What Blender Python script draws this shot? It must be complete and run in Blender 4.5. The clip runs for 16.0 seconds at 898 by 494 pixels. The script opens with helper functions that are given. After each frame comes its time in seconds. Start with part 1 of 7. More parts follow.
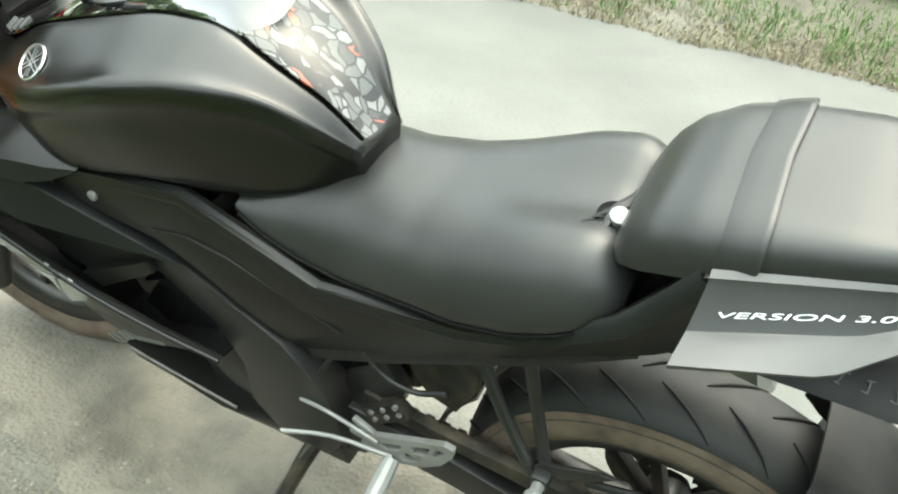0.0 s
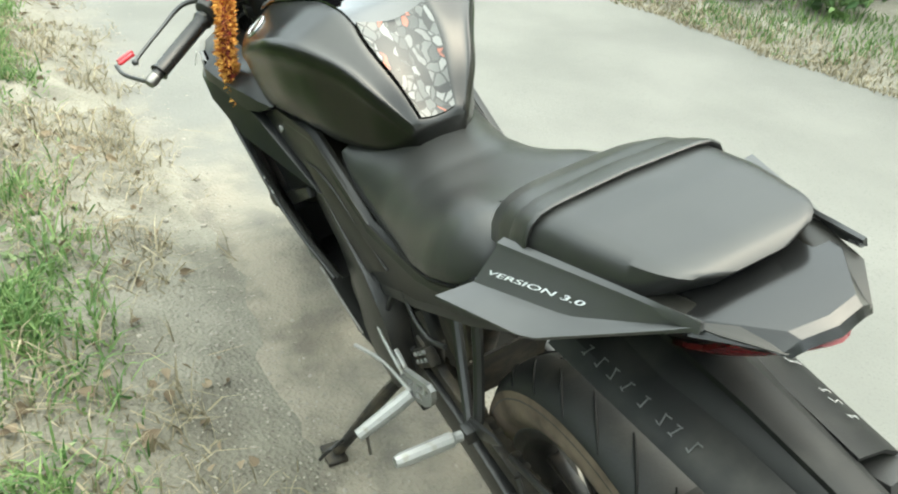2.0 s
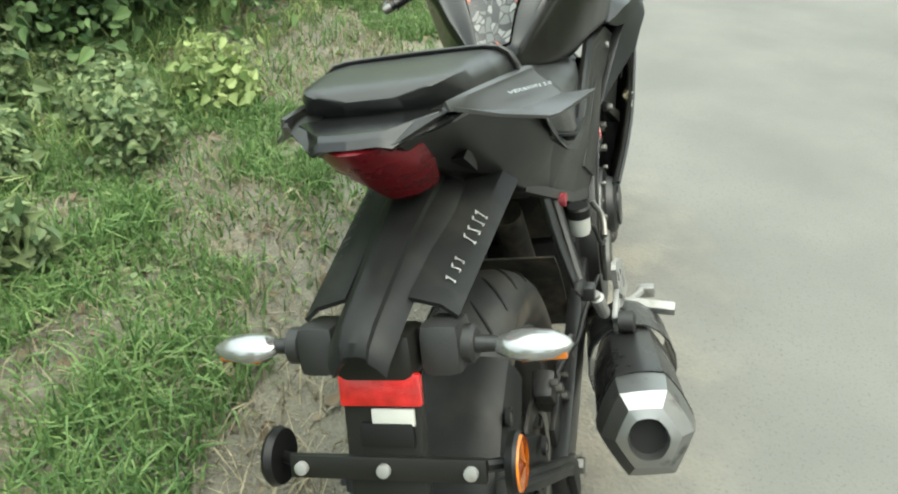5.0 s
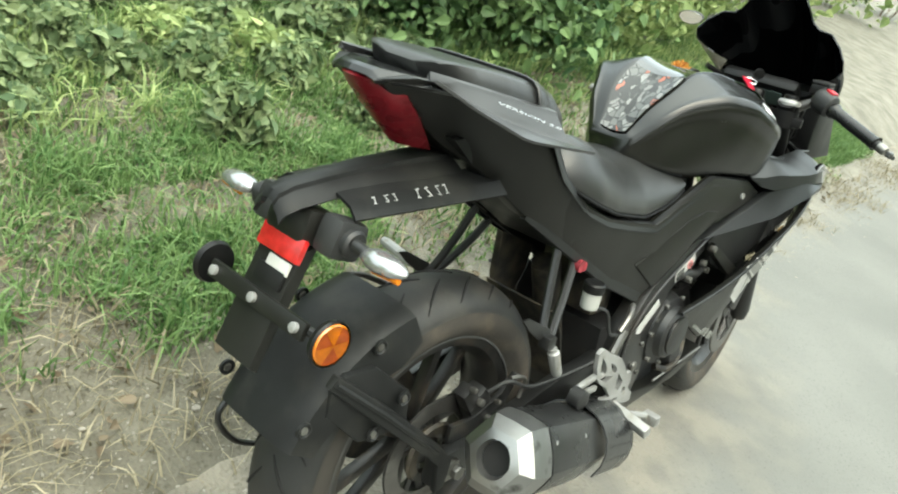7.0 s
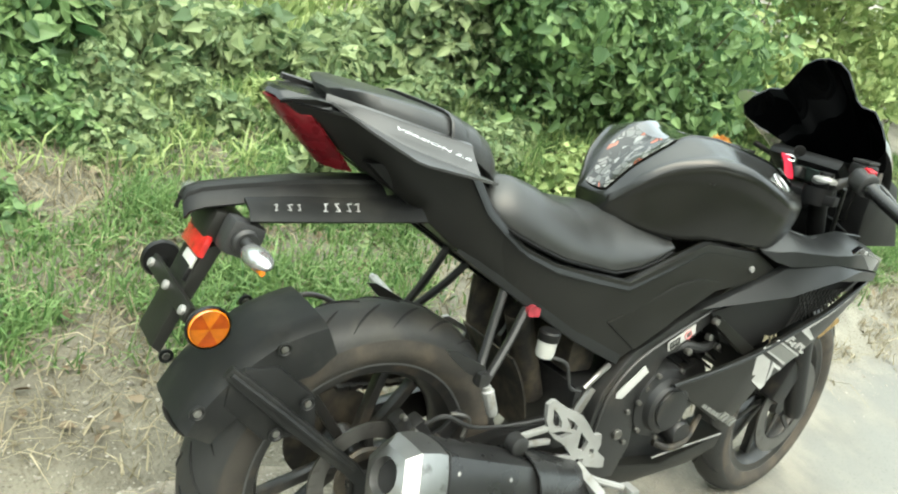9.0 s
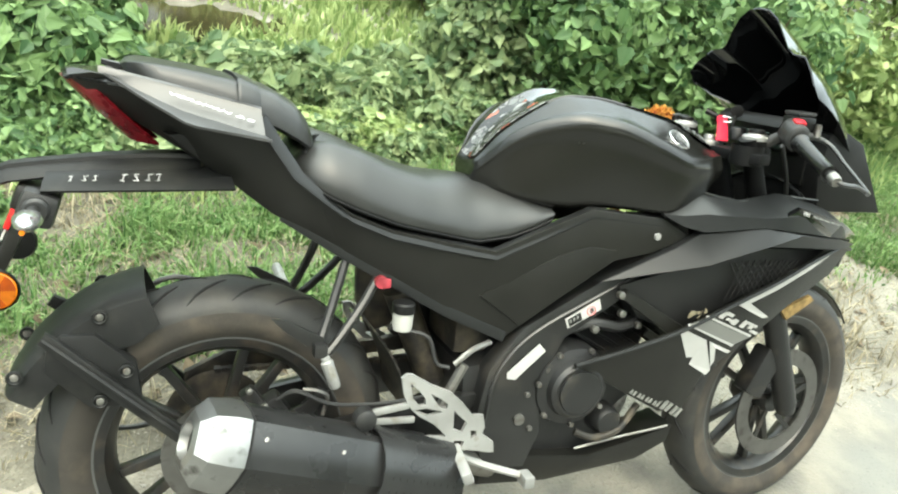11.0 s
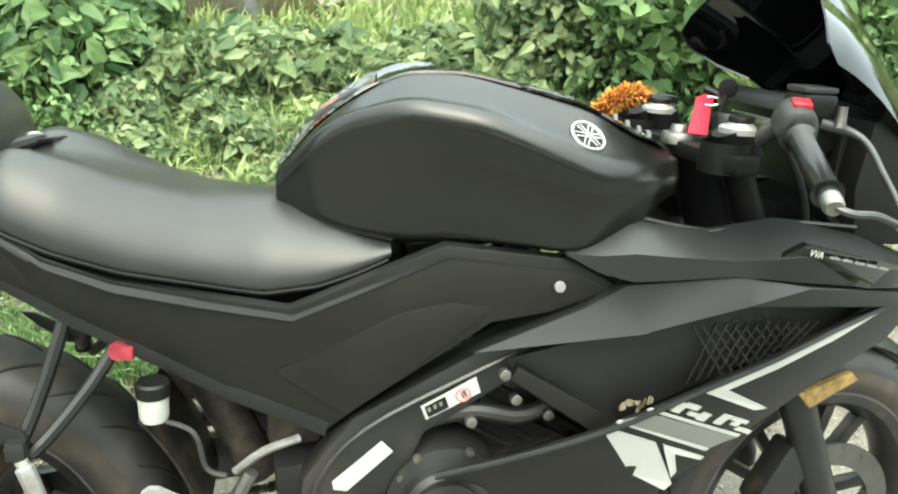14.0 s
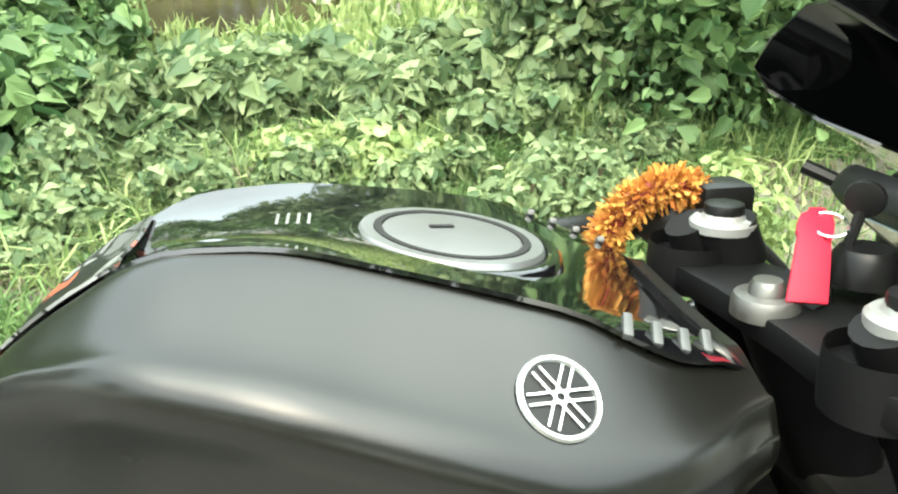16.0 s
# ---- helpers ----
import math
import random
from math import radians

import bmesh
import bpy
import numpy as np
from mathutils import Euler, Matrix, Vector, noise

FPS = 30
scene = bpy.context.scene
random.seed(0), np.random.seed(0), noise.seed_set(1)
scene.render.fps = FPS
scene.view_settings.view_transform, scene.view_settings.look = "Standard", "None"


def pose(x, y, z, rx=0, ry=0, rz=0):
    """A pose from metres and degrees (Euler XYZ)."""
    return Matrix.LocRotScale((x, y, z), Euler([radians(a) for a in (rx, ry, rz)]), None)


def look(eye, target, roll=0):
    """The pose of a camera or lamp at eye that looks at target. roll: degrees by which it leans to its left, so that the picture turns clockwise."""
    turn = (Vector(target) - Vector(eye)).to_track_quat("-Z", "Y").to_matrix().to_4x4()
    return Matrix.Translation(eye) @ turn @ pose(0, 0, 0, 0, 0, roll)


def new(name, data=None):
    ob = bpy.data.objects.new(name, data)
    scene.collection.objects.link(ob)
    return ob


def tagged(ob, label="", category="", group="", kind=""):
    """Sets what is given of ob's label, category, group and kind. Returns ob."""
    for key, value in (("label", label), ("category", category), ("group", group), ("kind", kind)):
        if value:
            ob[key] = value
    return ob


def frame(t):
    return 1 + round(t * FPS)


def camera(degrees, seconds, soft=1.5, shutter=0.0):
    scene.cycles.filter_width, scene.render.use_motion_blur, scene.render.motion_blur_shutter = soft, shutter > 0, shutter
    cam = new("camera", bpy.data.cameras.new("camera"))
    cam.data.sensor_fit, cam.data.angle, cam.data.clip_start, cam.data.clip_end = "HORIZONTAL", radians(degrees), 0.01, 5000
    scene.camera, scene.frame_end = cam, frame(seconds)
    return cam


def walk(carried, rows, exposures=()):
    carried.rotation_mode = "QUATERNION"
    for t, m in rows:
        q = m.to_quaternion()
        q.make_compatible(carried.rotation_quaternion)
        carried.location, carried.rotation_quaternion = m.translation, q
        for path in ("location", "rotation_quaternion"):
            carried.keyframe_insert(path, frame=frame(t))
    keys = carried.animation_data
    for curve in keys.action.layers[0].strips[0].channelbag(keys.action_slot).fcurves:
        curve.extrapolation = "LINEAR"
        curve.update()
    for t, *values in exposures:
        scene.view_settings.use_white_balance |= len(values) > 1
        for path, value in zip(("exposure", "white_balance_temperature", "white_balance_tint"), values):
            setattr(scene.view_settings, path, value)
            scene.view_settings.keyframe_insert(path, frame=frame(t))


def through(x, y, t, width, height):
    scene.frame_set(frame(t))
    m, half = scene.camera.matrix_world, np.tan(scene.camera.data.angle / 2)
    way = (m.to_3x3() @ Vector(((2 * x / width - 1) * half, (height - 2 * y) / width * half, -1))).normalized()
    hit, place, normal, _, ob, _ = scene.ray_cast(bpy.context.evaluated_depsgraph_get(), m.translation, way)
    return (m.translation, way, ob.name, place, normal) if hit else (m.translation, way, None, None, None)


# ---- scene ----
cam = camera(59.7, 16.0, soft=2.1)
PATH = [
    (0, (0.007, 0.909, 1.271), (0.692, -0.590, 0.138), 6.0),
    (0.5, (-0.136, 0.862, 1.264), (0.673, -0.551, 0.103), 5.8),
    (1, (-0.249, 0.845, 1.237), (0.644, -0.530, 0.091), 5.8),
    (1.5, (-0.397, 0.778, 1.252), (0.793, -0.370, 0.126), 5.8),
    (2, (-0.523, 0.706, 1.312), (0.942, -0.138, 0.243), 4.1),
    (2.5, (-0.552, 0.622, 1.319), (0.949, -0.212, 0.294), 5.5),
    (3, (-0.543, 0.462, 1.318), (1.062, -0.177, 0.309), 7.0),
    (3.5, (-0.610, 0.358, 1.344), (1.071, -0.091, 0.358), -2.5),
    (4, (-0.781, 0.192, 1.325), (0.953, 0.137, 0.330), -3.1),
    (4.5, (-0.880, 0.043, 1.300), (0.819, 0.225, 0.261), -0.3),
    (5, (-0.905, -0.038, 1.262), (0.768, 0.321, 0.227), 1.4),
    (5.2, (-0.909, -0.092, 1.241), (0.733, 0.340, 0.184), 4.5),
    (7.3, (-0.939, -0.557, 1.291), (0.512, 0.480, 0.386), 24.3),
    (7.5, (-0.922, -0.583, 1.297), (0.522, 0.475, 0.407), 25.5),
    (8, (-0.858, -0.647, 1.299), (0.520, 0.504, 0.419), 27.7),
    (8.5, (-0.779, -0.745, 1.330), (0.505, 0.514, 0.455), 23.8),
    (9, (-0.681, -0.846, 1.341), (0.451, 0.553, 0.468), 20.1),
    (9.5, (-0.572, -0.981, 1.361), (0.408, 0.536, 0.503), 17.9),
    (10, (-0.475, -1.073, 1.361), (0.459, 0.478, 0.509), 16.1),
    (10.2, (-0.417, -1.081, 1.361), (0.525, 0.463, 0.507), 15.1),
    (12.3, (0.161, -1.206, 1.319), (0.540, 0.549, 0.437), 4.0),
    (12.5, (0.196, -1.163, 1.322), (0.558, 0.591, 0.433), 3.9),
    (13, (0.312, -1.012, 1.292), (0.669, 0.751, 0.417), 6.7),
    (13.5, (0.383, -0.911, 1.288), (0.788, 0.816, 0.364), 6.0),
    (14, (0.473, -0.811, 1.273), (0.852, 0.906, 0.320), 6.1),
    (14.5, (0.631, -0.686, 1.273), (0.901, 1.028, 0.278), 5.0),
    (15, (0.718, -0.571, 1.272), (0.923, 1.122, 0.227), 3.0),
    (15.5, (0.720, -0.429, 1.267), (0.981, 1.304, 0.303), 1.9),
    (16, (0.719, -0.252, 1.220), (0.962, 1.457, 0.212), 0.6),
]
walk(cam, [(t, look(eye, target, roll)) for t, eye, target, roll in PATH],
     exposures=[(0.0, 1.4, 6900, 0.0), (2.0, 1.22, 6900, 0.0), (3.0, 1.1, 6900, 0.0), (4.0, 0.85, 6900, 0.0), (5.0, 0.8, 6900, 0.0), (7.5, 1.08, 6900, 0.0), (10.0, 1.32, 6900, 0.0), (12.5, 1.5, 6900, 0.0), (14.5, 1.45, 6900, 0.0), (16.0, 1.75, 6900, 0.0)])

# ---- world, sun, exposure ----
SUN_EL, SUN_ROT = radians(58), radians(200)
world = bpy.data.worlds.new("overcast_sky")
scene.world = world
world.use_nodes = True
_n = world.node_tree.nodes
_sky = _n.new("ShaderNodeTexSky")
_sky.sky_type, _sky.sun_disc = "NISHITA", False
_sky.sun_elevation, _sky.sun_rotation = SUN_EL, SUN_ROT
_sky.air_density, _sky.dust_density, _sky.ozone_density = 1.0, 4.0, 1.0
_veil = _n.new("ShaderNodeMixRGB")
_veil.blend_type = "ADD"
_veil.inputs["Fac"].default_value = 1.0
# an overcast dome, brightest overhead
_co = _n.new("ShaderNodeTexCoord")
_xyz = _n.new("ShaderNodeSeparateXYZ")
_dome = _n.new("ShaderNodeValToRGB")
_dome.color_ramp.elements[0].color, _dome.color_ramp.elements[1].color = (0.42, 0.44, 0.44, 1), (2.55, 2.57, 2.55, 1)
_dome.color_ramp.elements.new(0.35).color = (0.72, 0.74, 0.74, 1)
_dome.color_ramp.elements.new(0.62).color = (0.96, 0.98, 0.98, 1)
_dome.color_ramp.elements.new(0.80).color = (1.72, 1.74, 1.72, 1)
_gain = _n.new("ShaderNodeMixRGB")
_gain.blend_type = "MULTIPLY"
_gain.inputs["Fac"].default_value = 1.0
_gain.inputs["Color2"].default_value = (9.6, 10.1, 10.1, 1)
for _a, _b in ((_co.outputs["Generated"], _xyz.inputs[0]), (_xyz.outputs["Z"], _dome.inputs["Fac"]), (_dome.outputs["Color"], _gain.inputs["Color1"]), (_gain.outputs[0], _veil.inputs["Color2"])):
    world.node_tree.links.new(_a, _b)
world.node_tree.links.new(_sky.outputs[0], _veil.inputs["Color1"])
world.node_tree.links.new(_veil.outputs[0], _n["Background"].inputs[0])
_n["Background"].inputs[1].default_value = 0.12
sun_data = bpy.data.lights.new("sun", "SUN")
sun_data.energy, sun_data.angle, sun_data.color = 0.6, radians(50), (1.0, 0.96, 0.88)
sun = new("sun", sun_data)
sun.matrix_world = look((-3, -3.5, 12), (0.3, 0.4, 0))


# ---- materials ----
def material(name, base, rough=0.5, metal=0.0, vary=0.25, scale=12.0, grain=180.0, bump=0.05, coat=0.0, spec=0.5,
             second=None, patch=0.5, dust=None, dust_amount=0.0, dust_scale=7.0, detail=5.0, rough_vary=0.12):
    """A surface with blotches at one scale, grain at another, and an optional dust film."""
    m = bpy.data.materials.new(name)
    m.use_nodes = True
    nt = m.node_tree
    N, L = nt.nodes, nt.links.new
    b = N["Principled BSDF"]
    co = N.new("ShaderNodeTexCoord")
    big = N.new("ShaderNodeTexNoise")
    big.inputs["Scale"].default_value, big.inputs["Detail"].default_value = scale, detail
    L(co.outputs["Object"], big.inputs["Vector"])
    fine = N.new("ShaderNodeTexNoise")
    fine.inputs["Scale"].default_value, fine.inputs["Detail"].default_value = grain, 3.0
    L(co.outputs["Object"], fine.inputs["Vector"])
    ramp = N.new("ShaderNodeValToRGB")
    c2 = second or tuple(min(1.0, c * (1 + vary)) for c in base)
    c1 = base if second else tuple(c * (1 - vary) for c in base)
    ramp.color_ramp.elements[0].color, ramp.color_ramp.elements[1].color = (*c1, 1), (*c2, 1)
    ramp.color_ramp.elements[0].position, ramp.color_ramp.elements[1].position = patch - 0.18, patch + 0.18
    L(big.outputs["Fac"], ramp.inputs["Fac"])
    colour = ramp.outputs["Color"]
    if dust:
        dn = N.new("ShaderNodeTexNoise")
        dn.inputs["Scale"].default_value, dn.inputs["Detail"].default_value = dust_scale, 8.0
        L(co.outputs["Object"], dn.inputs["Vector"])
        dr = N.new("ShaderNodeMapRange")
        dr.inputs["From Min"].default_value, dr.inputs["From Max"].default_value = 0.62 - 0.35 * dust_amount, 0.78
        L(dn.outputs["Fac"], dr.inputs["Value"])
        mx = N.new("ShaderNodeMixRGB")
        L(dr.outputs["Result"], mx.inputs["Fac"])
        L(colour, mx.inputs["Color1"])
        mx.inputs["Color2"].default_value = (*dust, 1)
        colour = mx.outputs["Color"]
    L(colour, b.inputs["Base Color"])
    rr = N.new("ShaderNodeMapRange")
    rr.inputs["To Min"].default_value, rr.inputs["To Max"].default_value = max(0.02, rough - rough_vary), min(1.0, rough + rough_vary)
    L(big.outputs["Fac"], rr.inputs["Value"])
    L(rr.outputs["Result"], b.inputs["Roughness"])
    b.inputs["Metallic"].default_value = metal
    b.inputs["Coat Weight"].default_value = coat
    b.inputs["Specular IOR Level"].default_value = spec
    if bump:
        bp = N.new("ShaderNodeBump")
        bp.inputs["Strength"].default_value, bp.inputs["Distance"].default_value = bump, 0.002
        L(fine.outputs["Fac"], bp.inputs["Height"])
        L(bp.outputs["Normal"], b.inputs["Normal"])
    return m


DUST = (0.1575, 0.1323, 0.0945)
M_MATTE = material("matte_black_plastic", (0.0044, 0.0043, 0.0034), 0.26, spec=0.58, grain=900, bump=0.03, vary=0.06, rough_vary=0.03)
M_PANEL = material("black_panel_plastic", (0.0088, 0.0087, 0.0075), 0.38, spec=0.32, grain=700, bump=0.05, vary=0.2, rough_vary=0.07)
M_SATIN = material("dark_grey_satin_paint", (0.0100, 0.0106, 0.0110), 0.36, spec=0.36, grain=900, bump=0.02, vary=0.12, rough_vary=0.05)
M_WING = material("pewter_grey_satin_paint", (0.032, 0.0325, 0.033), 0.34, spec=0.60, grain=900, bump=0.02, vary=0.15, rough_vary=0.06)
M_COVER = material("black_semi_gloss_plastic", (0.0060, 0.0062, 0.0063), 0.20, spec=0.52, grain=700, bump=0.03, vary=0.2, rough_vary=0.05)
M_GLOSS = material("gloss_black_lacquer", (0.0038, 0.0038, 0.0044), 0.06, bump=0.0, coat=1.0, rough_vary=0.02)
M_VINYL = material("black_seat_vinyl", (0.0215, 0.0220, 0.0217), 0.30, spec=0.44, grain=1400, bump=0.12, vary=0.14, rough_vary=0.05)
# darker seat vinyl: shade put into the colour of folds and hollow
M_SEAT_SHADE = material("shaded_seat_vinyl", (0.0113, 0.0113, 0.012), 0.4, grain=1400, bump=0.1)
M_TYRE = material("tyre_rubber", (0.0125, 0.0130, 0.0128), 0.62, grain=260, bump=0.14, dust=(0.045, 0.041, 0.034), dust_amount=0.30, dust_scale=9)
M_TYRE_SIDE = material("dusty_tyre_sidewall", (0.027, 0.0235, 0.019), 0.88, grain=200, bump=0.18, dust=(0.080, 0.063, 0.046), dust_amount=0.45, dust_scale=14)
M_TYRE_BROWN = material("brown_tyre_sidewall", (0.090, 0.066, 0.048), 0.95, grain=120, bump=0.5, vary=0.35, scale=30, dust=(0.160, 0.122, 0.090), dust_amount=0.6, dust_scale=16)
M_HUGGER = material("dusty_hugger_plastic", (0.0108, 0.0112, 0.0112), 0.46, spec=0.20, grain=400, bump=0.06, vary=0.25, dust=(0.028, 0.028, 0.025), dust_amount=0.30, dust_scale=14)
M_RIM = material("black_rim_paint", (0.0100, 0.0097, 0.0092), 0.36, grain=300, bump=0.05, dust=(0.046, 0.036, 0.027), dust_amount=0.28, dust_scale=22)
M_FRAME = material("black_frame_paint", (0.0113, 0.0113, 0.0113), 0.36, grain=500, bump=0.05, dust=(0.0441, 0.0378, 0.0315), dust_amount=0.15)
M_ENGINE = material("black_engine_casting", (0.0095, 0.0095, 0.0098), 0.42, grain=260, bump=0.15, dust=(0.042, 0.036, 0.028), dust_amount=0.06, dust_scale=18)
M_GRIME = material("grimy_dark_metal", (0.0189, 0.0176, 0.0158), 0.6, 0.4, grain=200, bump=0.25, dust=(0.1008, 0.0819, 0.0567), dust_amount=0.6, dust_scale=25)
M_ALLOY = material("dull_cast_alloy", (0.27, 0.27, 0.262), 0.50, 0.45, vary=0.15, grain=500, bump=0.10, dust=DUST, dust_amount=0.1, dust_scale=30)
M_CHROME = material("chrome", (0.75, 0.75, 0.75), 0.14, 1.0, vary=0.1, bump=0.0)
M_CAN = material("dark_muffler_steel", (0.030, 0.0303, 0.0308), 0.28, 0.55, grain=400, bump=0.04, vary=0.25, rough_vary=0.08)
M_CAP = material("satin_muffler_cap", (0.30, 0.30, 0.295), 0.36, 0.95, grain=500, bump=0.05, vary=0.15, dust=(0.06, 0.055, 0.05), dust_amount=0.05, dust_scale=30)
M_CAP_RING = material("satin_filler_ring", (0.252, 0.2583, 0.2583), 0.35, 0.75, vary=0.1, bump=0.0)
M_CAP_PLATE = material("pale_filler_plate", (0.126, 0.1291, 0.1291), 0.4, 0.3, vary=0.1, grain=600, bump=0.03)
M_EMBLEM = material("silver_emblem", (0.55, 0.555, 0.555), 0.28, 0.9, vary=0.1, bump=0.0)
M_ORANGE_SHADED = material("shaded_orange_facet", (0.3906, 0.0693, 0.005), 0.2, coat=0.6, vary=0.2, scale=50, grain=500, bump=0.2)
# near-black that puts the shade of grooves, slots and bores into colour
M_HOLE = material("recess_shade_black", (0.0032, 0.0032, 0.0032), 0.9, bump=0.0)
M_STEEL = material("worn_steel", (0.2079, 0.2016, 0.189), 0.42, 0.9, grain=300, bump=0.1, dust=(0.0756, 0.0567, 0.0378), dust_amount=0.3, dust_scale=40)
M_DISC = material("brake_disc_steel", (0.150, 0.145, 0.138), 0.34, 0.9, grain=600, bump=0.06, dust=(0.050, 0.042, 0.034), dust_amount=0.25, dust_scale=30)
M_RED = material("red_lens", (0.115, 0.004, 0.008), 0.28, spec=0.35, coat=0.0, vary=0.25, scale=30, bump=0.02)
M_RED_BRIGHT = material("red_reflector", (0.3906, 0.0126, 0.0126), 0.18, coat=0.6, vary=0.25, scale=60, grain=500, bump=0.25)
M_ORANGE = material("orange_reflector", (0.5355, 0.1512, 0.0063), 0.2, coat=0.6, vary=0.25, scale=50, grain=500, bump=0.2)
M_CLEAR = material("clear_silvered_lens", (0.34, 0.345, 0.345), 0.16, 0.75, vary=0.1, bump=0.0, coat=0.6)
M_LABEL = material("dark_grey_label", (0.0567, 0.058, 0.0567), 0.4, vary=0.1, bump=0.0)
M_WHITE = material("white_decal", (0.3654, 0.3654, 0.3528), 0.4, vary=0.06, bump=0.0)
M_GREY_DECAL = material("grey_decal", (0.1386, 0.1418, 0.1323), 0.4, vary=0.08, bump=0.0)
M_INK = material("black_decal", (0.0060, 0.0060, 0.0060), 0.4, spec=0.25, bump=0.0)
# colour and gloss lowered for the shade round the yoke and seat edge
M_SHADED_CAST = material("shaded_black_casting", (0.0045, 0.0045, 0.0047), 0.50, spec=0.13, grain=300, bump=0.10, vary=0.2)
M_LEVER = material("dull_grey_lever", (0.060, 0.061, 0.062), 0.38, 0.6, grain=500, bump=0.05, vary=0.25)
M_PINK = material("pale_pink_decal", (0.50, 0.17, 0.17), 0.4, vary=0.1, bump=0.0)
M_SCRAWL = material("white_paint_marker", (0.315, 0.3213, 0.315), 0.6, vary=0.3, scale=120, bump=0.1)
M_FAINT = material("faded_marker", (0.0756, 0.0788, 0.0788), 0.6, vary=0.4, scale=90, bump=0.1)
M_FOB = material("red_rubber_fob", (0.34, 0.007, 0.026), 0.55, spec=0.25, vary=0.1, bump=0.06)
M_RED_PLASTIC = material("red_plastic", (0.3465, 0.0126, 0.0221), 0.35, vary=0.15, bump=0.03)
M_BLUSH = material("faded_red_clamp", (0.22, 0.022, 0.032), 0.45, vary=0.3, scale=60, bump=0.05)
M_RUBBER = material("black_grip_rubber", (0.0139, 0.0139, 0.0139), 0.5, grain=500, bump=0.2)
M_GRIP = material("worn_glossy_grip", (0.009, 0.009, 0.009), 0.26, spec=0.42, vary=0.3, grain=300, bump=0.08)
M_SCREEN = material("dark_smoked_screen", (0.0019, 0.0022, 0.0025), 0.07, coat=0.6, bump=0.0, rough_vary=0.02)
M_MESH = material("black_grille_mesh", (0.0063, 0.0063, 0.0063), 0.5, bump=0.1)
M_LCD = material("pale_lcd_glass", (0.1386, 0.1827, 0.1701), 0.1, vary=0.1, bump=0.0, coat=0.5)
M_PETAL_RED = material("dark_red_petals", (0.1764, 0.0189, 0.0126), 0.75, vary=0.4, scale=90, bump=0.3)
M_CUP = material("translucent_white_cup", (0.3906, 0.3906, 0.3654), 0.3, vary=0.1, bump=0.0)
M_COPPER = material("tarnished_gold_paint", (0.2835, 0.189, 0.0756), 0.5, 0.5, vary=0.4, scale=60, bump=0.2)


def pad_material():
    """The tank sticker: grey and black shards with orange flecks."""
    m = bpy.data.materials.new("camouflage_tank_sticker")
    m.use_nodes = True
    nt = m.node_tree
    N, L = nt.nodes, nt.links.new
    b = N["Principled BSDF"]
    co = N.new("ShaderNodeTexCoord")
    warp = N.new("ShaderNodeTexNoise")
    warp.inputs["Scale"].default_value = 22.0
    L(co.outputs["Object"], warp.inputs["Vector"])
    add = N.new("ShaderNodeMixRGB")
    add.inputs["Fac"].default_value = 0.030
    L(co.outputs["Object"], add.inputs["Color1"])
    L(warp.outputs["Color"], add.inputs["Color2"])
    vo = N.new("ShaderNodeTexVoronoi")
    vo.inputs["Scale"].default_value = 56.0
    vo.feature = "F1"
    mp = N.new("ShaderNodeMapping")
    mp.inputs["Scale"].default_value, mp.inputs["Rotation"].default_value = (0.7, 1.5, 1.0), (0.3, 0.2, 0.6)
    L(add.outputs["Color"], mp.inputs["Vector"])
    L(mp.outputs["Vector"], vo.inputs["Vector"])
    sep = N.new("ShaderNodeSeparateColor")
    L(vo.outputs["Color"], sep.inputs["Color"])
    ramp = N.new("ShaderNodeValToRGB")
    ramp.color_ramp.interpolation = "CONSTANT"
    e = ramp.color_ramp.elements
    e[0].position, e[0].color = 0.0, (0.012, 0.012, 0.012, 1)
    e[1].position, e[1].color = 0.24, (0.0375, 0.0390, 0.0375, 1)
    for p, c in ((0.44, (0.075, 0.078, 0.075)), (0.64, (0.150, 0.153, 0.148)), (0.82, (0.240, 0.068, 0.040)), (0.92, (0.110, 0.110, 0.107))):
        e.new(p).color = (*c, 1)
    L(sep.outputs[0], ramp.inputs["Fac"])
    rim = N.new("ShaderNodeTexVoronoi")
    rim.feature = "DISTANCE_TO_EDGE"
    rim.inputs["Scale"].default_value = 56.0
    L(mp.outputs["Vector"], rim.inputs["Vector"])
    line = N.new("ShaderNodeMapRange")
    line.inputs["From Min"].default_value, line.inputs["From Max"].default_value = 0.03, 0.10
    L(rim.outputs["Distance"], line.inputs["Value"])
    inked = N.new("ShaderNodeMixRGB")
    inked.inputs["Color1"].default_value = (0.01, 0.01, 0.01, 1)
    L(line.outputs["Result"], inked.inputs["Fac"])
    L(ramp.outputs["Color"], inked.inputs["Color2"])
    L(inked.outputs["Color"], b.inputs["Base Color"])
    b.inputs["Roughness"].default_value = 0.24
    b.inputs["Specular IOR Level"].default_value = 0.5
    return m


M_PAD = pad_material()


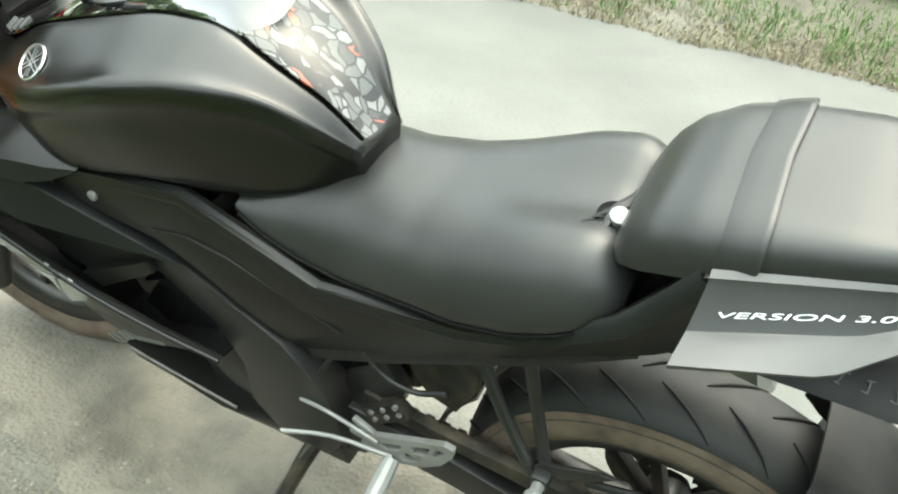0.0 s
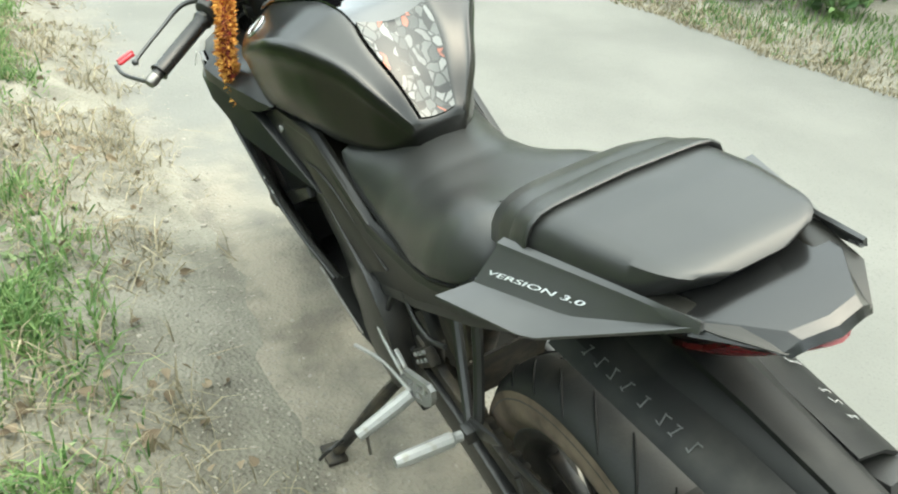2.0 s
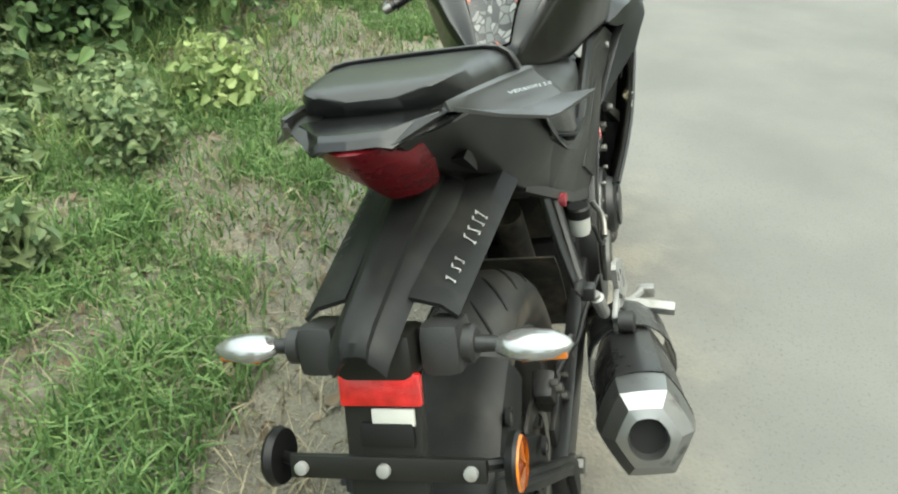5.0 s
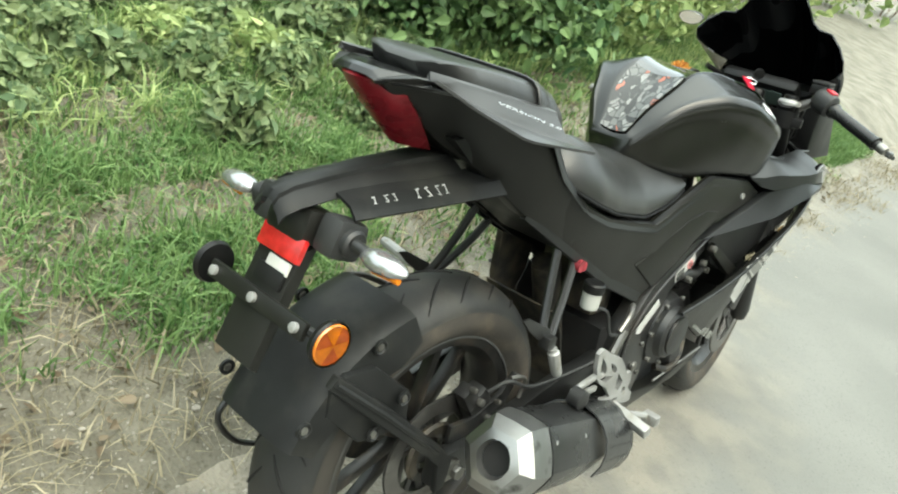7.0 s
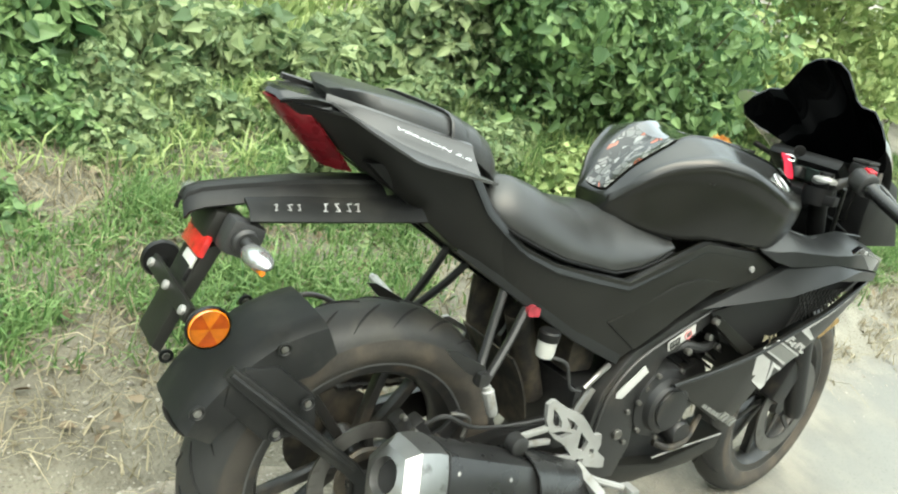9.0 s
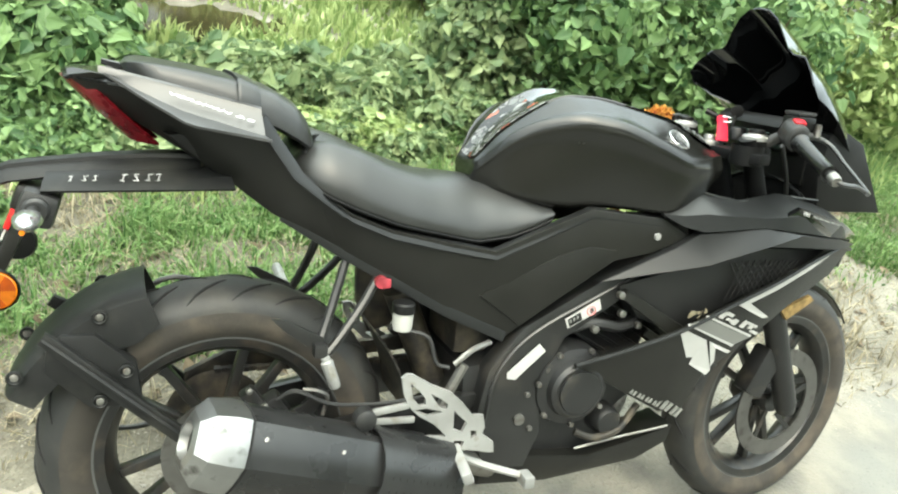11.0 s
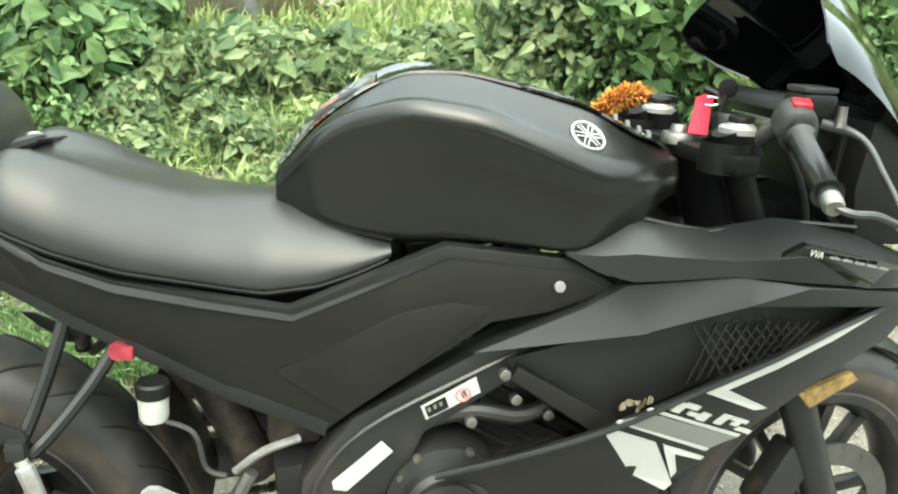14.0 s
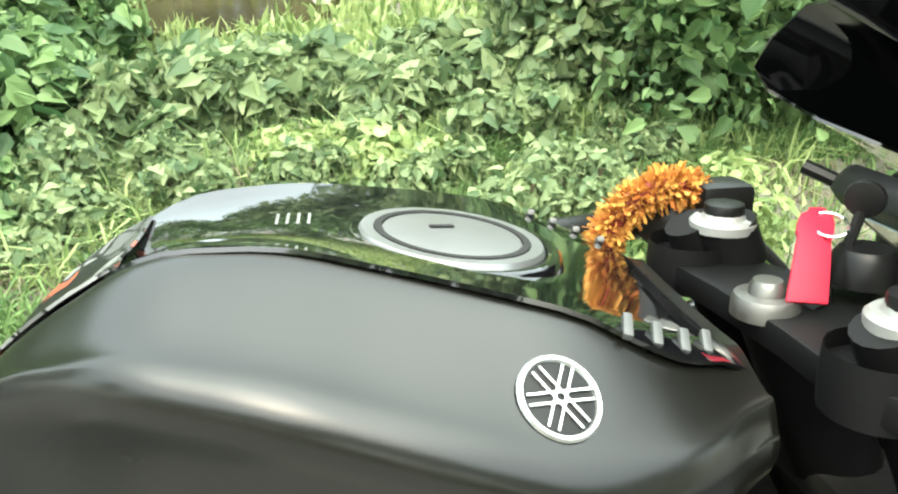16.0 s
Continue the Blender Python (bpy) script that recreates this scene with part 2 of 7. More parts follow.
def leaf_material(name, dark, light, through=0.35, rough=0.45):
    m = bpy.data.materials.new(name)
    m.use_nodes = True
    nt = m.node_tree
    N, L = nt.nodes, nt.links.new
    b, out = N["Principled BSDF"], N["Material Output"]
    geo = N.new("ShaderNodeNewGeometry")
    ramp = N.new("ShaderNodeValToRGB")
    ramp.color_ramp.elements[0].color, ramp.color_ramp.elements[1].color = (*dark, 1), (*light, 1)
    L(geo.outputs["Random Per Island"], ramp.inputs["Fac"])
    L(ramp.outputs["Color"], b.inputs["Base Color"])
    b.inputs["Roughness"].default_value = rough
    b.inputs["Specular IOR Level"].default_value = 0.3
    tr = N.new("ShaderNodeBsdfTranslucent")
    L(ramp.outputs["Color"], tr.inputs["Color"])
    mix = N.new("ShaderNodeMixShader")
    mix.inputs["Fac"].default_value = through
    L(b.outputs["BSDF"], mix.inputs[1])
    L(tr.outputs["BSDF"], mix.inputs[2])
    L(mix.outputs["Shader"], out.inputs["Surface"])
    return m


M_PETAL = leaf_material("marigold_petals", (0.300, 0.085, 0.016), (0.680, 0.370, 0.085), 0.15, 0.8)
M_LEAF = leaf_material("broad_green_leaves", (0.066, 0.118, 0.052), (0.284, 0.348, 0.174), 0.42)
M_LEAF_DARK = leaf_material("dark_green_leaves", (0.034, 0.082, 0.030), (0.205, 0.310, 0.125), 0.38)
M_LEAF_PALE = leaf_material("yellow_green_leaves", (0.120, 0.190, 0.060), (0.380, 0.450, 0.195), 0.4)
M_GRASS = leaf_material("verge_grass", (0.042, 0.104, 0.028), (0.200, 0.298, 0.112), 0.4, 0.6)
M_DEAD = leaf_material("dead_brown_leaves", (0.070, 0.050, 0.030), (0.190, 0.152, 0.104), 0.1, 0.8)
M_STRAW = leaf_material("dry_straw", (0.120, 0.105, 0.068), (0.315, 0.278, 0.192), 0.2, 0.8)
M_DITCH = material("murky_ditch_water", (0.0252, 0.0186, 0.0088), 0.12, spec=0.15, vary=0.4, scale=3, bump=0.1)
M_TWIG = material("brown_twigs", (0.0882, 0.063, 0.0378), 0.85, grain=120, bump=0.3)


def ground_material(name, a, b2, speck, scale, bump, rough=0.9, dusty=None, rear_tone=None):
    m = bpy.data.materials.new(name)
    m.use_nodes = True
    nt = m.node_tree
    N, L = nt.nodes, nt.links.new
    b = N["Principled BSDF"]
    co = N.new("ShaderNodeTexCoord")
    n1 = N.new("ShaderNodeTexNoise")
    n1.inputs["Scale"].default_value, n1.inputs["Detail"].default_value = scale, 8.0
    n2 = N.new("ShaderNodeTexNoise")
    n2.inputs["Scale"].default_value, n2.inputs["Detail"].default_value = 140.0, 6.0
    n3 = N.new("ShaderNodeTexVoronoi")
    n3.inputs["Scale"].default_value = 85.0
    for n in (n1, n2, n3):
        L(co.outputs["Object"], n.inputs["Vector"])
    ramp = N.new("ShaderNodeValToRGB")
    ramp.color_ramp.elements[0].color, ramp.color_ramp.elements[1].color = (*a, 1), (*b2, 1)
    ramp.color_ramp.elements[0].position, ramp.color_ramp.elements[1].position = 0.35, 0.65
    L(n1.outputs["Fac"], ramp.inputs["Fac"])
    over = N.new("ShaderNodeMixRGB")
    sp = N.new("ShaderNodeMapRange")
    sp.inputs["From Min"].default_value, sp.inputs["From Max"].default_value = 0.56, 0.72
    L(n2.outputs["Fac"], sp.inputs["Value"])
    L(sp.outputs["Result"], over.inputs["Fac"])
    L(ramp.outputs["Color"], over.inputs["Color1"])
    over.inputs["Color2"].default_value = (*speck, 1)
    colour = over.outputs["Color"]
    if dusty:
        # soil carried on to the asphalt along its left edge
        sep = N.new("ShaderNodeSeparateXYZ")
        L(co.outputs["Object"], sep.inputs[0])
        wv = N.new("ShaderNodeTexNoise")
        wv.inputs["Scale"].default_value, wv.inputs["Detail"].default_value = 3.5, 7.0
        L(co.outputs["Object"], wv.inputs["Vector"])
        sh = N.new("ShaderNodeMath")
        sh.operation = "MULTIPLY_ADD"
        sh.inputs[1].default_value = 0.9
        L(wv.outputs["Fac"], sh.inputs[0])
        L(sep.outputs["Y"], sh.inputs[2])
        mr = N.new("ShaderNodeMapRange")
        mr.inputs["From Min"].default_value, mr.inputs["From Max"].default_value = 0.02, 0.70
        # the carried soil thins out ahead of the motorcycle
        thin = N.new("ShaderNodeMapRange")
        thin.inputs["From Min"].default_value, thin.inputs["From Max"].default_value = 1.3, 2.8
        thin.inputs["To Min"].default_value, thin.inputs["To Max"].default_value = 0.0, 0.72
        L(sep.outputs["X"], thin.inputs["Value"])
        rest = N.new("ShaderNodeMath")
        rest.operation = "SUBTRACT"
        L(sh.outputs[0], rest.inputs[0])
        L(thin.outputs["Result"], rest.inputs[1])
        L(rest.outputs[0], mr.inputs["Value"])
        dm = N.new("ShaderNodeMixRGB")
        L(mr.outputs["Result"], dm.inputs["Fac"])
        L(colour, dm.inputs["Color1"])
        blot = N.new("ShaderNodeTexNoise")
        blot.inputs["Scale"].default_value, blot.inputs["Detail"].default_value = 7.0, 9.0
        L(co.outputs["Object"], blot.inputs["Vector"])
        mud = N.new("ShaderNodeValToRGB")
        mud.color_ramp.elements[0].position, mud.color_ramp.elements[1].position = 0.36, 0.58
        mud.color_ramp.elements[0].color, mud.color_ramp.elements[1].color = (*[0.54 * c for c in dusty], 1), (*dusty, 1)
        L(blot.outputs["Fac"], mud.inputs["Fac"])
        L(mud.outputs["Color"], dm.inputs["Color2"])
        colour = dm.outputs["Color"]
    if rear_tone:
        # darker earth towards the rear end of the verge, its border broken by noise
        ds = N.new("ShaderNodeSeparateXYZ")
        L(co.outputs["Object"], ds.inputs[0])
        dn = N.new("ShaderNodeTexNoise")
        dn.inputs["Scale"].default_value, dn.inputs["Detail"].default_value = 2.2, 7.0
        L(co.outputs["Object"], dn.inputs["Vector"])
        da = N.new("ShaderNodeMath")
        da.operation = "MULTIPLY_ADD"
        da.inputs[1].default_value = 1.6
        L(dn.outputs["Fac"], da.inputs[0])
        L(ds.outputs["X"], da.inputs[2])
        dr = N.new("ShaderNodeMapRange")
        dr.inputs["From Min"].default_value, dr.inputs["From Max"].default_value = 1.75, 0.75
        L(da.outputs[0], dr.inputs["Value"])
        dx = N.new("ShaderNodeMixRGB")
        dx.blend_type = "MULTIPLY"
        dx.inputs["Color2"].default_value = (*rear_tone, 1)
        L(dr.outputs["Result"], dx.inputs["Fac"])
        L(colour, dx.inputs["Color1"])
        colour = dx.outputs["Color"]
    L(colour, b.inputs["Base Color"])
    b.inputs["Roughness"].default_value = rough
    bp = N.new("ShaderNodeBump")
    bp.inputs["Strength"].default_value, bp.inputs["Distance"].default_value = bump, 0.01
    if dusty:
        rs = N.new("ShaderNodeMapRange")
        rs.inputs["To Min"].default_value, rs.inputs["To Max"].default_value = bump, 0.60
        L(mr.outputs["Result"], rs.inputs["Value"])
        L(rs.outputs["Result"], bp.inputs["Strength"])
    mixh = N.new("ShaderNodeMath")
    L(n2.outputs["Fac"], mixh.inputs[0])
    L(n3.outputs["Distance"], mixh.inputs[1])
    L(mixh.outputs[0], bp.inputs["Height"])
    L(bp.outputs["Normal"], b.inputs["Normal"])
    return m


M_ROAD = ground_material("worn_grey_asphalt", (0.106, 0.107, 0.099), (0.134, 0.134, 0.124), (0.088, 0.090, 0.083), 1.6, 0.12, 0.9, (0.204, 0.184, 0.146))
M_SOIL = ground_material("dry_trodden_soil", (0.113, 0.106, 0.085), (0.196, 0.187, 0.154), (0.080, 0.073, 0.057), 5.0, 0.55, rear_tone=(0.66, 0.64, 0.59))
M_STONE = material("pale_pebbles", (0.200, 0.186, 0.158), 0.85, vary=0.35, scale=30, bump=0.2)


# ---- mesh helpers ----
def part(name, bm, mat, parent=None, label="", smooth=35, kind="", category=""):
    """Links a bmesh as one mesh object under a thing or part."""
    bmesh.ops.recalc_face_normals(bm, faces=bm.faces)
    me = bpy.data.meshes.new(name)
    bm.to_mesh(me)
    bm.free()
    me.materials.append(mat)
    if smooth:
        for p in me.polygons:
            p.use_smooth = True
        me.set_sharp_from_angle(angle=radians(smooth))
    ob = new(name, me)
    if parent:
        ob.parent = parent
    return tagged(ob, label, category, "", kind)


def thing(name, label, category, at=None, group=""):
    ob = new(name)
    ob.empty_display_size = 0.1
    if at is not None:
        ob.matrix_world = at
    return tagged(ob, label, category, group)


def interp(x, xs, ys):
    if xs[0] > xs[-1]:
        xs, ys = xs[::-1], ys[::-1]
    return float(np.interp(x, xs, ys))


def bevel(bm, width, seg=2, angle=30):
    bm.normal_update()
    es = [e for e in bm.edges if len(e.link_faces) == 2 and e.calc_face_angle(0) > radians(angle)]
    if es and width > 0:
        bmesh.ops.bevel(bm, geom=es, offset=width, segments=seg, profile=0.6, affect="EDGES", clamp_overlap=True)
    return bm


def box(sx, sy, sz, m=None, b=0.0):
    bm = bmesh.new()
    bmesh.ops.create_cube(bm, size=1.0, matrix=Matrix.Diagonal((sx, sy, sz, 1)))
    bevel(bm, b)
    if m is not None:
        bm.transform(m)
    return bm


def join(*bms):
    """One bmesh from several."""
    out = bms[0]
    for other in bms[1:]:
        me = bpy.data.meshes.new("tmp")
        other.to_mesh(me)
        other.free()
        out.from_mesh(me)
        bpy.data.meshes.remove(me)
    return out


def rings(list_of_rings, cap=True, closed=True):
    bm = bmesh.new()
    vs = [[bm.verts.new(p) for p in r] for r in list_of_rings]
    n = len(vs[0])
    for a, b in zip(vs, vs[1:]):
        for i in range(n if closed else n - 1):
            j = (i + 1) % n
            bm.faces.new((a[i], a[j], b[j], b[i]))
    if cap:
        bm.faces.new(vs[0][::-1])
        bm.faces.new(vs[-1])
    return bm


def smooth_path(pts, steps=6):
    """A rounded curve through the points."""
    p = [Vector(q) for q in pts]
    p = [2 * p[0] - p[1]] + p + [2 * p[-1] - p[-2]]
    out = []
    for a, b, c, d in zip(p, p[1:], p[2:], p[3:]):
        for k in range(steps):
            t = k / steps
            out.append(0.5 * ((2 * b) + (c - a) * t + (2 * a - 5 * b + 4 * c - d) * t * t + (3 * b - a - 3 * c + d) * t ** 3))
    return out + [p[-2]]


def tube(pts, r, seg=10, curve=0, cap=True):
    """A round bar along the points; r one radius, or one for each point."""
    if curve:
        rs = list(np.interp(np.linspace(0, 1, (len(pts) - 1) * curve + 1), np.linspace(0, 1, len(pts)), r if hasattr(r, "__len__") else [r] * len(pts)))
        pts = smooth_path(pts, curve)
    else:
        pts = [Vector(p) for p in pts]
        rs = list(r) if hasattr(r, "__len__") else [r] * len(pts)
    rs_list = []
    side = None
    for i, p in enumerate(pts):
        d = (pts[min(i + 1, len(pts) - 1)] - pts[max(i - 1, 0)]).normalized()
        if side is None:
            side = d.orthogonal().normalized()
        side = (side - d * side.dot(d)).normalized()
        up = d.cross(side)
        rs_list.append([p + float(rs[i]) * (math.cos(a) * side + math.sin(a) * up) for a in np.linspace(0, 2 * math.pi, seg, endpoint=False)])
    return rings(rs_list, cap)


def lathe(profile, seg=48, m=None, cap=False):
    """Profile of (radius, along) turned about the y axis."""
    rr = []
    for r, a in profile:
        rr.append([(r * math.cos(t), a, r * math.sin(t)) for t in np.linspace(0, 2 * math.pi, seg, endpoint=False)])
    bm = rings(rr, cap)
    if m is not None:
        bm.transform(m)
    return bm


def plate(outline, ys, inner, b=0.002, side=1, seg=2):
    """A panel with an outline in (x, z), outer face at y = ys (a number or one per corner), inner face at y = inner."""
    bm = bmesh.new()
    n = len(outline)
    yo = ys if hasattr(ys, "__len__") else [ys] * n
    yi = inner if hasattr(inner, "__len__") else [inner] * n
    o = [bm.verts.new((x, side * y, z)) for (x, z), y in zip(outline, yo)]
    i = [bm.verts.new((x, side * y, z)) for (x, z), y in zip(outline, yi)]
    f = [bm.faces.new(o), bm.faces.new(i[::-1])]
    for k in range(n):
        j = (k + 1) % n
        bm.faces.new((o[k], i[k], i[j], o[j]))
    bmesh.ops.recalc_face_normals(bm, faces=bm.faces)
    flat = not (hasattr(ys, "__len__") and len(set(ys)) > 1)
    if b:
        rim = [e for e in bm.edges if any(fc in f for fc in e.link_faces)]
        bmesh.ops.bevel(bm, geom=rim, offset=b, segments=seg, profile=0.6, affect="EDGES", clamp_overlap=True)
    big = [fc for fc in bm.faces if len(fc.verts) > 4]
    bmesh.ops.triangulate(bm, faces=big)
    return bm


def pierced(outer, holes, y, thick, side=1):
    """A flat plate in (x, z) with openings cut through it."""
    bm = bmesh.new()
    edges = []
    for ring in [outer] + holes:
        vs = [bm.verts.new((x, side * y, z)) for x, z in ring]
        edges += [bm.edges.new((a, b)) for a, b in zip(vs, vs[1:] + vs[:1])]
    bmesh.ops.triangle_fill(bm, use_beauty=True, use_dissolve=False, edges=edges)
    ex = bmesh.ops.extrude_face_region(bm, geom=bm.faces[:])
    bmesh.ops.translate(bm, verts=[v for v in ex["geom"] if isinstance(v, bmesh.types.BMVert)], vec=(0, -side * thick, 0))
    bmesh.ops.recalc_face_normals(bm, faces=bm.faces)
    return bm


def sheet(rows, thick):
    """A curved sheet from rows of points, thickened to one side."""
    R, C = len(rows), len(rows[0])
    P = np.array([[tuple(p) for p in r] for r in rows], float)
    du, dv = np.gradient(P, axis=0), np.gradient(P, axis=1)
    nn = np.cross(du, dv)
    nn /= np.linalg.norm(nn, axis=2, keepdims=True) + 1e-9
    Q = P - nn * thick
    bm = bmesh.new()
    a = [[bm.verts.new(P[i, j]) for j in range(C)] for i in range(R)]
    c = [[bm.verts.new(Q[i, j]) for j in range(C)] for i in range(R)]
    for i in range(R - 1):
        for j in range(C - 1):
            bm.faces.new((a[i][j], a[i + 1][j], a[i + 1][j + 1], a[i][j + 1]))
            bm.faces.new((c[i][j], c[i][j + 1], c[i + 1][j + 1], c[i + 1][j]))
    for i in range(R - 1):
        bm.faces.new((a[i][0], c[i][0], c[i + 1][0], a[i + 1][0]))
        bm.faces.new((a[i][-1], a[i + 1][-1], c[i + 1][-1], c[i][-1]))
    for j in range(C - 1):
        bm.faces.new((a[0][j], a[0][j + 1], c[0][j + 1], c[0][j]))
        bm.faces.new((a[-1][j], c[-1][j], c[-1][j + 1], a[-1][j + 1]))
    return bm


def facing(at, normal, up=(0, 0, 1)):
    """A pose at a place whose z axis is the normal and whose y axis leans to up."""
    z = Vector(normal).normalized()
    x = Vector(up).cross(z).normalized()
    m = Matrix((x, z.cross(x), z)).transposed().to_4x4()
    return Matrix.Translation(at) @ m


def disc(r, h, m, seg=24, b=0.0):
    bm = bmesh.new()
    bmesh.ops.create_cone(bm, cap_ends=True, segments=seg, radius1=r, radius2=r, depth=h)
    bevel(bm, b)
    bm.transform(m)
    return bm


def bar_z(a, b, wide, high, b0=0.0):
    """A rectangular bar from a to b."""
    a, b = Vector(a), Vector(b)
    d = b - a
    return box(wide, high, d.length, facing((a + b) / 2, d, (0, 1, 0.01)), b0)


def letters(body, size, m, thick=0.0006, shear=0.0, wide=1.0):
    """Raised letters as a bmesh, their baseline along x of the pose m."""
    cu = bpy.data.curves.new("text", "FONT")
    cu.body, cu.size, cu.extrude, cu.shear = body, size, thick, shear
    ob = new("text_tmp", cu)
    dg = bpy.context.evaluated_depsgraph_get()
    me = bpy.data.meshes.new_from_object(ob.evaluated_get(dg))
    bm = bmesh.new()
    bm.from_mesh(me)
    bpy.data.objects.remove(ob)
    bpy.data.curves.remove(cu)
    bpy.data.meshes.remove(me)
    bm.transform(m @ Matrix.Diagonal((wide, 1, 1, 1)))
    return bm


def quads_mesh(name, verts, faces, mat, label="", category="", kind="stuff", parent=None):
    me = bpy.data.meshes.new(name)
    me.from_pydata(verts.tolist() if hasattr(verts, "tolist") else verts, [], faces.tolist() if hasattr(faces, "tolist") else faces)
    me.materials.append(mat)
    ob = new(name, me)
    if parent:
        ob.parent = parent
    return tagged(ob, label, category, "", kind)


# ---- ground, road, verge ----
rng = np.random.default_rng(7)
ROAD_Z = 0.0


def wob(x, seed, amp):
    return amp * (math.sin(1.7 * x + seed) + 0.6 * math.sin(4.3 * x + 2.1 * seed) + 0.35 * math.sin(11.0 * x + 3.3 * seed))


def left_edge(x):
    return 0.33 + wob(1.7 * x, 0.6, 0.016) + 0.11 * min(12.0, max(0.0, x - 2))


def right_edge(x):
    return -3.15 + wob(x, 2.2, 0.05) + 0.09 * max(0.0, x)


def step01(v):
    v = min(1.0, max(0.0, v))
    return v * v * (3 - 2 * v)


def verge(x, y):
    """Height of the soil."""
    le, re = left_edge(x), right_edge(x)
    if y > le - 0.3:
        rise = step01((y - le + 0.02) / 0.55)
        h = -0.014 + 0.024 * step01((y - le + 0.12) / 0.22) + 0.010 * noise.noise((7 * x, 7 * y, 5)) + 0.006 * noise.noise((23 * x, 23 * y, 8))
        h += rise * (0.085 + 0.05 * min(1.2, max(-0.6, x / 1.2))) + 0.06 * min(5.0, max(0.0, y - 1.0))
        h += 0.018 * noise.noise((3 * x, 3 * y, 0)) * step01((y - le) / 0.3)
        h += 0.008 * noise.noise((11 * x, 11 * y, 3)) * step01((y - le) / 0.1)
        return h
    if y < re + 0.1:
        return 0.05 * step01((re - y) / 0.4) + 0.02 * noise.noise((2 * x, 2 * y, 1)) * step01((re - y) / 0.4) - 0.02 * step01((y - re) / 0.1) + 0.05 * max(0.0, min(6.0, re - y))
    return -0.02


def axis(lo, hi, fine_lo, fine_hi, step):
    core = list(np.arange(fine_lo, fine_hi, step))
    out, s, v = [], step, fine_hi
    while v < hi:
        out.append(v)
        s *= 1.22
        v += s
    back, s, v = [], step, fine_lo
    while v > lo:
        s *= 1.22
        v -= s
        back.append(v)
    return back[::-1] + core + out + [hi]


def ground_mesh():
    xs, ys = axis(-300, 600, -2.0, 6.5, 0.06), axis(-400, 400, -0.1, 2.3, 0.05)
    ys = sorted(set(ys) | {round(-3.9 + 0.1 * k, 3) for k in range(12)})
    V = [(x, y, verge(x, y)) for x in xs for y in ys]
    n = len(ys)
    F = [(i * n + j, (i + 1) * n + j, (i + 1) * n + j + 1, i * n + j + 1) for i in range(len(xs) - 1) for j in range(n - 1)]
    ob = quads_mesh("ground", V, F, M_SOIL, "dry brown trodden soil of the grassy roadside verge", "ground", "structure")
    for p in ob.data.polygons:
        p.use_smooth = True
    return ob


ground = ground_mesh()


def road_mesh():
    xs = axis(-40, 90, -2.0, 7.0, 0.08)
    V, F = [], []
    for x in xs:
        a, b = left_edge(x) + 0.14, right_edge(x)
        for y, z in ((a, -0.022), (a - 0.004, -0.004), (a - 0.03, ROAD_Z), (0.35 * a + 0.65 * b, 0.012), (b + 0.03, ROAD_Z), (b, -0.022)):
            V.append((x, y, z))
    for i in range(len(xs) - 1):
        for j in range(5):
            F.append((i * 6 + j, i * 6 + j + 1, i * 6 + 7 + j, i * 6 + 6 + j))
    return quads_mesh("road", V, F, M_ROAD, "narrow worn pale grey asphalt village road", "road", "structure")


road = road_mesh()


def blades(name, label, n, place, height, width, mat, lean=0.6, kind="stuff"):
    """Many bent blades; place(k) gives x, y or None."""
    V, F = [], []
    for _ in range(n):
        q = place()
        if q is None:
            continue
        x, y = q
        z = max(verge(x, y), ROAD_Z if right_edge(x) < y < left_edge(x) + 0.12 else -1.0) - 0.003
        a, t = rng.uniform(0, 2 * math.pi), rng.uniform(0, lean)
        h, w = rng.uniform(*height) * (1.0 + 0.75 * max(-0.8, min(0.8, patchy(x, y, 44.0, 3.2)))), rng.uniform(*width)
        ca, sa = math.cos(a), math.sin(a)
        b = rng.uniform(0, 2 * math.pi)
        ox, oy = math.cos(b) * t * h, math.sin(b) * t * h
        k = len(V)
        V += [(x - ca * w, y - sa * w, z), (x + ca * w, y + sa * w, z),
              (x + ca * w * 0.8 + ox * 0.35, y + sa * w * 0.8 + oy * 0.35, z + h * 0.55), (x - ca * w * 0.8 + ox * 0.35, y - sa * w * 0.8 + oy * 0.35, z + h * 0.55),
              (x + ox, y + oy, z + h * (1 - 0.35 * t))]
        F += [(k, k + 1, k + 2, k + 3), (k + 3, k + 2, k + 4)]
    return quads_mesh(name, V, F, mat, label, "grass", kind)


def patchy(x, y, seed, f=1.6):
    return noise.noise((f * x, f * y, seed)) + 0.5 * noise.noise((2.7 * f * x, 2.7 * f * y, seed + 9))


def bare_track(x, y):
    """A worn path crossing the verge between the road and the shrubs."""
    edge = 0.30 * patchy(x, y, 12.0, 2.2)
    return 1.80 + edge < x < 2.75 + 0.3 * step01((y - 1.0) / 0.4) + edge and y < 1.85 and rng.random() < 0.90


DRY_PATCHES = ((1.16, 1.28, 0.22, 0.16), (0.90, 1.00, 0.20, 0.20), (0.78, 1.46, 0.12, 0.12), (0.16, 1.10, 0.26, 0.12), (0.02, 1.56, 0.30, 0.15), (-0.38, 1.48, 0.22, 0.20), (0.28, 0.57, 0.28, 0.09), (-0.75, 1.15, 0.30, 0.18), (-1.5, 0.85, 0.25, 0.2))


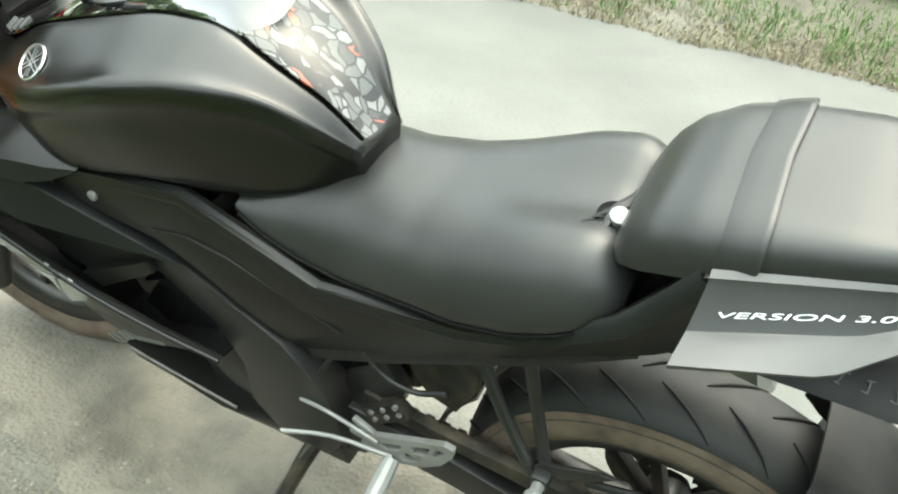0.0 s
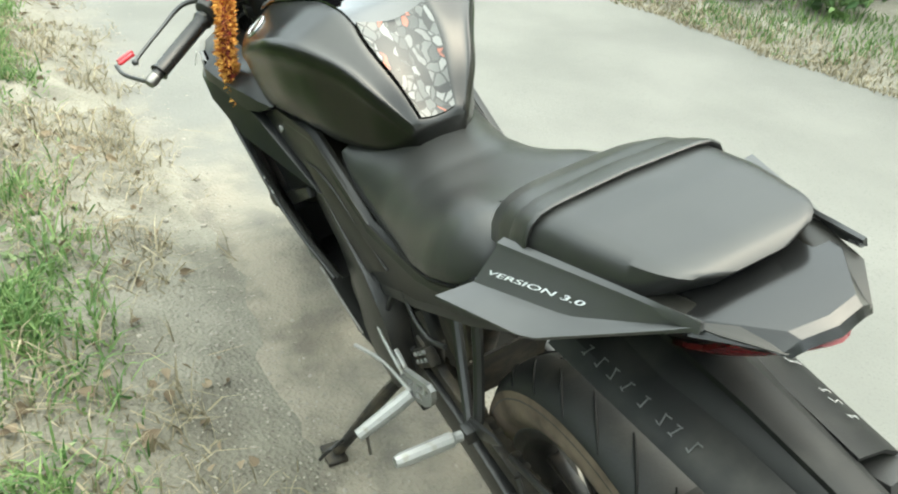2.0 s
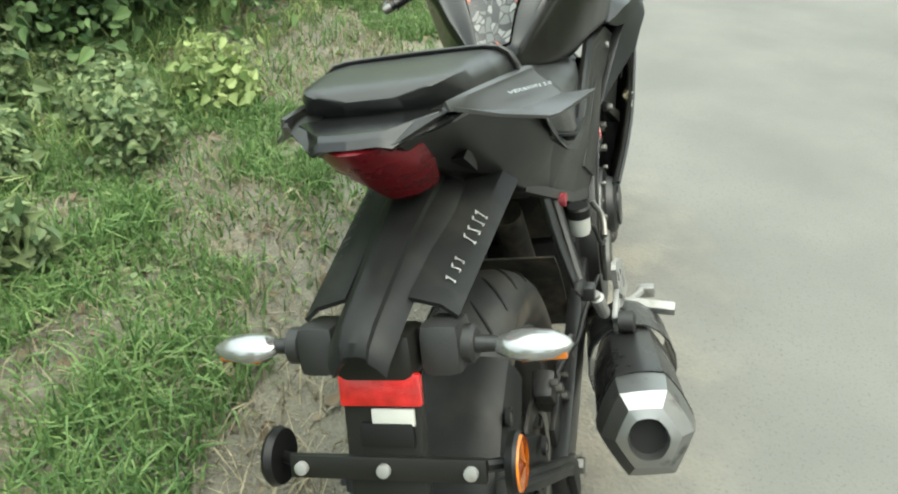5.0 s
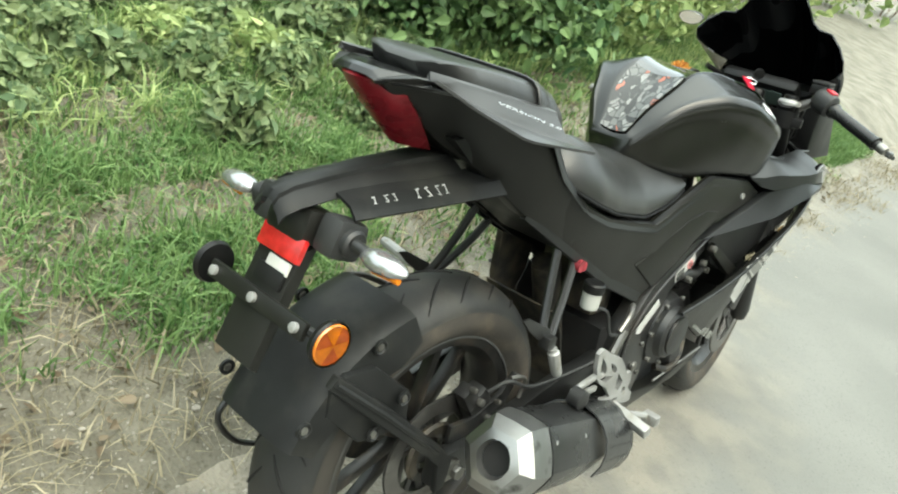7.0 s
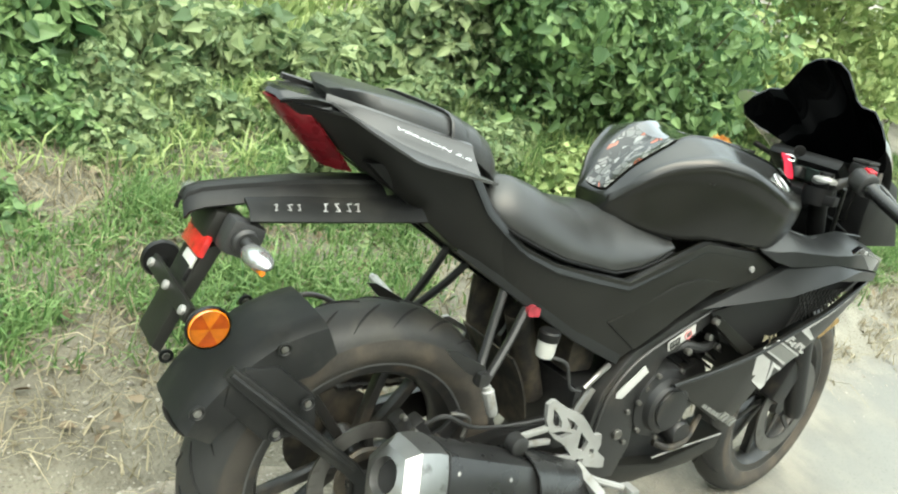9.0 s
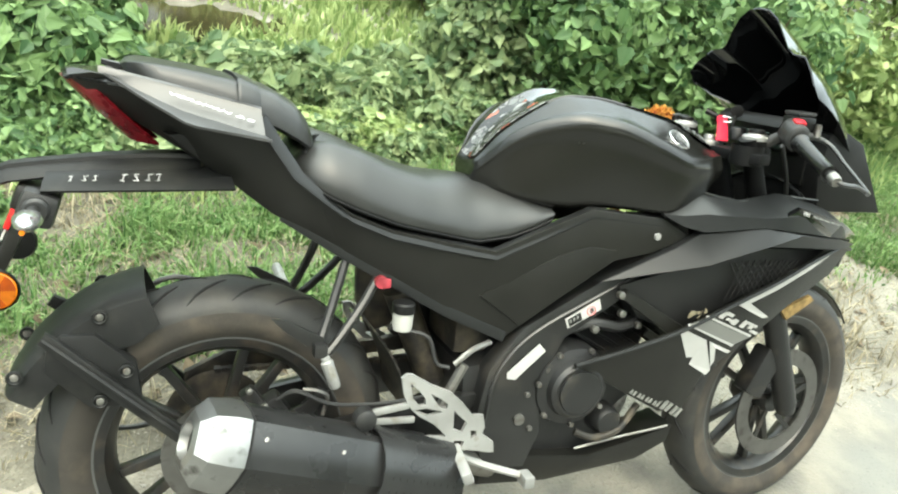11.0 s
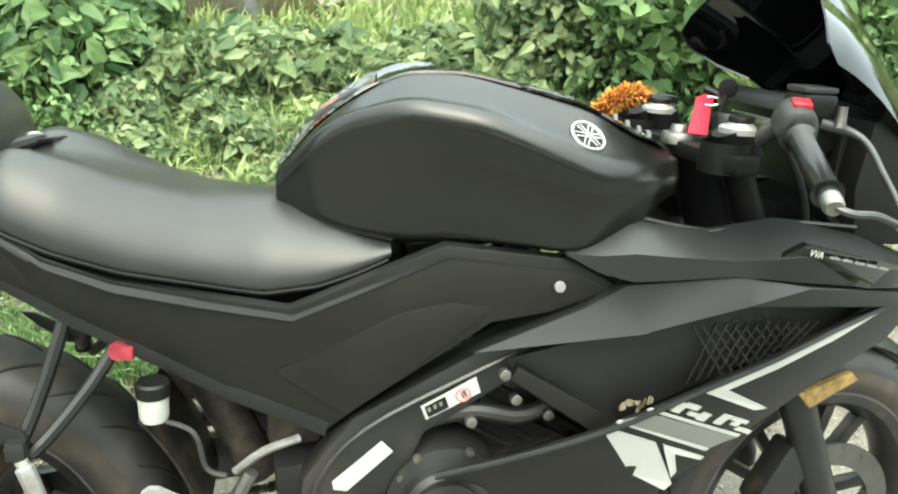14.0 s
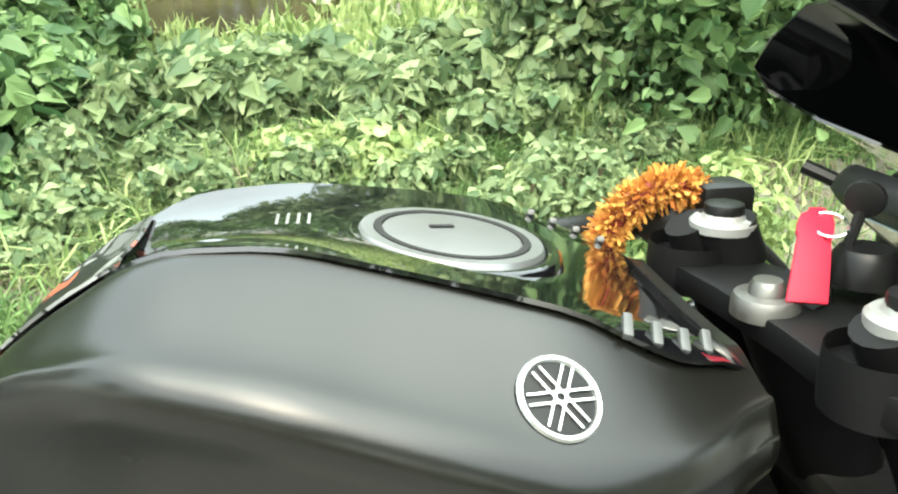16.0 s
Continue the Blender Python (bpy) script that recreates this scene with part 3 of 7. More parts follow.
def dry_patch(x, y):
    """Small trampled patches where the grass has withered."""
    wob = 0.45 * patchy(x, y, 31.0, 4.0)
    return any(((x - a) / ra) ** 2 + ((y - b) / rb) ** 2 < 1 + wob for a, b, ra, rb in DRY_PATCHES)


def left_grass():
    x, y = rng.uniform(-3.4, 6.5), rng.uniform(0.4, 2.4)
    if x < -1.8 and rng.random() < (-1.8 - x) / 1.6:
        return None
    if x > 0.4 and y < 0.80 and rng.random() < 1.6 - 1.2 * y:
        return None
    if dry_patch(x, y) and rng.random() < 0.80:
        return None
    if bare_track(x, y) or patchy(x, y, 21.0, 1.7) > 0.36 + rng.normal(0, 0.14):
        return None
    need = 0.72 - 1.59 * step01((y - 0.56 - 0.05 * max(0.0, x - 2.0)) / 0.16)
    return (x, y) if patchy(x, y, 2.0) + rng.normal(0, 0.16) > need + 0.26 + 0.25 * step01((y - 1.30) / 0.2) else None


def left_straw():
    x, y = rng.uniform(-3.6, 6.5), rng.uniform(0.28, 2.3)
    if y < 0.42 and (patchy(x, y, 15.0, 3.0) < 0.05 or rng.random() < 0.5):
        return None
    return (x, y) if (dry_patch(x, y) or patchy(x, y, 2.0) < (0.1 if 1.7 < x < 2.9 else -0.1) + rng.uniform(-0.35, 0.35) or patchy(x, y, 21.0, 1.7) > 0.25) else None


def right_grass():
    x = rng.uniform(-2.5, 9)
    y = right_edge(x) - abs(rng.normal(0.35, 0.5))
    return (x, y) if patchy(x, y, 5.0) > -0.25 + 0.3 * step01((right_edge(x) - y < 0.25) * 1.0) else None


def right_straw():
    x = rng.uniform(-2.5, 9)
    return x, right_edge(x) - abs(rng.normal(0.1, 0.25)) + 0.06


blades("grass", "short green grass in clumps on the verge", 250000, left_grass, (0.022, 0.105), (0.0018, 0.0044), M_GRASS, 1.6)
blades("dry_grass", "dry straw and dead stems on the bare soil", 62000, left_straw, (0.015, 0.085), (0.0012, 0.0032), M_STRAW, 2.6)


def field_place():
    x, y = rng.uniform(-4, 6), 2.5 + 9.5 * rng.uniform(0, 1) ** 2.0
    return None if ((x - 0.20) / 0.50) ** 2 + ((y - 3.75) / 0.42) ** 2 < 1 + rng.normal(0, 0.15) else (x, y)


blades("field_grass", "pale yellow-green grass in the field behind the shrubs", 80000, field_place, (0.03, 0.13), (0.007, 0.018), M_LEAF_PALE, 0.8)
blades("grass", "green grass along the far edge of the road", 18000, right_grass, (0.02, 0.085), (0.002, 0.005), M_GRASS, 0.9)
blades("dry_grass", "dry straw along the far edge of the road", 14000, right_straw, (0.02, 0.07), (0.002, 0.005), M_STRAW, 2.0)


def ditch():
    """Dark stagnant water in a hollow behind the shrubs."""
    ring = []
    for a in np.linspace(0, 2 * math.pi, 40, endpoint=False):
        r = 1 + 0.12 * math.sin(3 * a + 1) + 0.07 * math.sin(7 * a)
        ring.append((0.20 + 0.56 * r * math.cos(a), 3.75 + 0.48 * r * math.sin(a), 0.290))
    quads_mesh("water", ring, [tuple(range(40))], M_DITCH, "dark brown stagnant water in a hollow behind the shrubs", "water", "structure")


ditch()


def pebbles():
    """Small stones strewn on the soil."""
    V, F = [], []
    ico = bmesh.new()
    bmesh.ops.create_icosphere(ico, subdivisions=1, radius=1)
    bv = np.array([v.co[:] for v in ico.verts])
    bf = [[v.index for v in f.verts] for f in ico.faces]
    ico.free()
    for q in range(7000):
        x, y = rng.uniform(-1.2, 5.0), (0.25 + abs(rng.normal(0.0, 0.45)) if q < 2600 else rng.normal(0.36, 0.14))
        s = rng.uniform(0.002, 0.006) * (2.2 if rng.random() < 0.05 else 1) * (0.62 if q >= 2600 else 1.0)
        p = bv * rng.uniform(0.6, 1.2, 3) * s * [1, 1, 0.6] + [x, y, max(verge(x, y), ROAD_Z if y < left_edge(x) else -1) + s * 0.2]
        k = len(V)
        V += p.tolist()
        F += [[k + i for i in f] for f in bf]
    quads_mesh("pebbles", V, F, M_STONE, "small pale pebbles strewn over the soil", "pebbles")


pebbles()


# ---- shrubs ----
def leaf_cloud(centres, normals, sizes):
    """Heart-shaped leaves folded along the midrib: 8 corners each."""
    n = len(centres)
    nz = normals + rng.normal(0, 0.55, (n, 3)) + [0, 0, 0.25]
    nz /= np.linalg.norm(nz, axis=1, keepdims=True)
    t = rng.normal(0, 1, (n, 3)) + [0, 0, -0.5]
    t -= nz * (t * nz).sum(1, keepdims=True)
    t /= np.linalg.norm(t, axis=1, keepdims=True)
    s = np.cross(nz, t)
    L, W = sizes[:, None], sizes[:, None] * rng.uniform(0.55, 0.95, (n, 1))
    curl = rng.uniform(0.02, 0.12, (n, 1)) * L * nz
    pts = [centres]
    for q in (1, -1):
        pts += [centres - 0.06 * L * t + q * 0.22 * W * s + 0.5 * curl, centres + 0.20 * L * t + q * 0.49 * W * s + curl, centres + 0.62 * L * t + q * 0.30 * W * s + 0.6 * curl]
    pts.append(centres + L * t - 0.12 * L * nz)
    V = np.stack(pts, 1).reshape(-1, 3)
    k = (np.arange(n) * 8)[:, None]
    F = np.concatenate([k + [0, 1, 2, 3, 7], k + [0, 7, 6, 5, 4]])
    return V, F


def shrub(x, y, rx, ry, h, leaves, size, mat, label):
    z0 = verge(x, y)
    ob = thing("shrub", label, "shrub", Matrix.Translation((x, y, z0)), "roadside shrubs")
    blobs = []
    for _ in range(16):
        a, q = rng.uniform(0, 2 * math.pi), rng.uniform(0, 1) ** 0.5
        zz = rng.uniform(0.12, 0.95) * h
        shrink = 1 - 0.45 * (zz / h) ** 2
        blobs.append((math.cos(a) * q * rx * shrink * 0.75, math.sin(a) * q * ry * shrink * 0.75, zz, rng.uniform(0.3, 0.55) * min(rx, ry, h)))
    C, Nn = [], []
    for bx, by, bz, br in blobs:
        m = int(1.15 * leaves) // len(blobs)
        d = rng.normal(0, 1, (m, 3))
        d /= np.linalg.norm(d, axis=1, keepdims=True)
        rad = br * rng.uniform(0.5, 1.22, (m, 1))
        C.append(d * rad + [bx, by, bz])
        Nn.append(d)
    C, Nn = np.concatenate(C), np.concatenate(Nn)
    keep = C[:, 2] > 0.01
    C, Nn = C[keep], Nn[keep]
    V, F = leaf_cloud(C, Nn, size * (0.38 + 0.95 * rng.uniform(0, 1, len(C)) ** 1.6))
    quads_mesh("leaves", V, F, mat, parent=ob)
    for bx, by, bz, br in blobs[:10]:
        t = tube([(bx * 0.2, by * 0.2, -0.03), (bx * 0.6, by * 0.6, bz * 0.5), (bx, by, bz + br * 0.5)], [0.008, 0.006, 0.003], 5, 3)
        part("stem", t, M_TWIG, ob)
    return ob


BROAD = "broad-leaved green roadside shrub with large heart-shaped leaves"
FINE = "pale yellow-green roadside shrub with fine soft leaves"
DARK = "dense dark green shrub on the bank beside the road"
PALE = "low yellow-green weeds growing on the verge"
for sx, sy, rx, ry, h, n, size, mat, label in (
    (-2.3, 2.75, 0.8, 0.6, 1.3, 3800, 0.120, M_LEAF_DARK, BROAD),
    (-1.2, 2.60, 0.7, 0.55, 1.15, 3800, 0.115, M_LEAF_DARK, BROAD),
    (-0.45, 2.45, 0.6, 0.45, 0.36, 4600, 0.090, M_LEAF_DARK, BROAD),
    (0.15, 2.45, 0.50, 0.36, 0.21, 5200, 0.082, M_LEAF, BROAD),
    (0.75, 2.45, 0.5, 0.40, 0.17, 5200, 0.074, M_LEAF, BROAD),
    (-0.55, 3.15, 0.50, 0.35, 0.36, 3400, 0.085, M_LEAF_DARK, DARK),
    (0.45, 2.65, 0.45, 0.30, 0.16, 3600, 0.078, M_LEAF, BROAD),
    (1.10, 2.60, 0.35, 0.30, 0.18, 3200, 0.076, M_LEAF, BROAD),
    (1.6, 2.6, 0.42, 0.5, 0.45, 6200, 0.060, M_LEAF, BROAD),
    (2.0, 2.32, 0.7, 0.72, 0.95, 7600, 0.064, M_LEAF_DARK, DARK),
    (2.75, 2.3, 0.8, 0.75, 1.15, 7000, 0.066, M_LEAF_DARK, DARK),
    (3.95, 2.5, 0.8, 0.75, 1.35, 5600, 0.066, M_LEAF_PALE, FINE),
    (4.9, 2.7, 1.0, 0.9, 1.6, 5200, 0.072, M_LEAF_PALE, FINE),
    (6.0, 2.85, 1.0, 0.8, 2.0, 3000, 0.085, M_LEAF_PALE, FINE),
    (7.6, 3.4, 1.2, 0.9, 2.3, 3000, 0.09, M_LEAF_PALE, FINE),
    (9.6, 3.8, 1.5, 1.0, 2.6, 3000, 0.11, M_LEAF_PALE, FINE),
    (12.5, 4.4, 2.0, 1.4, 3.2, 3200, 0.14, M_LEAF_PALE, FINE),
    (16.5, 5.0, 2.4, 1.8, 3.8, 3200, 0.18, M_LEAF_PALE, FINE),
    (22.0, 5.5, 3.0, 2.5, 5.0, 3200, 0.25, M_LEAF_DARK, DARK),
    (1.9, 4.2, 0.9, 0.6, 0.7, 2200, 0.08, M_LEAF_PALE, PALE),
    (-2.0, 4.0, 0.8, 0.6, 0.9, 2200, 0.08, M_LEAF_PALE, PALE),
    (2.4, 5.6, 1.6, 0.9, 1.5, 2400, 0.10, M_LEAF, BROAD),
    (-2.2, 5.4, 1.6, 0.9, 1.6, 2400, 0.10, M_LEAF_DARK, DARK),
    (0.4, 6.6, 1.8, 1.0, 1.5, 2400, 0.11, M_LEAF_DARK, DARK),
    (1.5, -3.95, 0.8, 0.5, 0.6, 1500, 0.10, M_LEAF_DARK, DARK),
    (3.2, -3.8, 0.9, 0.55, 0.7, 1700, 0.10, M_LEAF_DARK, DARK),
    (0.0, -4.6, 0.8, 0.5, 0.6, 1500, 0.10, M_LEAF, BROAD),
    (5.2, -3.7, 1.1, 0.6, 0.9, 1700, 0.10, M_LEAF_DARK, DARK),
    (7.6, -3.8, 1.2, 0.7, 1.0, 1700, 0.11, M_LEAF_DARK, DARK),
):
    shrub(sx, sy, rx, ry, h, n, size, mat, label)


def litter(name, label, count, place, size, mat):
    """Single small leaves lying on the soil."""
    C = []
    for _ in range(count):
        q = place()
        if q:
            C.append((q[0], q[1], verge(*q) + rng.uniform(0.004, 0.03)))
    C = np.array(C)
    V, F = leaf_cloud(C, np.tile([0.0, 0.0, 1.0], (len(C), 1)), rng.uniform(*size, len(C)))
    quads_mesh(name, V, F, mat, label, "weeds")


def carpet_place():
    x, y = rng.uniform(-3.0, 5.5), 0.65 + 1.55 * rng.uniform(0, 1) ** 0.7
    return (x, y) if not bare_track(x, y) and not dry_patch(x, y) and patchy(x, y, 7.0, 2.0) > 0.05 - 0.5 * step01((y - 1.3) / 0.5) else None


def dead_place():
    return rng.uniform(-2.8, 4.5), rng.uniform(0.45, 2.1)


litter("ground_weeds", "small green weed leaves spread over the verge", 24000, carpet_place, (0.012, 0.032), M_LEAF)
litter("dead_leaves", "brown dead leaves and litter on the soil", 1300, dead_place, (0.015, 0.045), M_DEAD)


def weeds():
    """Low broad-leaved weeds scattered on the verge before the shrubs."""
    for k in range(54):
        x = rng.uniform(-1.6, 1.75)
        y = 2.12 - abs(rng.normal(0, 0.34))
        r = rng.uniform(0.10, 0.26)
        mat = M_LEAF_DARK if x < -0.2 else M_LEAF_PALE if k % 6 == 1 else M_LEAF
        shrub(x, y, r, r * 0.8, rng.uniform(0.06, 0.22), int(480 + 2700 * r), rng.uniform(0.028, 0.054), mat, PALE)


weeds()


def tall_place():
    x, y = rng.uniform(-1.6, 5.5), rng.uniform(1.5, 2.3)
    return (x, y) if patchy(x, y, 4.0, 2.5) > 0.0 else None


blades("tall_grass", "tufts of tall pale green grass before the shrubs", 9000, tall_place, (0.05, 0.17), (0.003, 0.006), M_LEAF_PALE, 1.6)


def tree(x, y, h, spread, mat, label):
    ob = thing("tree", label, "tree", Matrix.Translation((x, y, verge(x, y))), "trees beyond the road")
    part("trunk", tube([(0, 0, -0.1), (0.05 * h * 0.2, 0, h * 0.3), (0.02 * h, 0.03 * h, h * 0.65)], [0.035 * h, 0.026 * h, 0.014 * h], 9, 4), M_TWIG, ob)
    C, Nn = [], []
    for k in range(9):
        a, z = 2.4 * k + rng.uniform(-0.4, 0.4), h * rng.uniform(0.35, 0.88)
        tip = Vector((math.cos(a) * spread * rng.uniform(0.35, 0.8), math.sin(a) * spread * rng.uniform(0.35, 0.8), z))
        part("limb", tube([(0, 0, z * 0.5), tip * 0.6 + Vector((0, 0, z * 0.32)), tip], [0.012 * h, 0.008 * h, 0.003 * h], 6, 3), M_TWIG, ob)
        d = rng.normal(0, 1, (260, 3))
        d /= np.linalg.norm(d, axis=1, keepdims=True)
        C.append(d * rng.uniform(0.5, 1.1, (260, 1)) * spread * rng.uniform(0.38, 0.55) * [1, 1, 0.8] + np.array(tip[:]))
        Nn.append(d)
    C, Nn = np.concatenate(C), np.concatenate(Nn)
    V, F = leaf_cloud(C, Nn, rng.uniform(0.16, 0.34, len(C)))
    quads_mesh("crown", V, F, mat, parent=ob)
    return ob


# trees added out of view, to darken the low sky in reflections
for k in range(9):
    tree(-7.5 + 3.1 * k, -6.6 - 0.5 * (k % 3), 3.7 + 0.4 * (k % 4), 1.7, (M_LEAF_DARK, M_LEAF)[k % 2], "leafy green tree added beyond the far road edge")
for k in range(9):
    tree(-24.0 + 8.0 * k, 40.0 + 2.5 * (k % 3), 4.5 + 0.6 * (k % 4), 2.4, (M_LEAF, M_LEAF_DARK)[k % 2], "unseen leafy tree added beyond the field")
# added row: its height sets where the tank's reflections turn dark
for k in range(8):
    tree(-8.0 + 2.9 * k, 9.0 + 0.9 * (k % 3), 3.6 + 0.3 * (k % 4), 2.3, (M_LEAF_DARK, M_LEAF)[k % 2], "leafy green tree added behind the shrubs for reflections")
# unseen pair that closes off the low sky to the rear
tree(-9.0, 2.5, 5.0, 2.0, M_LEAF_DARK, "unseen leafy tree added behind the parked motorcycle")
tree(-10.5, -3.8, 5.5, 2.0, M_LEAF, "unseen leafy tree added behind the parked motorcycle")


# ---- motorcycle ----
LEAN = 12.0
bike = thing("motorcycle", "matte black sport motorcycle leaning on its side stand", "motorcycle", pose(0, 0, 0, -LEAN, 0, 0))


def P(name, bm, mat, label="", parent=None, smooth=35):
    return part(name, bm, mat, parent or bike, label, smooth)


# tank: stations along x
TX = [0.445, 0.48, 0.53, 0.60, 0.68, 0.76, 0.83, 0.90, 0.955]
T_ZB = [0.822, 0.812, 0.800, 0.788, 0.800, 0.797, 0.790, 0.828, 0.865]
T_YB = [0.030, 0.070, 0.100, 0.122, 0.145, 0.165, 0.174, 0.160, 0.125]
T_YM = [0.036, 0.079, 0.107, 0.144, 0.172, 0.184, 0.188, 0.172, 0.135]
T_YC = [0.040, 0.088, 0.115, 0.160, 0.188, 0.197, 0.196, 0.172, 0.130]
T_ZC = [0.845, 0.908, 0.946, 0.968, 0.960, 0.932, 0.905, 0.900, 0.903]
T_YS = [0.030, 0.045, 0.066, 0.072, 0.080, 0.102, 0.118, 0.110, 0.080]
T_ZS = [0.855, 0.914, 0.960, 1.003, 1.003, 0.987, 0.971, 0.942, 0.922]
T_ZT = [0.850, 0.902, 0.944, 0.987, 0.993, 0.981, 0.966, 0.940, 0.920]


def tank_at(x):
    return [sum(interp(x + d, TX, a) for d in (-0.020, -0.010, 0.0, 0.010, 0.020)) / 5 for a in (T_ZB, T_YB, T_YM, T_YC, T_ZC, T_YS, T_ZS, T_ZT)]


def tank_top(x, u, lift=0.0):
    """A point on the tank between its middle (u 0) and shoulder (u 1 or -1)."""
    zb, yb, ym, yc, zc, ys, zs, zt = tank_at(x)
    if abs(u) > 1:
        k = abs(u) - 1
        return (x, math.copysign(ys + k * (yc - ys), u), zs - 0.45 * k * (zs - zc) + lift)
    return (x, u * ys, zt + (zs - zt) * abs(u) ** 2.2 + lift)


def tank_mesh():
    rr = []
    for x in np.linspace(TX[0], TX[-1], 70):
        zb, yb, ym, yc, zc, ys, zs, zt = tank_at(x)
        half = [(0.0, zt), (0.5 * ys, zt + (zs - zt) * 0.22), (0.85 * ys, zt + (zs - zt) * 0.75), (ys, zs), (ys + 0.33 * (yc - ys), zs - 0.30 * (zs - zc)),
                (ys + 0.70 * (yc - ys), zs - 0.67 * (zs - zc)), (yc - 0.007, zc + 0.010), (yc + 0.001, zc - 0.010), (0.35 * yc + 0.65 * ym, zc - 0.22 * (zc - zb)), (ym, zb + 0.55 * (zc - zb)), (0.5 * (ym + yb), zb + 0.2 * (zc - zb)), (yb, zb), (0.5 * yb, zb - 0.004)]
        for _ in range(2):
            cut_off = [half[0]]
            for (ay, az), (by, bz) in zip(half[:-1], half[1:]):
                cut_off += [(0.75 * ay + 0.25 * by, 0.75 * az + 0.25 * bz), (0.25 * ay + 0.75 * by, 0.25 * az + 0.75 * bz)]
            half = cut_off + [half[-1]]
        rr.append([(x, y, z) for y, z in half] + [(x, -y, z) for y, z in half[::-1][:-1]])
    return rings(rr)


P("fuel_tank_cover", tank_mesh(), M_MATTE, "matte black sculpted fuel tank cover", smooth=70)


def tank_strip():
    rows = []
    for x in np.linspace(0.578, 0.962, 24):
        w = interp(x, [0.578, 0.63, 0.70, 0.84, 0.90, 0.962], [0.86, 0.93, 0.97, 1.0, 1.30, 1.35])
        drop = interp(x, [0.578, 0.94, 0.962], [0, 0, 0.02])
        row = [Vector(tank_top(min(x, 0.955), u * w, 0.001)) + Vector((max(0, x - 0.955), 0, -drop)) for u in np.linspace(-1, 1, 13)]
        rows.append(row)
    return sheet(rows, -0.003)


strip = P("tank_top_cover", tank_strip(), M_GLOSS, "glossy black centre cover of the tank", smooth=50)
for s in (1, -1):
    for k in range(4):
        x = 0.868 + 0.0185 * k
        y = s * (interp(x, TX, T_YS) * 0.97 + 0.006)
        P("vent_slot", box(0.006, 0.018, 0.005, facing((x, y, interp(x, TX, T_ZS) + 0.004), (0.15, s * 0.45, 1), (0.2, 1, 0)), 0.0015), M_LABEL, "", strip)
capz = tank_top(0.785, 0)[2]
cap_m = Matrix.Translation((0.785, 0, capz)) @ pose(0, 0, 0, 0, 9, 0)
cap = P("fuel_cap", lathe([(0.0, 0.006), (0.049, 0.006), (0.051, 0.0045), (0.053, 0.0045), (0.054, 0.0075), (0.062, 0.0075), (0.064, 0.004), (0.0645, -0.008), (0.0, -0.008)], 40,
        cap_m @ pose(0, 0, 0, 90, 0, 0)), M_CAP_RING, "satin silver fuel filler cap", smooth=25)
P("cap_plate", disc(0.0475, 0.004, cap_m @ Matrix.Translation((0, 0, 0.0055)), 36, 0.001), M_CAP_PLATE, "", cap)
P("cap_collar", lathe([(0.0645, -0.006), (0.066, 0.004), (0.070, 0.006), (0.075, 0.004), (0.079, -0.006)], 40, cap_m @ pose(0, 0, 0, 90, 0, 0)), M_GLOSS, "glossy black collar", cap, 50)
# black ring in place of the shade in the cap's groove
P("cap_groove", lathe([(0.0480, 0.0062), (0.0485, 0.0082), (0.0530, 0.0082), (0.0535, 0.0062)], 40, cap_m @ pose(0, 0, 0, 90, 0, 0)), M_HOLE, "", cap)
P("key_slot", box(0.018, 0.004, 0.003, cap_m @ Matrix.Translation((-0.006, 0.012, 0.0075)) @ pose(0, 0, 0, 0, 0, 20)), M_HOLE, "", cap)
lab = P("warning_label", sheet([[tank_top(x, u, 0.0032) for u in np.linspace(-0.02, 0.34, 4)] for x in np.linspace(0.665, 0.695, 3)], 0.0006), M_LABEL, "grey printed warning label")
for k in range(4):
    P("print_line", sheet([[tank_top(x, u, 0.0042) for u in np.linspace(0.02, 0.30, 3)] for x in (0.669 + 0.007 * k, 0.671 + 0.007 * k)], 0.0004), M_GREY_DECAL, "", lab)


def pad_mesh():
    rows = []
    for x in np.linspace(0.449, 0.580, 14):
        w = interp(x, [0.449, 0.47, 0.56, 0.580], [0.86, 0.86, 0.86, 0.80])
        bend = 0.008 if x > 0.57 else 0
        rows.append([Vector(tank_top(x, u * w, 0.0055)) - Vector((bend * (1 - abs(u)), 0, 0)) for u in np.linspace(-1, 1, 9)])
    return sheet(rows, -0.002)


P("tank_sticker", pad_mesh(), M_PAD, "grey, black and orange camouflage tank sticker", smooth=50)
for s in (1, -1):
    bz = Vector((0.818, s * 0.1580, 0.9418))
    nrm = Vector((0.22, s * 0.59, 0.78))
    badge = P("tank_badge", disc(0.0235, 0.0012, facing(bz, nrm, (0, 0, 1)), 32, 0.001), M_INK, "round black and silver emblem")
    P("emblem_ring", tube([facing(bz + nrm.normalized() * 0.0008, nrm) @ Vector((0.0216 * math.cos(a), 0.0222 * math.sin(a), 0)) for a in np.linspace(0, 2 * math.pi, 33)], 0.0020, 6, 0, False), M_EMBLEM, "", badge)
    for k in range(3):
        for off in (-0.0028, 0.0028):
            P("emblem_bar", box(0.0014, 0.037, 0.0012, facing(bz + nrm.normalized() * 0.0018, nrm) @ pose(0, 0, 0, 0, 0, 60 * k + 20) @ Matrix.Translation((off, 0, 0))), M_EMBLEM, "", badge)

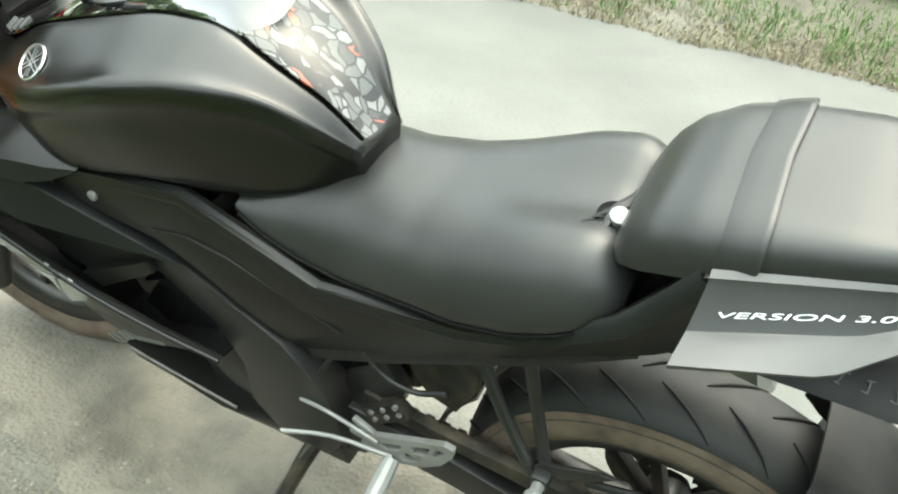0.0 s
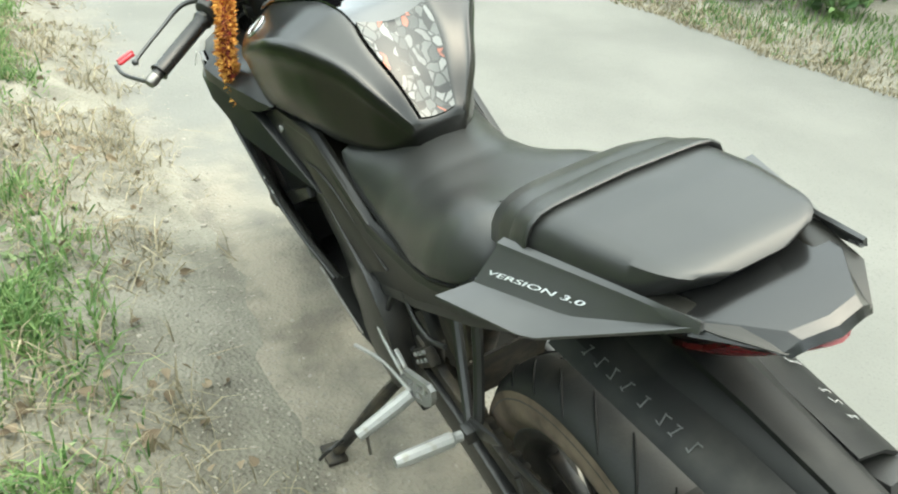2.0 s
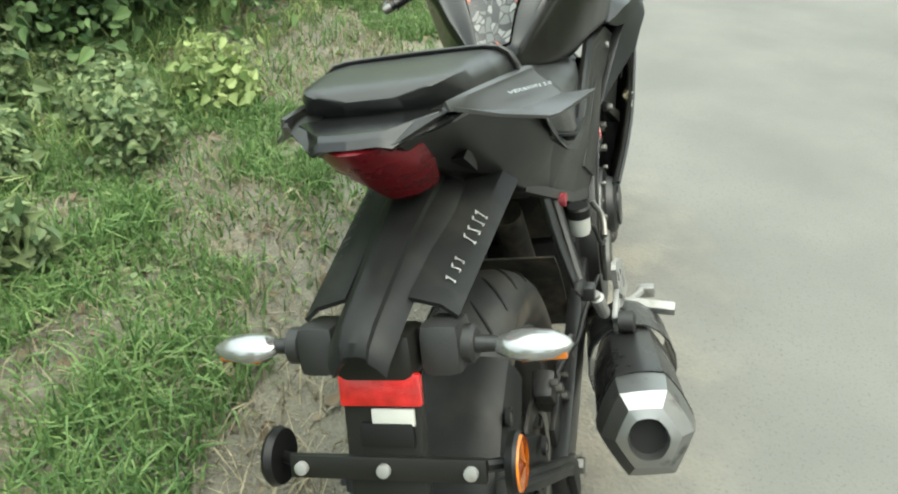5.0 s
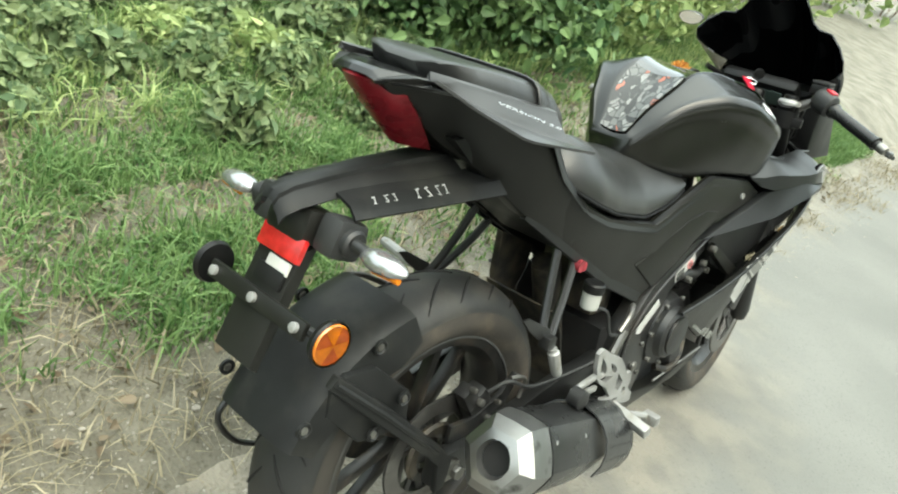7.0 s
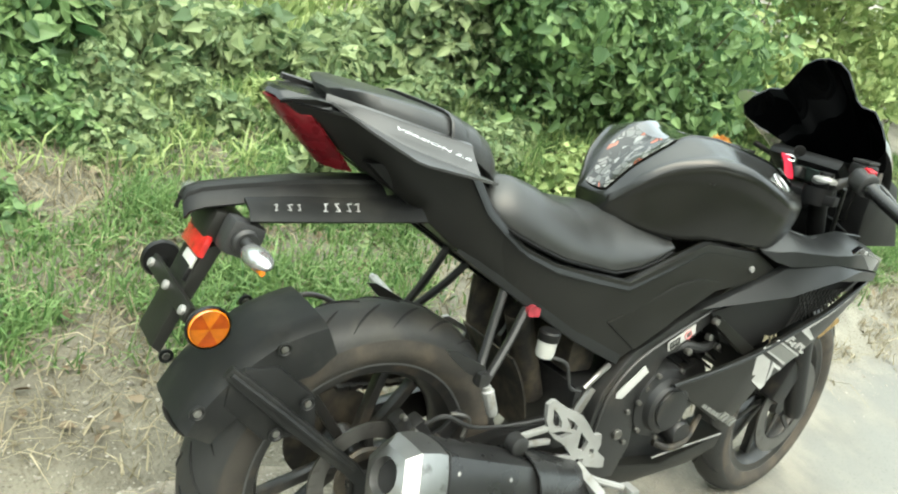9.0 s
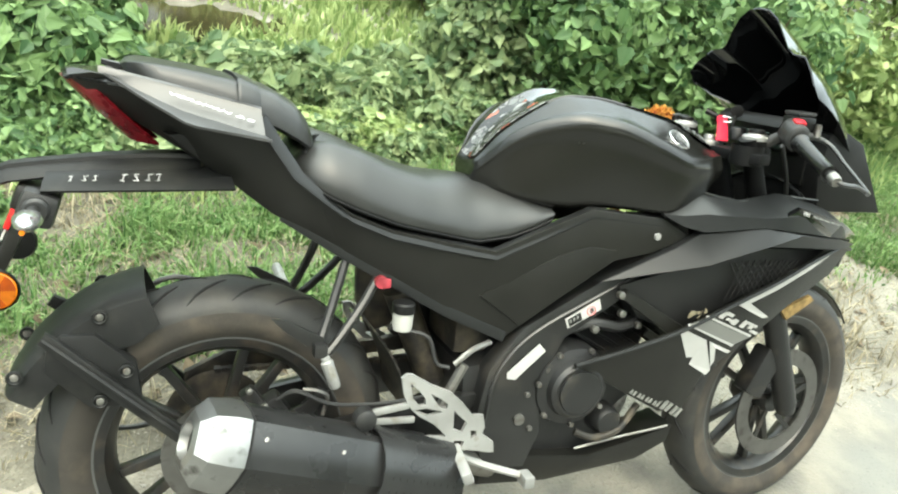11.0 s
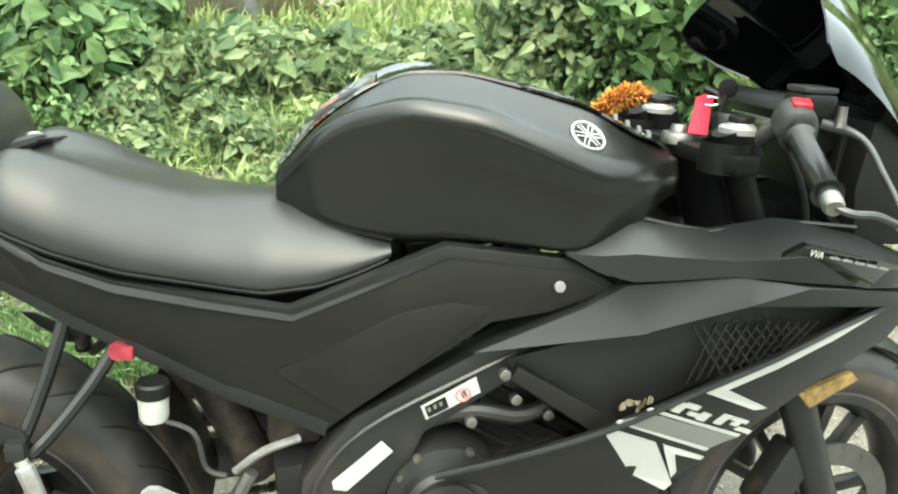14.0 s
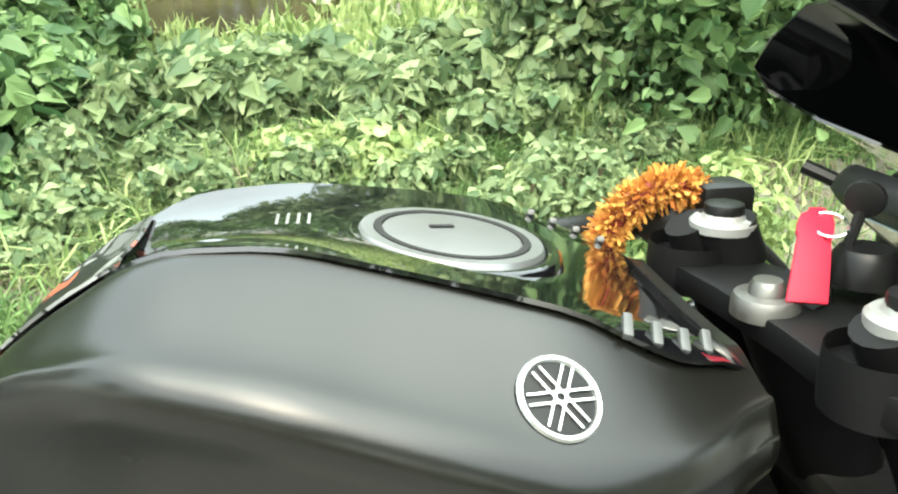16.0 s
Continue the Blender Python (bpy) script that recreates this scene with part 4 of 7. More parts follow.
# rider seat
SX = [0.100, 0.118, 0.15, 0.20, 0.27, 0.35, 0.43, 0.50, 0.55, 0.588]
S_ZT = [0.850, 0.868, 0.876, 0.868, 0.852, 0.838, 0.835, 0.830, 0.822, 0.805]
S_YW = [0.110, 0.132, 0.148, 0.156, 0.152, 0.140, 0.131, 0.130, 0.130, 0.124]
S_ZE = [0.838, 0.828, 0.812, 0.792, 0.768, 0.750, 0.733, 0.742, 0.760, 0.776]


def seat_mesh():
    rr = []
    for x in np.linspace(SX[0], SX[-1], 34):
        zt, w, ze = interp(x, SX, S_ZT), interp(x, SX, S_YW), interp(x, SX, S_ZE)
        half = []
        for a in np.linspace(0, 1, 9):
            y = w * math.sin(a * math.pi / 2) ** 0.85
            ex = interp(x, [0.1, 0.2, 0.35, 0.59], [4.8, 3.4, 2.3, 2.1])
            wing = interp(x, [0.10, 0.15, 0.21, 0.30, 0.42], [0.018, 0.032, 0.030, 0.012, 0.0]) * math.sin(min(1.0, y / w / 0.72) * math.pi / 2) ** 2.2
            z = ze + 0.006 + (zt + wing - ze - 0.006) * (max(0.0, 1 - (y / w) ** ex)) ** 0.6
            half.append((y, z))
        half += [(w * 0.985, ze), (w * 0.90, ze - 0.004), (0.0, ze - 0.004)]
        rr.append([(x, y, z) for y, z in half] + [(x, -y, z) for y, z in half[::-1][1:-1]])
    return rings(rr)


seat = P("rider_seat", seat_mesh(), M_VINYL, "black vinyl stepped rider seat", smooth=60)
for s in (1, -1):
    pts = [(x, s * (interp(x, SX, S_YW) * 0.99), interp(x, SX, S_ZE) - 0.002) for x in np.linspace(0.13, 0.585, 22)]
    # darkened piping also reads as the shaded gap under the seat
    P("seat_piping", tube(pts, 0.0030, 6), M_SHADED_CAST, "", seat)
# hollow, fold and creases take the darkened vinyl in place of shade
P("seat_hollow", lathe([(0.0, -0.004), (0.012, -0.004), (0.018, -0.001), (0.021, 0.003)], 20, Matrix.Translation((0.140, 0.035, 0.884)) @ pose(0, 0, 0, 84, -8, 0)), M_SEAT_SHADE, "", seat)
P("seat_lock", disc(0.011, 0.014, facing((0.136, 0.038, 0.889), (-0.1, 0.3, 1)), 14, 0.003), M_ALLOY, "bright seat bolt", seat)

P("seat_fold", tube([(0.146, 0.060, 0.885), (0.142, 0.030, 0.888), (0.128, -0.005, 0.886), (0.116, -0.060, 0.884), (0.112, -0.10, 0.878)], [0.003, 0.008, 0.009, 0.007, 0.003], 8, 5), M_SEAT_SHADE, "fold in the seat cover, darkened as shade", seat)

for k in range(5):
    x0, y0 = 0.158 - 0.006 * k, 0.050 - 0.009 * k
    P("seat_crease", tube([(x0 + 0.016, y0 + 0.014, 0.886), (x0 + 0.006, y0 + 0.004, 0.8885), (x0 - 0.004, y0 - 0.002, 0.885)], [0.0008, 0.0022, 0.0012], 6, 3), M_SEAT_SHADE, "", seat)

# passenger seat
QX = [0.128, 0.118, 0.095, 0.06, 0.02, -0.06, -0.13, -0.146, -0.157, -0.165, -0.170, -0.173]
Q_ZT = [0.905, 0.930, 0.956, 0.974, 0.984, 0.996, 1.003, 1.004, 1.003, 1.001, 0.998, 0.994]
Q_HW = [0.080, 0.098, 0.112, 0.121, 0.124, 0.114, 0.098, 0.092, 0.084, 0.073, 0.058, 0.034]
Q_ZE = [0.880, 0.888, 0.902, 0.920, 0.932, 0.948, 0.958, 0.960, 0.961, 0.962, 0.962, 0.963]


def pillion_ring(x, grow=0.0):
    zt, w, ze = interp(x, QX, Q_ZT) + grow, interp(x, QX, Q_HW) + grow, interp(x, QX, Q_ZE)
    half = []
    for a in np.linspace(0, 1, 9):
        y = w * math.sin(a * math.pi / 2)
        sharp = interp(x, [-0.16, -0.12, -0.05, 0.08], [30.0, 22.0, 14.0, 5.0])
        half.append((y, ze + (zt - ze) * max(0.0, 1 - (y / w) ** sharp) ** 0.4))
    half += [(w * 0.94, ze - 0.006)]
    under = interp(x, [-0.17, -0.12], [0.75, 0.0])
    return [(x + under * (zt - z), y, z) for y, z in half] + [(x + under * (zt - z), -y, z) for y, z in half[::-1][:-1]]


def pillion_mesh():
    rr = []
    for x in np.linspace(QX[0], QX[-1], 44):
        rr.append(pillion_ring(x))
    return rings(rr)


pillion = P("passenger_seat", pillion_mesh(), M_VINYL, "black vinyl passenger seat pad", smooth=48)
sr = []
for dx, g in ((0.016, 0.0), (0.016, 0.0018), (0.012, 0.0032), (0.0, 0.004), (-0.014, 0.006), (-0.018, 0.0065), (-0.020, 0.005), (-0.019, 0.002), (-0.014, -0.002)):
    full = pillion_ring(0.022 + dx, g)
    n = (len(full) + 1) // 2
    arc = full[n:] + full[:n]
    sr.append([(px - 0.045 * abs(py), py, pz) for px, py, pz in arc])
P("seat_strap", rings(sr, cap=False, closed=False), M_VINYL, "black grab strap across the seat", pillion, 50)

# tail
tail_rows = []
for x, wt, zt, wo, zo in ((-0.146, 0.086, 0.972, 0.102, 0.968), (-0.190, 0.076, 0.981, 0.090, 0.970), (-0.236, 0.036, 0.984, 0.054, 0.972), (-0.246, 0.032, 0.981, 0.049, 0.972), (-0.252, 0.029, 0.974, 0.043, 0.970)):
    half = [(0.0, zt + 0.001), (0.55 * wt, zt + 0.0005), (wt, zt), (0.5 * (wt + wo) + 0.001, 0.45 * zt + 0.55 * zo), (wo, zo)]
    tail_rows.append([(x - (0.008 * (1 - y / wo) if x < -0.18 else 0.0), y * q, z) for q, hh in ((-1, half[:0:-1]), (1, half)) for y, z in hh])
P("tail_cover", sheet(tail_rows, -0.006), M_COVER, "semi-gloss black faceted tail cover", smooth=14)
light_rows = []
for u, x, z, w in ((0, -0.257, 0.969, 0.044), (0.2, -0.243, 0.954, 0.056), (0.5, -0.217, 0.928, 0.056), (0.8, -0.182, 0.896, 0.045), (1, -0.156, 0.873, 0.033)):
    light_rows.append([(x + 0.042 * abs(y) ** 1.8, y * w, z + 0.004 * (1 - abs(y))) for y in np.linspace(-1, 1, 11)])
P("tail_light", sheet(light_rows, 0.005), M_RED, "dark red wedge-shaped tail light", smooth=28)
for s in (1, -1):
    o = [(-0.250, 0.973), (-0.212, 0.982), (-0.15, 0.975), (-0.06, 0.958), (0.035, 0.938), (0.098, 0.845), (0.186, 0.784), (0.215, 0.688), (0.061, 0.772), (-0.031, 0.838), (-0.105, 0.880), (-0.180, 0.925)]
    yo = [0.046, 0.079, 0.100, 0.112, 0.128, 0.138, 0.143, 0.112, 0.094, 0.074, 0.042, 0.048]
    P("tail_panel", plate(o, yo, [v - 0.03 for v in yo], 0.003, s), M_PANEL, "black tail side panel", smooth=30)
    P("panel_lip", sheet([[(x - 0.012, s * (y + 0.0015), z - 0.006), (x, s * (y - 0.001), z), (x + 0.004, s * (y - 0.010), z + 0.003)] for x, y, z in ((0.036, 0.129, 0.935), (0.066, 0.134, 0.890), (0.098, 0.139, 0.846), (0.142, 0.141, 0.813), (0.184, 0.143, 0.784))], 0.002 * s), M_SATIN, "bevelled front edge of the tail panel", smooth=50)
    # winged side cover
    rows = []
    for t in np.linspace(0, 1, 15):
        A = Vector((0.031 - 0.233 * t, s * (0.128 - 0.043 * t), 0.948 + 0.044 * t))
        B = A + Vector((0, s * (0.007 - 0.006 * t), -0.002))
        cx = interp(t, [0, 0.55, 0.78, 1], [0.037, -0.078, -0.140, -0.203])
        cy = interp(t, [0, 0.55, 0.78, 1], [0.211, 0.172, 0.126, 0.089])
        cz = interp(t, [0, 0.55, 0.78, 1], [0.908, 0.920, 0.950, 0.985])
        C = Vector((cx, s * cy, cz))
        B2 = B + Vector((0, s * 0.002, -0.006))
        mid = B2 * 0.55 + C * 0.45 + Vector((0, -s * 0.004, -0.018 * (1 - t)))
        q = B2 * 0.2 + C * 0.8 + Vector((0, 0, -0.007 * (1 - t)))
        rows.append([A, B, B2, mid, q, C])
    wing = P("side_wing", sheet(rows, 0.004 * s), M_WING, "dark grey flared side wing with white lettering", smooth=25)
    # white lettering along the wing
    a, b = Vector((0.018, s * 0.156, 0.9290)), Vector((-0.108, s * 0.127, 0.9625))
    along = (b - a) if s > 0 else (a - b)
    nrm = Vector((0.1, s * 0.64, 0.76))
    start = a if s > 0 else b
    xa = along.normalized()
    za = (nrm - xa * nrm.dot(xa)).normalized()
    ya = za.cross(xa)
    m = Matrix((xa, ya, za)).transposed().to_4x4()
    txt = letters("VERSION 3.0", 0.0070, Matrix.Identity(4), 0.0003, 0.25)
    wd = max(v.co.x for v in txt.verts)
    txt.transform(Matrix.Translation(start + za * 0.004 - ya * 0.0035) @ m @ Matrix.Diagonal((along.length / wd, 1, 1, 1)))
    P("lettering", txt, M_EMBLEM, "pale slanted lettering", wing, 0)
    # long side panel below the seat and tank
    o = [(0.092, 0.850), (0.186, 0.786), (0.259, 0.758), (0.355, 0.737), (0.463, 0.717), (0.652, 0.802), (0.812, 0.788), (0.876, 0.753), (0.79, 0.716), (0.715, 0.700), (0.55, 0.574), (0.508, 0.536), (0.386, 0.589), (0.262, 0.658), (0.19, 0.70)]
    yo = [0.137, 0.146, 0.149, 0.147, 0.145, 0.155, 0.168, 0.178, 0.166, 0.160, 0.138, 0.128, 0.118, 0.112, 0.110]
    side_panel = P("side_panel", plate(o, yo, [v - 0.022 for v in yo], 0.0035, s), M_PANEL, "matte black side panel under the seat", smooth=30)
    rail = [(0.075, 0.095, 0.768), (0.19, 0.111, 0.700), (0.262, 0.113, 0.660), (0.386, 0.119, 0.591), (0.508, 0.129, 0.538)]
    P("subframe_rail", sheet([[(x + 0.006, s * (y + 0.001), z + 0.015), (x + 0.002, s * (y + 0.003), z + 0.004), (x, s * (y + 0.001), z - 0.008), (x, s * (y - 0.010), z - 0.010)] for x, y, z in rail], 0.003 * s), M_SATIN, "dark rail along the lower edge of the panel", side_panel, 30)
    P("panel_bolt", disc(0.0075, 0.006, facing((0.798, s * 0.170, 0.752), (0, s, 0.1)), 12, 0.002), M_ALLOY, "bright bolt", side_panel)
    lip = [(0.100, 0.846), (0.186, 0.787), (0.259, 0.759), (0.355, 0.738), (0.463, 0.718), (0.56, 0.761), (0.652, 0.803), (0.73, 0.796), (0.812, 0.789), (0.874, 0.756)]
    ly = [0.137, 0.146, 0.149, 0.147, 0.145, 0.150, 0.155, 0.161, 0.168, 0.178]
    P("panel_lip", sheet([[(x, s * (y - 0.013), z + 0.001), (x, s * (y - 0.004), z - 0.001), (x + 0.003, s * (y + 0.0014), z - 0.017), (x + 0.003, s * (y + 0.0002), z - 0.019)] for (x, z), y in zip(lip, ly)], 0.002 * s), M_SATIN, "bevelled upper edge catching the light", side_panel, 50)
    o2 = [(0.445, 0.628), (0.60, 0.712), (0.66, 0.728), (0.715, 0.722), (0.60, 0.618), (0.535, 0.566)]
    P("raised_rib", plate(o2, [0.136, 0.152, 0.158, 0.163, 0.152, 0.142], [0.125, 0.135, 0.14, 0.145, 0.135, 0.125], 0.003, s), M_PANEL, "raised lower section", side_panel)
    # frame spar and pivot plate
    o = [(0.875, 0.700), (0.83, 0.722), (0.545, 0.562), (0.480, 0.475), (0.462, 0.36), (0.490, 0.262), (0.585, 0.255), (0.612, 0.330), (0.600, 0.44), (0.640, 0.535), (0.80, 0.640), (0.90, 0.672)]
    if s > 0:
        o = [(0.875, 0.700), (0.83, 0.722), (0.545, 0.562), (0.480, 0.475), (0.462, 0.36), (0.500, 0.300), (0.595, 0.300), (0.640, 0.36), (0.635, 0.46), (0.670, 0.545), (0.80, 0.640), (0.90, 0.672)]
    frame_ob = P("frame_spar", plate(o, 0.150 if s > 0 else 0.142, 0.095, 0.006, s), M_FRAME, "black pressed-steel frame spar")
    P("spar_rib", tube([(0.87, s * 0.143, 0.706), (0.70, s * 0.144, 0.622), (0.56, s * 0.144, 0.545), (0.497, s * 0.144, 0.465), (0.482, s * 0.144, 0.37)], 0.004, 6, 4), M_FRAME, "", frame_ob)
    for bx, bz, r in ((0.558, 0.367, 0.012), (0.585, 0.345, 0.006), (0.57, 0.42, 0.006), (0.61, 0.47, 0.006)):
        P("frame_bolt", disc(r, 0.008, facing((bx, s * 0.145, bz), (0, s, 0)), 12, 0.002), M_STEEL, "", frame_ob)
    # passenger footrest hanger
    hang = P("footrest_hanger", join(tube([(0.196, s * 0.098, 0.70), (0.174, s * 0.115, 0.628), (0.150, s * 0.136, 0.562), (0.140, s * 0.150, 0.545)], 0.0085, 8, 4),
             tube([(0.262, s * 0.100, 0.675), (0.226, s * 0.118, 0.615), (0.182, s * 0.138, 0.560), (0.156, s * 0.150, 0.534)], 0.0085, 8, 4)), M_FRAME, "black twin-tube passenger footrest hanger")
    ends = ((0.142, 0.170, 0.550), (0.140, 0.272, 0.566)) if s > 0 else ((0.150, -0.166, 0.536), (0.170, -0.176, 0.482))
    peg = P("passenger_footrest", tube([Vector(ends[0]).lerp(Vector(ends[1]), q) for q in (0.0, 0.12, 0.16, 0.9, 1.0)], [0.008, 0.008, 0.0115, 0.0105, 0.008], 10), M_ALLOY, "silver ribbed passenger footrest", hang)
    P("footrest_clamp", box(0.024, 0.024, 0.026, Matrix.Translation((0.143, s * 0.156, 0.546)), 0.006), M_FRAME, "", hang)

# rider footrest brackets
def strut(a, b, thick, flat, s):
    return bar_z((a[0], s * flat, a[1]), (b[0], s * flat, b[1]), 0.012, thick, 0.003)


for s in (1, -1):
    fl = 0.185 if s < 0 else 0.155
    if s < 0:
        segs = [((0.226, 0.430), (0.305, 0.442)), ((0.232, 0.415), (0.318, 0.412)), ((0.228, 0.412), (0.307, 0.373)), ((0.307, 0.373), (0.392, 0.366)), ((0.425, 0.345), (0.482, 0.332))]
    else:
        segs = [((0.400, 0.432), (0.438, 0.436)), ((0.396, 0.450), (0.430, 0.470))]
    rs = P("footrest_bracket", strut(*segs[0], 0.010, fl, s), M_ALLOY, "silver lattice rider footrest bracket", smooth=30)
    for a, b in segs[1:]:
        P("bracket_strut", strut(a, b, 0.009, fl, s), M_ALLOY, "", rs, 30)
    if s < 0:
        P("bracket_boss", lathe([(0.0, -0.016), (0.012, -0.016), (0.019, -0.012), (0.019, 0.012), (0.0, 0.012)], 20, Matrix.Translation((0.217, s * 0.205, 0.434))), M_RUBBER, "black rubber bush", rs)
        P("bracket_plate", pierced([(0.286, 0.496), (0.296, 0.503), (0.307, 0.502), (0.343, 0.480), (0.386, 0.461), (0.413, 0.435), (0.435, 0.410), (0.455, 0.409), (0.461, 0.385), (0.457, 0.370), (0.483, 0.350), (0.486, 0.328), (0.431, 0.340), (0.406, 0.333), (0.410, 0.293), (0.399, 0.288), (0.387, 0.343), (0.382, 0.374), (0.355, 0.401), (0.325, 0.419), (0.307, 0.436), (0.292, 0.465)],
                                  [[(0.303, 0.486), (0.319, 0.472), (0.334, 0.454), (0.336, 0.441), (0.324, 0.440), (0.310, 0.456)], [(0.344, 0.462), (0.365, 0.451), (0.380, 0.438), (0.379, 0.429), (0.365, 0.433)], [(0.314, 0.432), (0.337, 0.434), (0.372, 0.424), (0.344, 0.418)], [(0.432, 0.380), (0.444, 0.378), (0.446, 0.366), (0.434, 0.362)], [(0.394, 0.424), (0.408, 0.410), (0.423, 0.396), (0.415, 0.377), (0.396, 0.385)], [(0.400, 0.362), (0.421, 0.359), (0.418, 0.347), (0.402, 0.347)]], 0.190, 0.009, s), M_ALLOY, "pierced silver plate", rs, 0)
        P("footrest", bar_z((0.405, s * 0.19, 0.345), (0.392, s * 0.285, 0.338), 0.024, 0.020, 0.005), M_ALLOY, "silver rider footrest", rs)
        P("brake_pedal", join(tube([(0.40, s * 0.178, 0.33), (0.47, s * 0.19, 0.302), (0.535, s * 0.215, 0.288)], 0.0075, 8, 4), box(0.022, 0.035, 0.024, Matrix.Translation((0.545, s * 0.225, 0.283)), 0.004)), M_ALLOY, "silver brake pedal", rs)
        P("master_cylinder", join(tube([(0.375, s * 0.165, 0.42), (0.415, s * 0.165, 0.505)], 0.010, 8), tube([(0.395, s * 0.165, 0.505), (0.43, s * 0.16, 0.53), (0.475, s * 0.14, 0.535)], 0.006, 8, 3)), M_STEEL, "rear brake master cylinder", rs)
    else:
        P("bracket_plate", pierced([(0.418, 0.424), (0.404, 0.450), (0.388, 0.460), (0.330, 0.492), (0.279, 0.520), (0.264, 0.518), (0.266, 0.498), (0.284, 0.465), (0.315, 0.434), (0.350, 0.416), (0.412, 0.404)], [[(0.384, 0.447), (0.345, 0.469), (0.352, 0.450), (0.374, 0.436)], [(0.334, 0.476), (0.300, 0.496), (0.306, 0.472), (0.328, 0.462)], [(0.340, 0.455), (0.328, 0.452), (0.318, 0.446), (0.346, 0.428), (0.352, 0.436)], [(0.292, 0.498), (0.278, 0.505), (0.290, 0.480), (0.298, 0.478)]], 0.162, 0.009, s), M_ALLOY, "pierced silver plate", rs, 0)
        P("footrest", tube([(0.362, 0.165, 0.425), (0.362, 0.200, 0.412), (0.362, 0.272, 0.388)], [0.012, 0.014, 0.011], 10), M_ALLOY, "silver rider footrest", rs)
        P("footrest_feeler", tube([(0.358, 0.258, 0.388), (0.358, 0.262, 0.335)], 0.0035, 6), M_STEEL, "", rs)
        P("gear_lever", join(tube([(0.362, 0.165, 0.43), (0.46, 0.175, 0.425), (0.535, 0.20, 0.42)], 0.0038, 8, 3), tube([(0.385, 0.165, 0.452), (0.47, 0.16, 0.46), (0.53, 0.15, 0.44)], 0.0035, 8, 3)), M_ALLOY, "silver gear lever and link rod", rs)


# ---- wheels ----
def wheel(name, x, R, width, rim_r, z, label, spokes=10, disc_r=0.11, disc_side=-1, turn=0.0):
    base = Matrix.Translation((x, 0, z)) @ pose(0, 0, 0, 0, 0, turn)
    w = P(name, lathe([(rim_r - 0.020, -width * 0.36), (rim_r - 0.004, -width * 0.39), (rim_r + 0.004, -width * 0.40), (rim_r - 0.004, -width * 0.35), (rim_r - 0.022, -width * 0.24), (rim_r - 0.030, 0),
                       (rim_r - 0.022, width * 0.24), (rim_r - 0.004, width * 0.35), (rim_r + 0.004, width * 0.40), (rim_r - 0.004, width * 0.39), (rim_r - 0.020, width * 0.36), (rim_r - 0.034, width * 0.2), (rim_r - 0.040, 0), (rim_r - 0.034, -width * 0.2), (rim_r - 0.020, -width * 0.36)], 72, base), M_RIM, label, smooth=40)
    H = R - rim_r
    prof = []
    for a in np.linspace(-math.pi * 0.5, math.pi * 0.5, 13):
        prof.append((rim_r + 0.35 * H + 0.65 * H * math.cos(a) ** 0.75, 0.5 * width * math.sin(a)))
    P("tread", lathe(prof, 96, base), M_TYRE, "worn black tyre tread", w, 60)
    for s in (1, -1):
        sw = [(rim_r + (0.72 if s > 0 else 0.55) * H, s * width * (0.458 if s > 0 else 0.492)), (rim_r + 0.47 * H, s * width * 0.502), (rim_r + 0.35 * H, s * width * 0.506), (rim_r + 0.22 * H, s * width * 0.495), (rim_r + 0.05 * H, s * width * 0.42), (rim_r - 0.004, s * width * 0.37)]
        # left sidewall lighter and browner than the right one
        P("sidewall", lathe(sw, 72, base), M_TYRE_BROWN if s > 0 else M_TYRE_SIDE, "brown dusty tyre sidewall", w, 60)
        P("rim_tape", lathe([(rim_r - 0.003, s * width * 0.405), (rim_r + 0.001, s * width * 0.408)], 72, base), M_LABEL, "thin pale rim stripe", w)
    # grooves are raised near-black tubes; their shade is in the colour
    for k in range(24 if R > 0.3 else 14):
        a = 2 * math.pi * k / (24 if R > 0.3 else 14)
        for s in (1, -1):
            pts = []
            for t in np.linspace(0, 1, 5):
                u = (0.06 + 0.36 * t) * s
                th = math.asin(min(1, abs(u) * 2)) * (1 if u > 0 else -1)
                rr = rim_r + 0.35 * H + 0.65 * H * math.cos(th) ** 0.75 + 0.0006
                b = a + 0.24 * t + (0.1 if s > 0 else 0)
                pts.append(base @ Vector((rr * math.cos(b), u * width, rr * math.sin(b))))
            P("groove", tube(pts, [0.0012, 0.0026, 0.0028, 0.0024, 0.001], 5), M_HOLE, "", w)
    hub = P("hub", lathe([(0.0, -0.055), (0.030, -0.055), (0.036, -0.04), (0.030, -0.02), (0.034, 0.02), (0.042, 0.045), (0.038, 0.055), (0.0, 0.055)], 28, base), M_RIM, "", w)
    for k in range(spokes):
        a = 2 * math.pi * k / spokes + 0.2
        tilt = 0.10 * (1 if k % 2 else -1)
        p0 = base @ Vector((0.032 * math.cos(a), 0.0, 0.032 * math.sin(a)))
        p1 = base @ Vector(((rim_r - 0.030) * math.cos(a + tilt), 0.0, (rim_r - 0.030) * math.sin(a + tilt)))
        P("spoke", bar_z(p0, p1, 0.019, 0.024, 0.005), M_RIM, "", w)
    ring = lathe([(disc_r * 0.72, disc_side * 0.062), (disc_r, disc_side * 0.062), (disc_r, disc_side * 0.067), (disc_r * 0.72, disc_side * 0.067), (disc_r * 0.72, disc_side * 0.062)], 48, base)
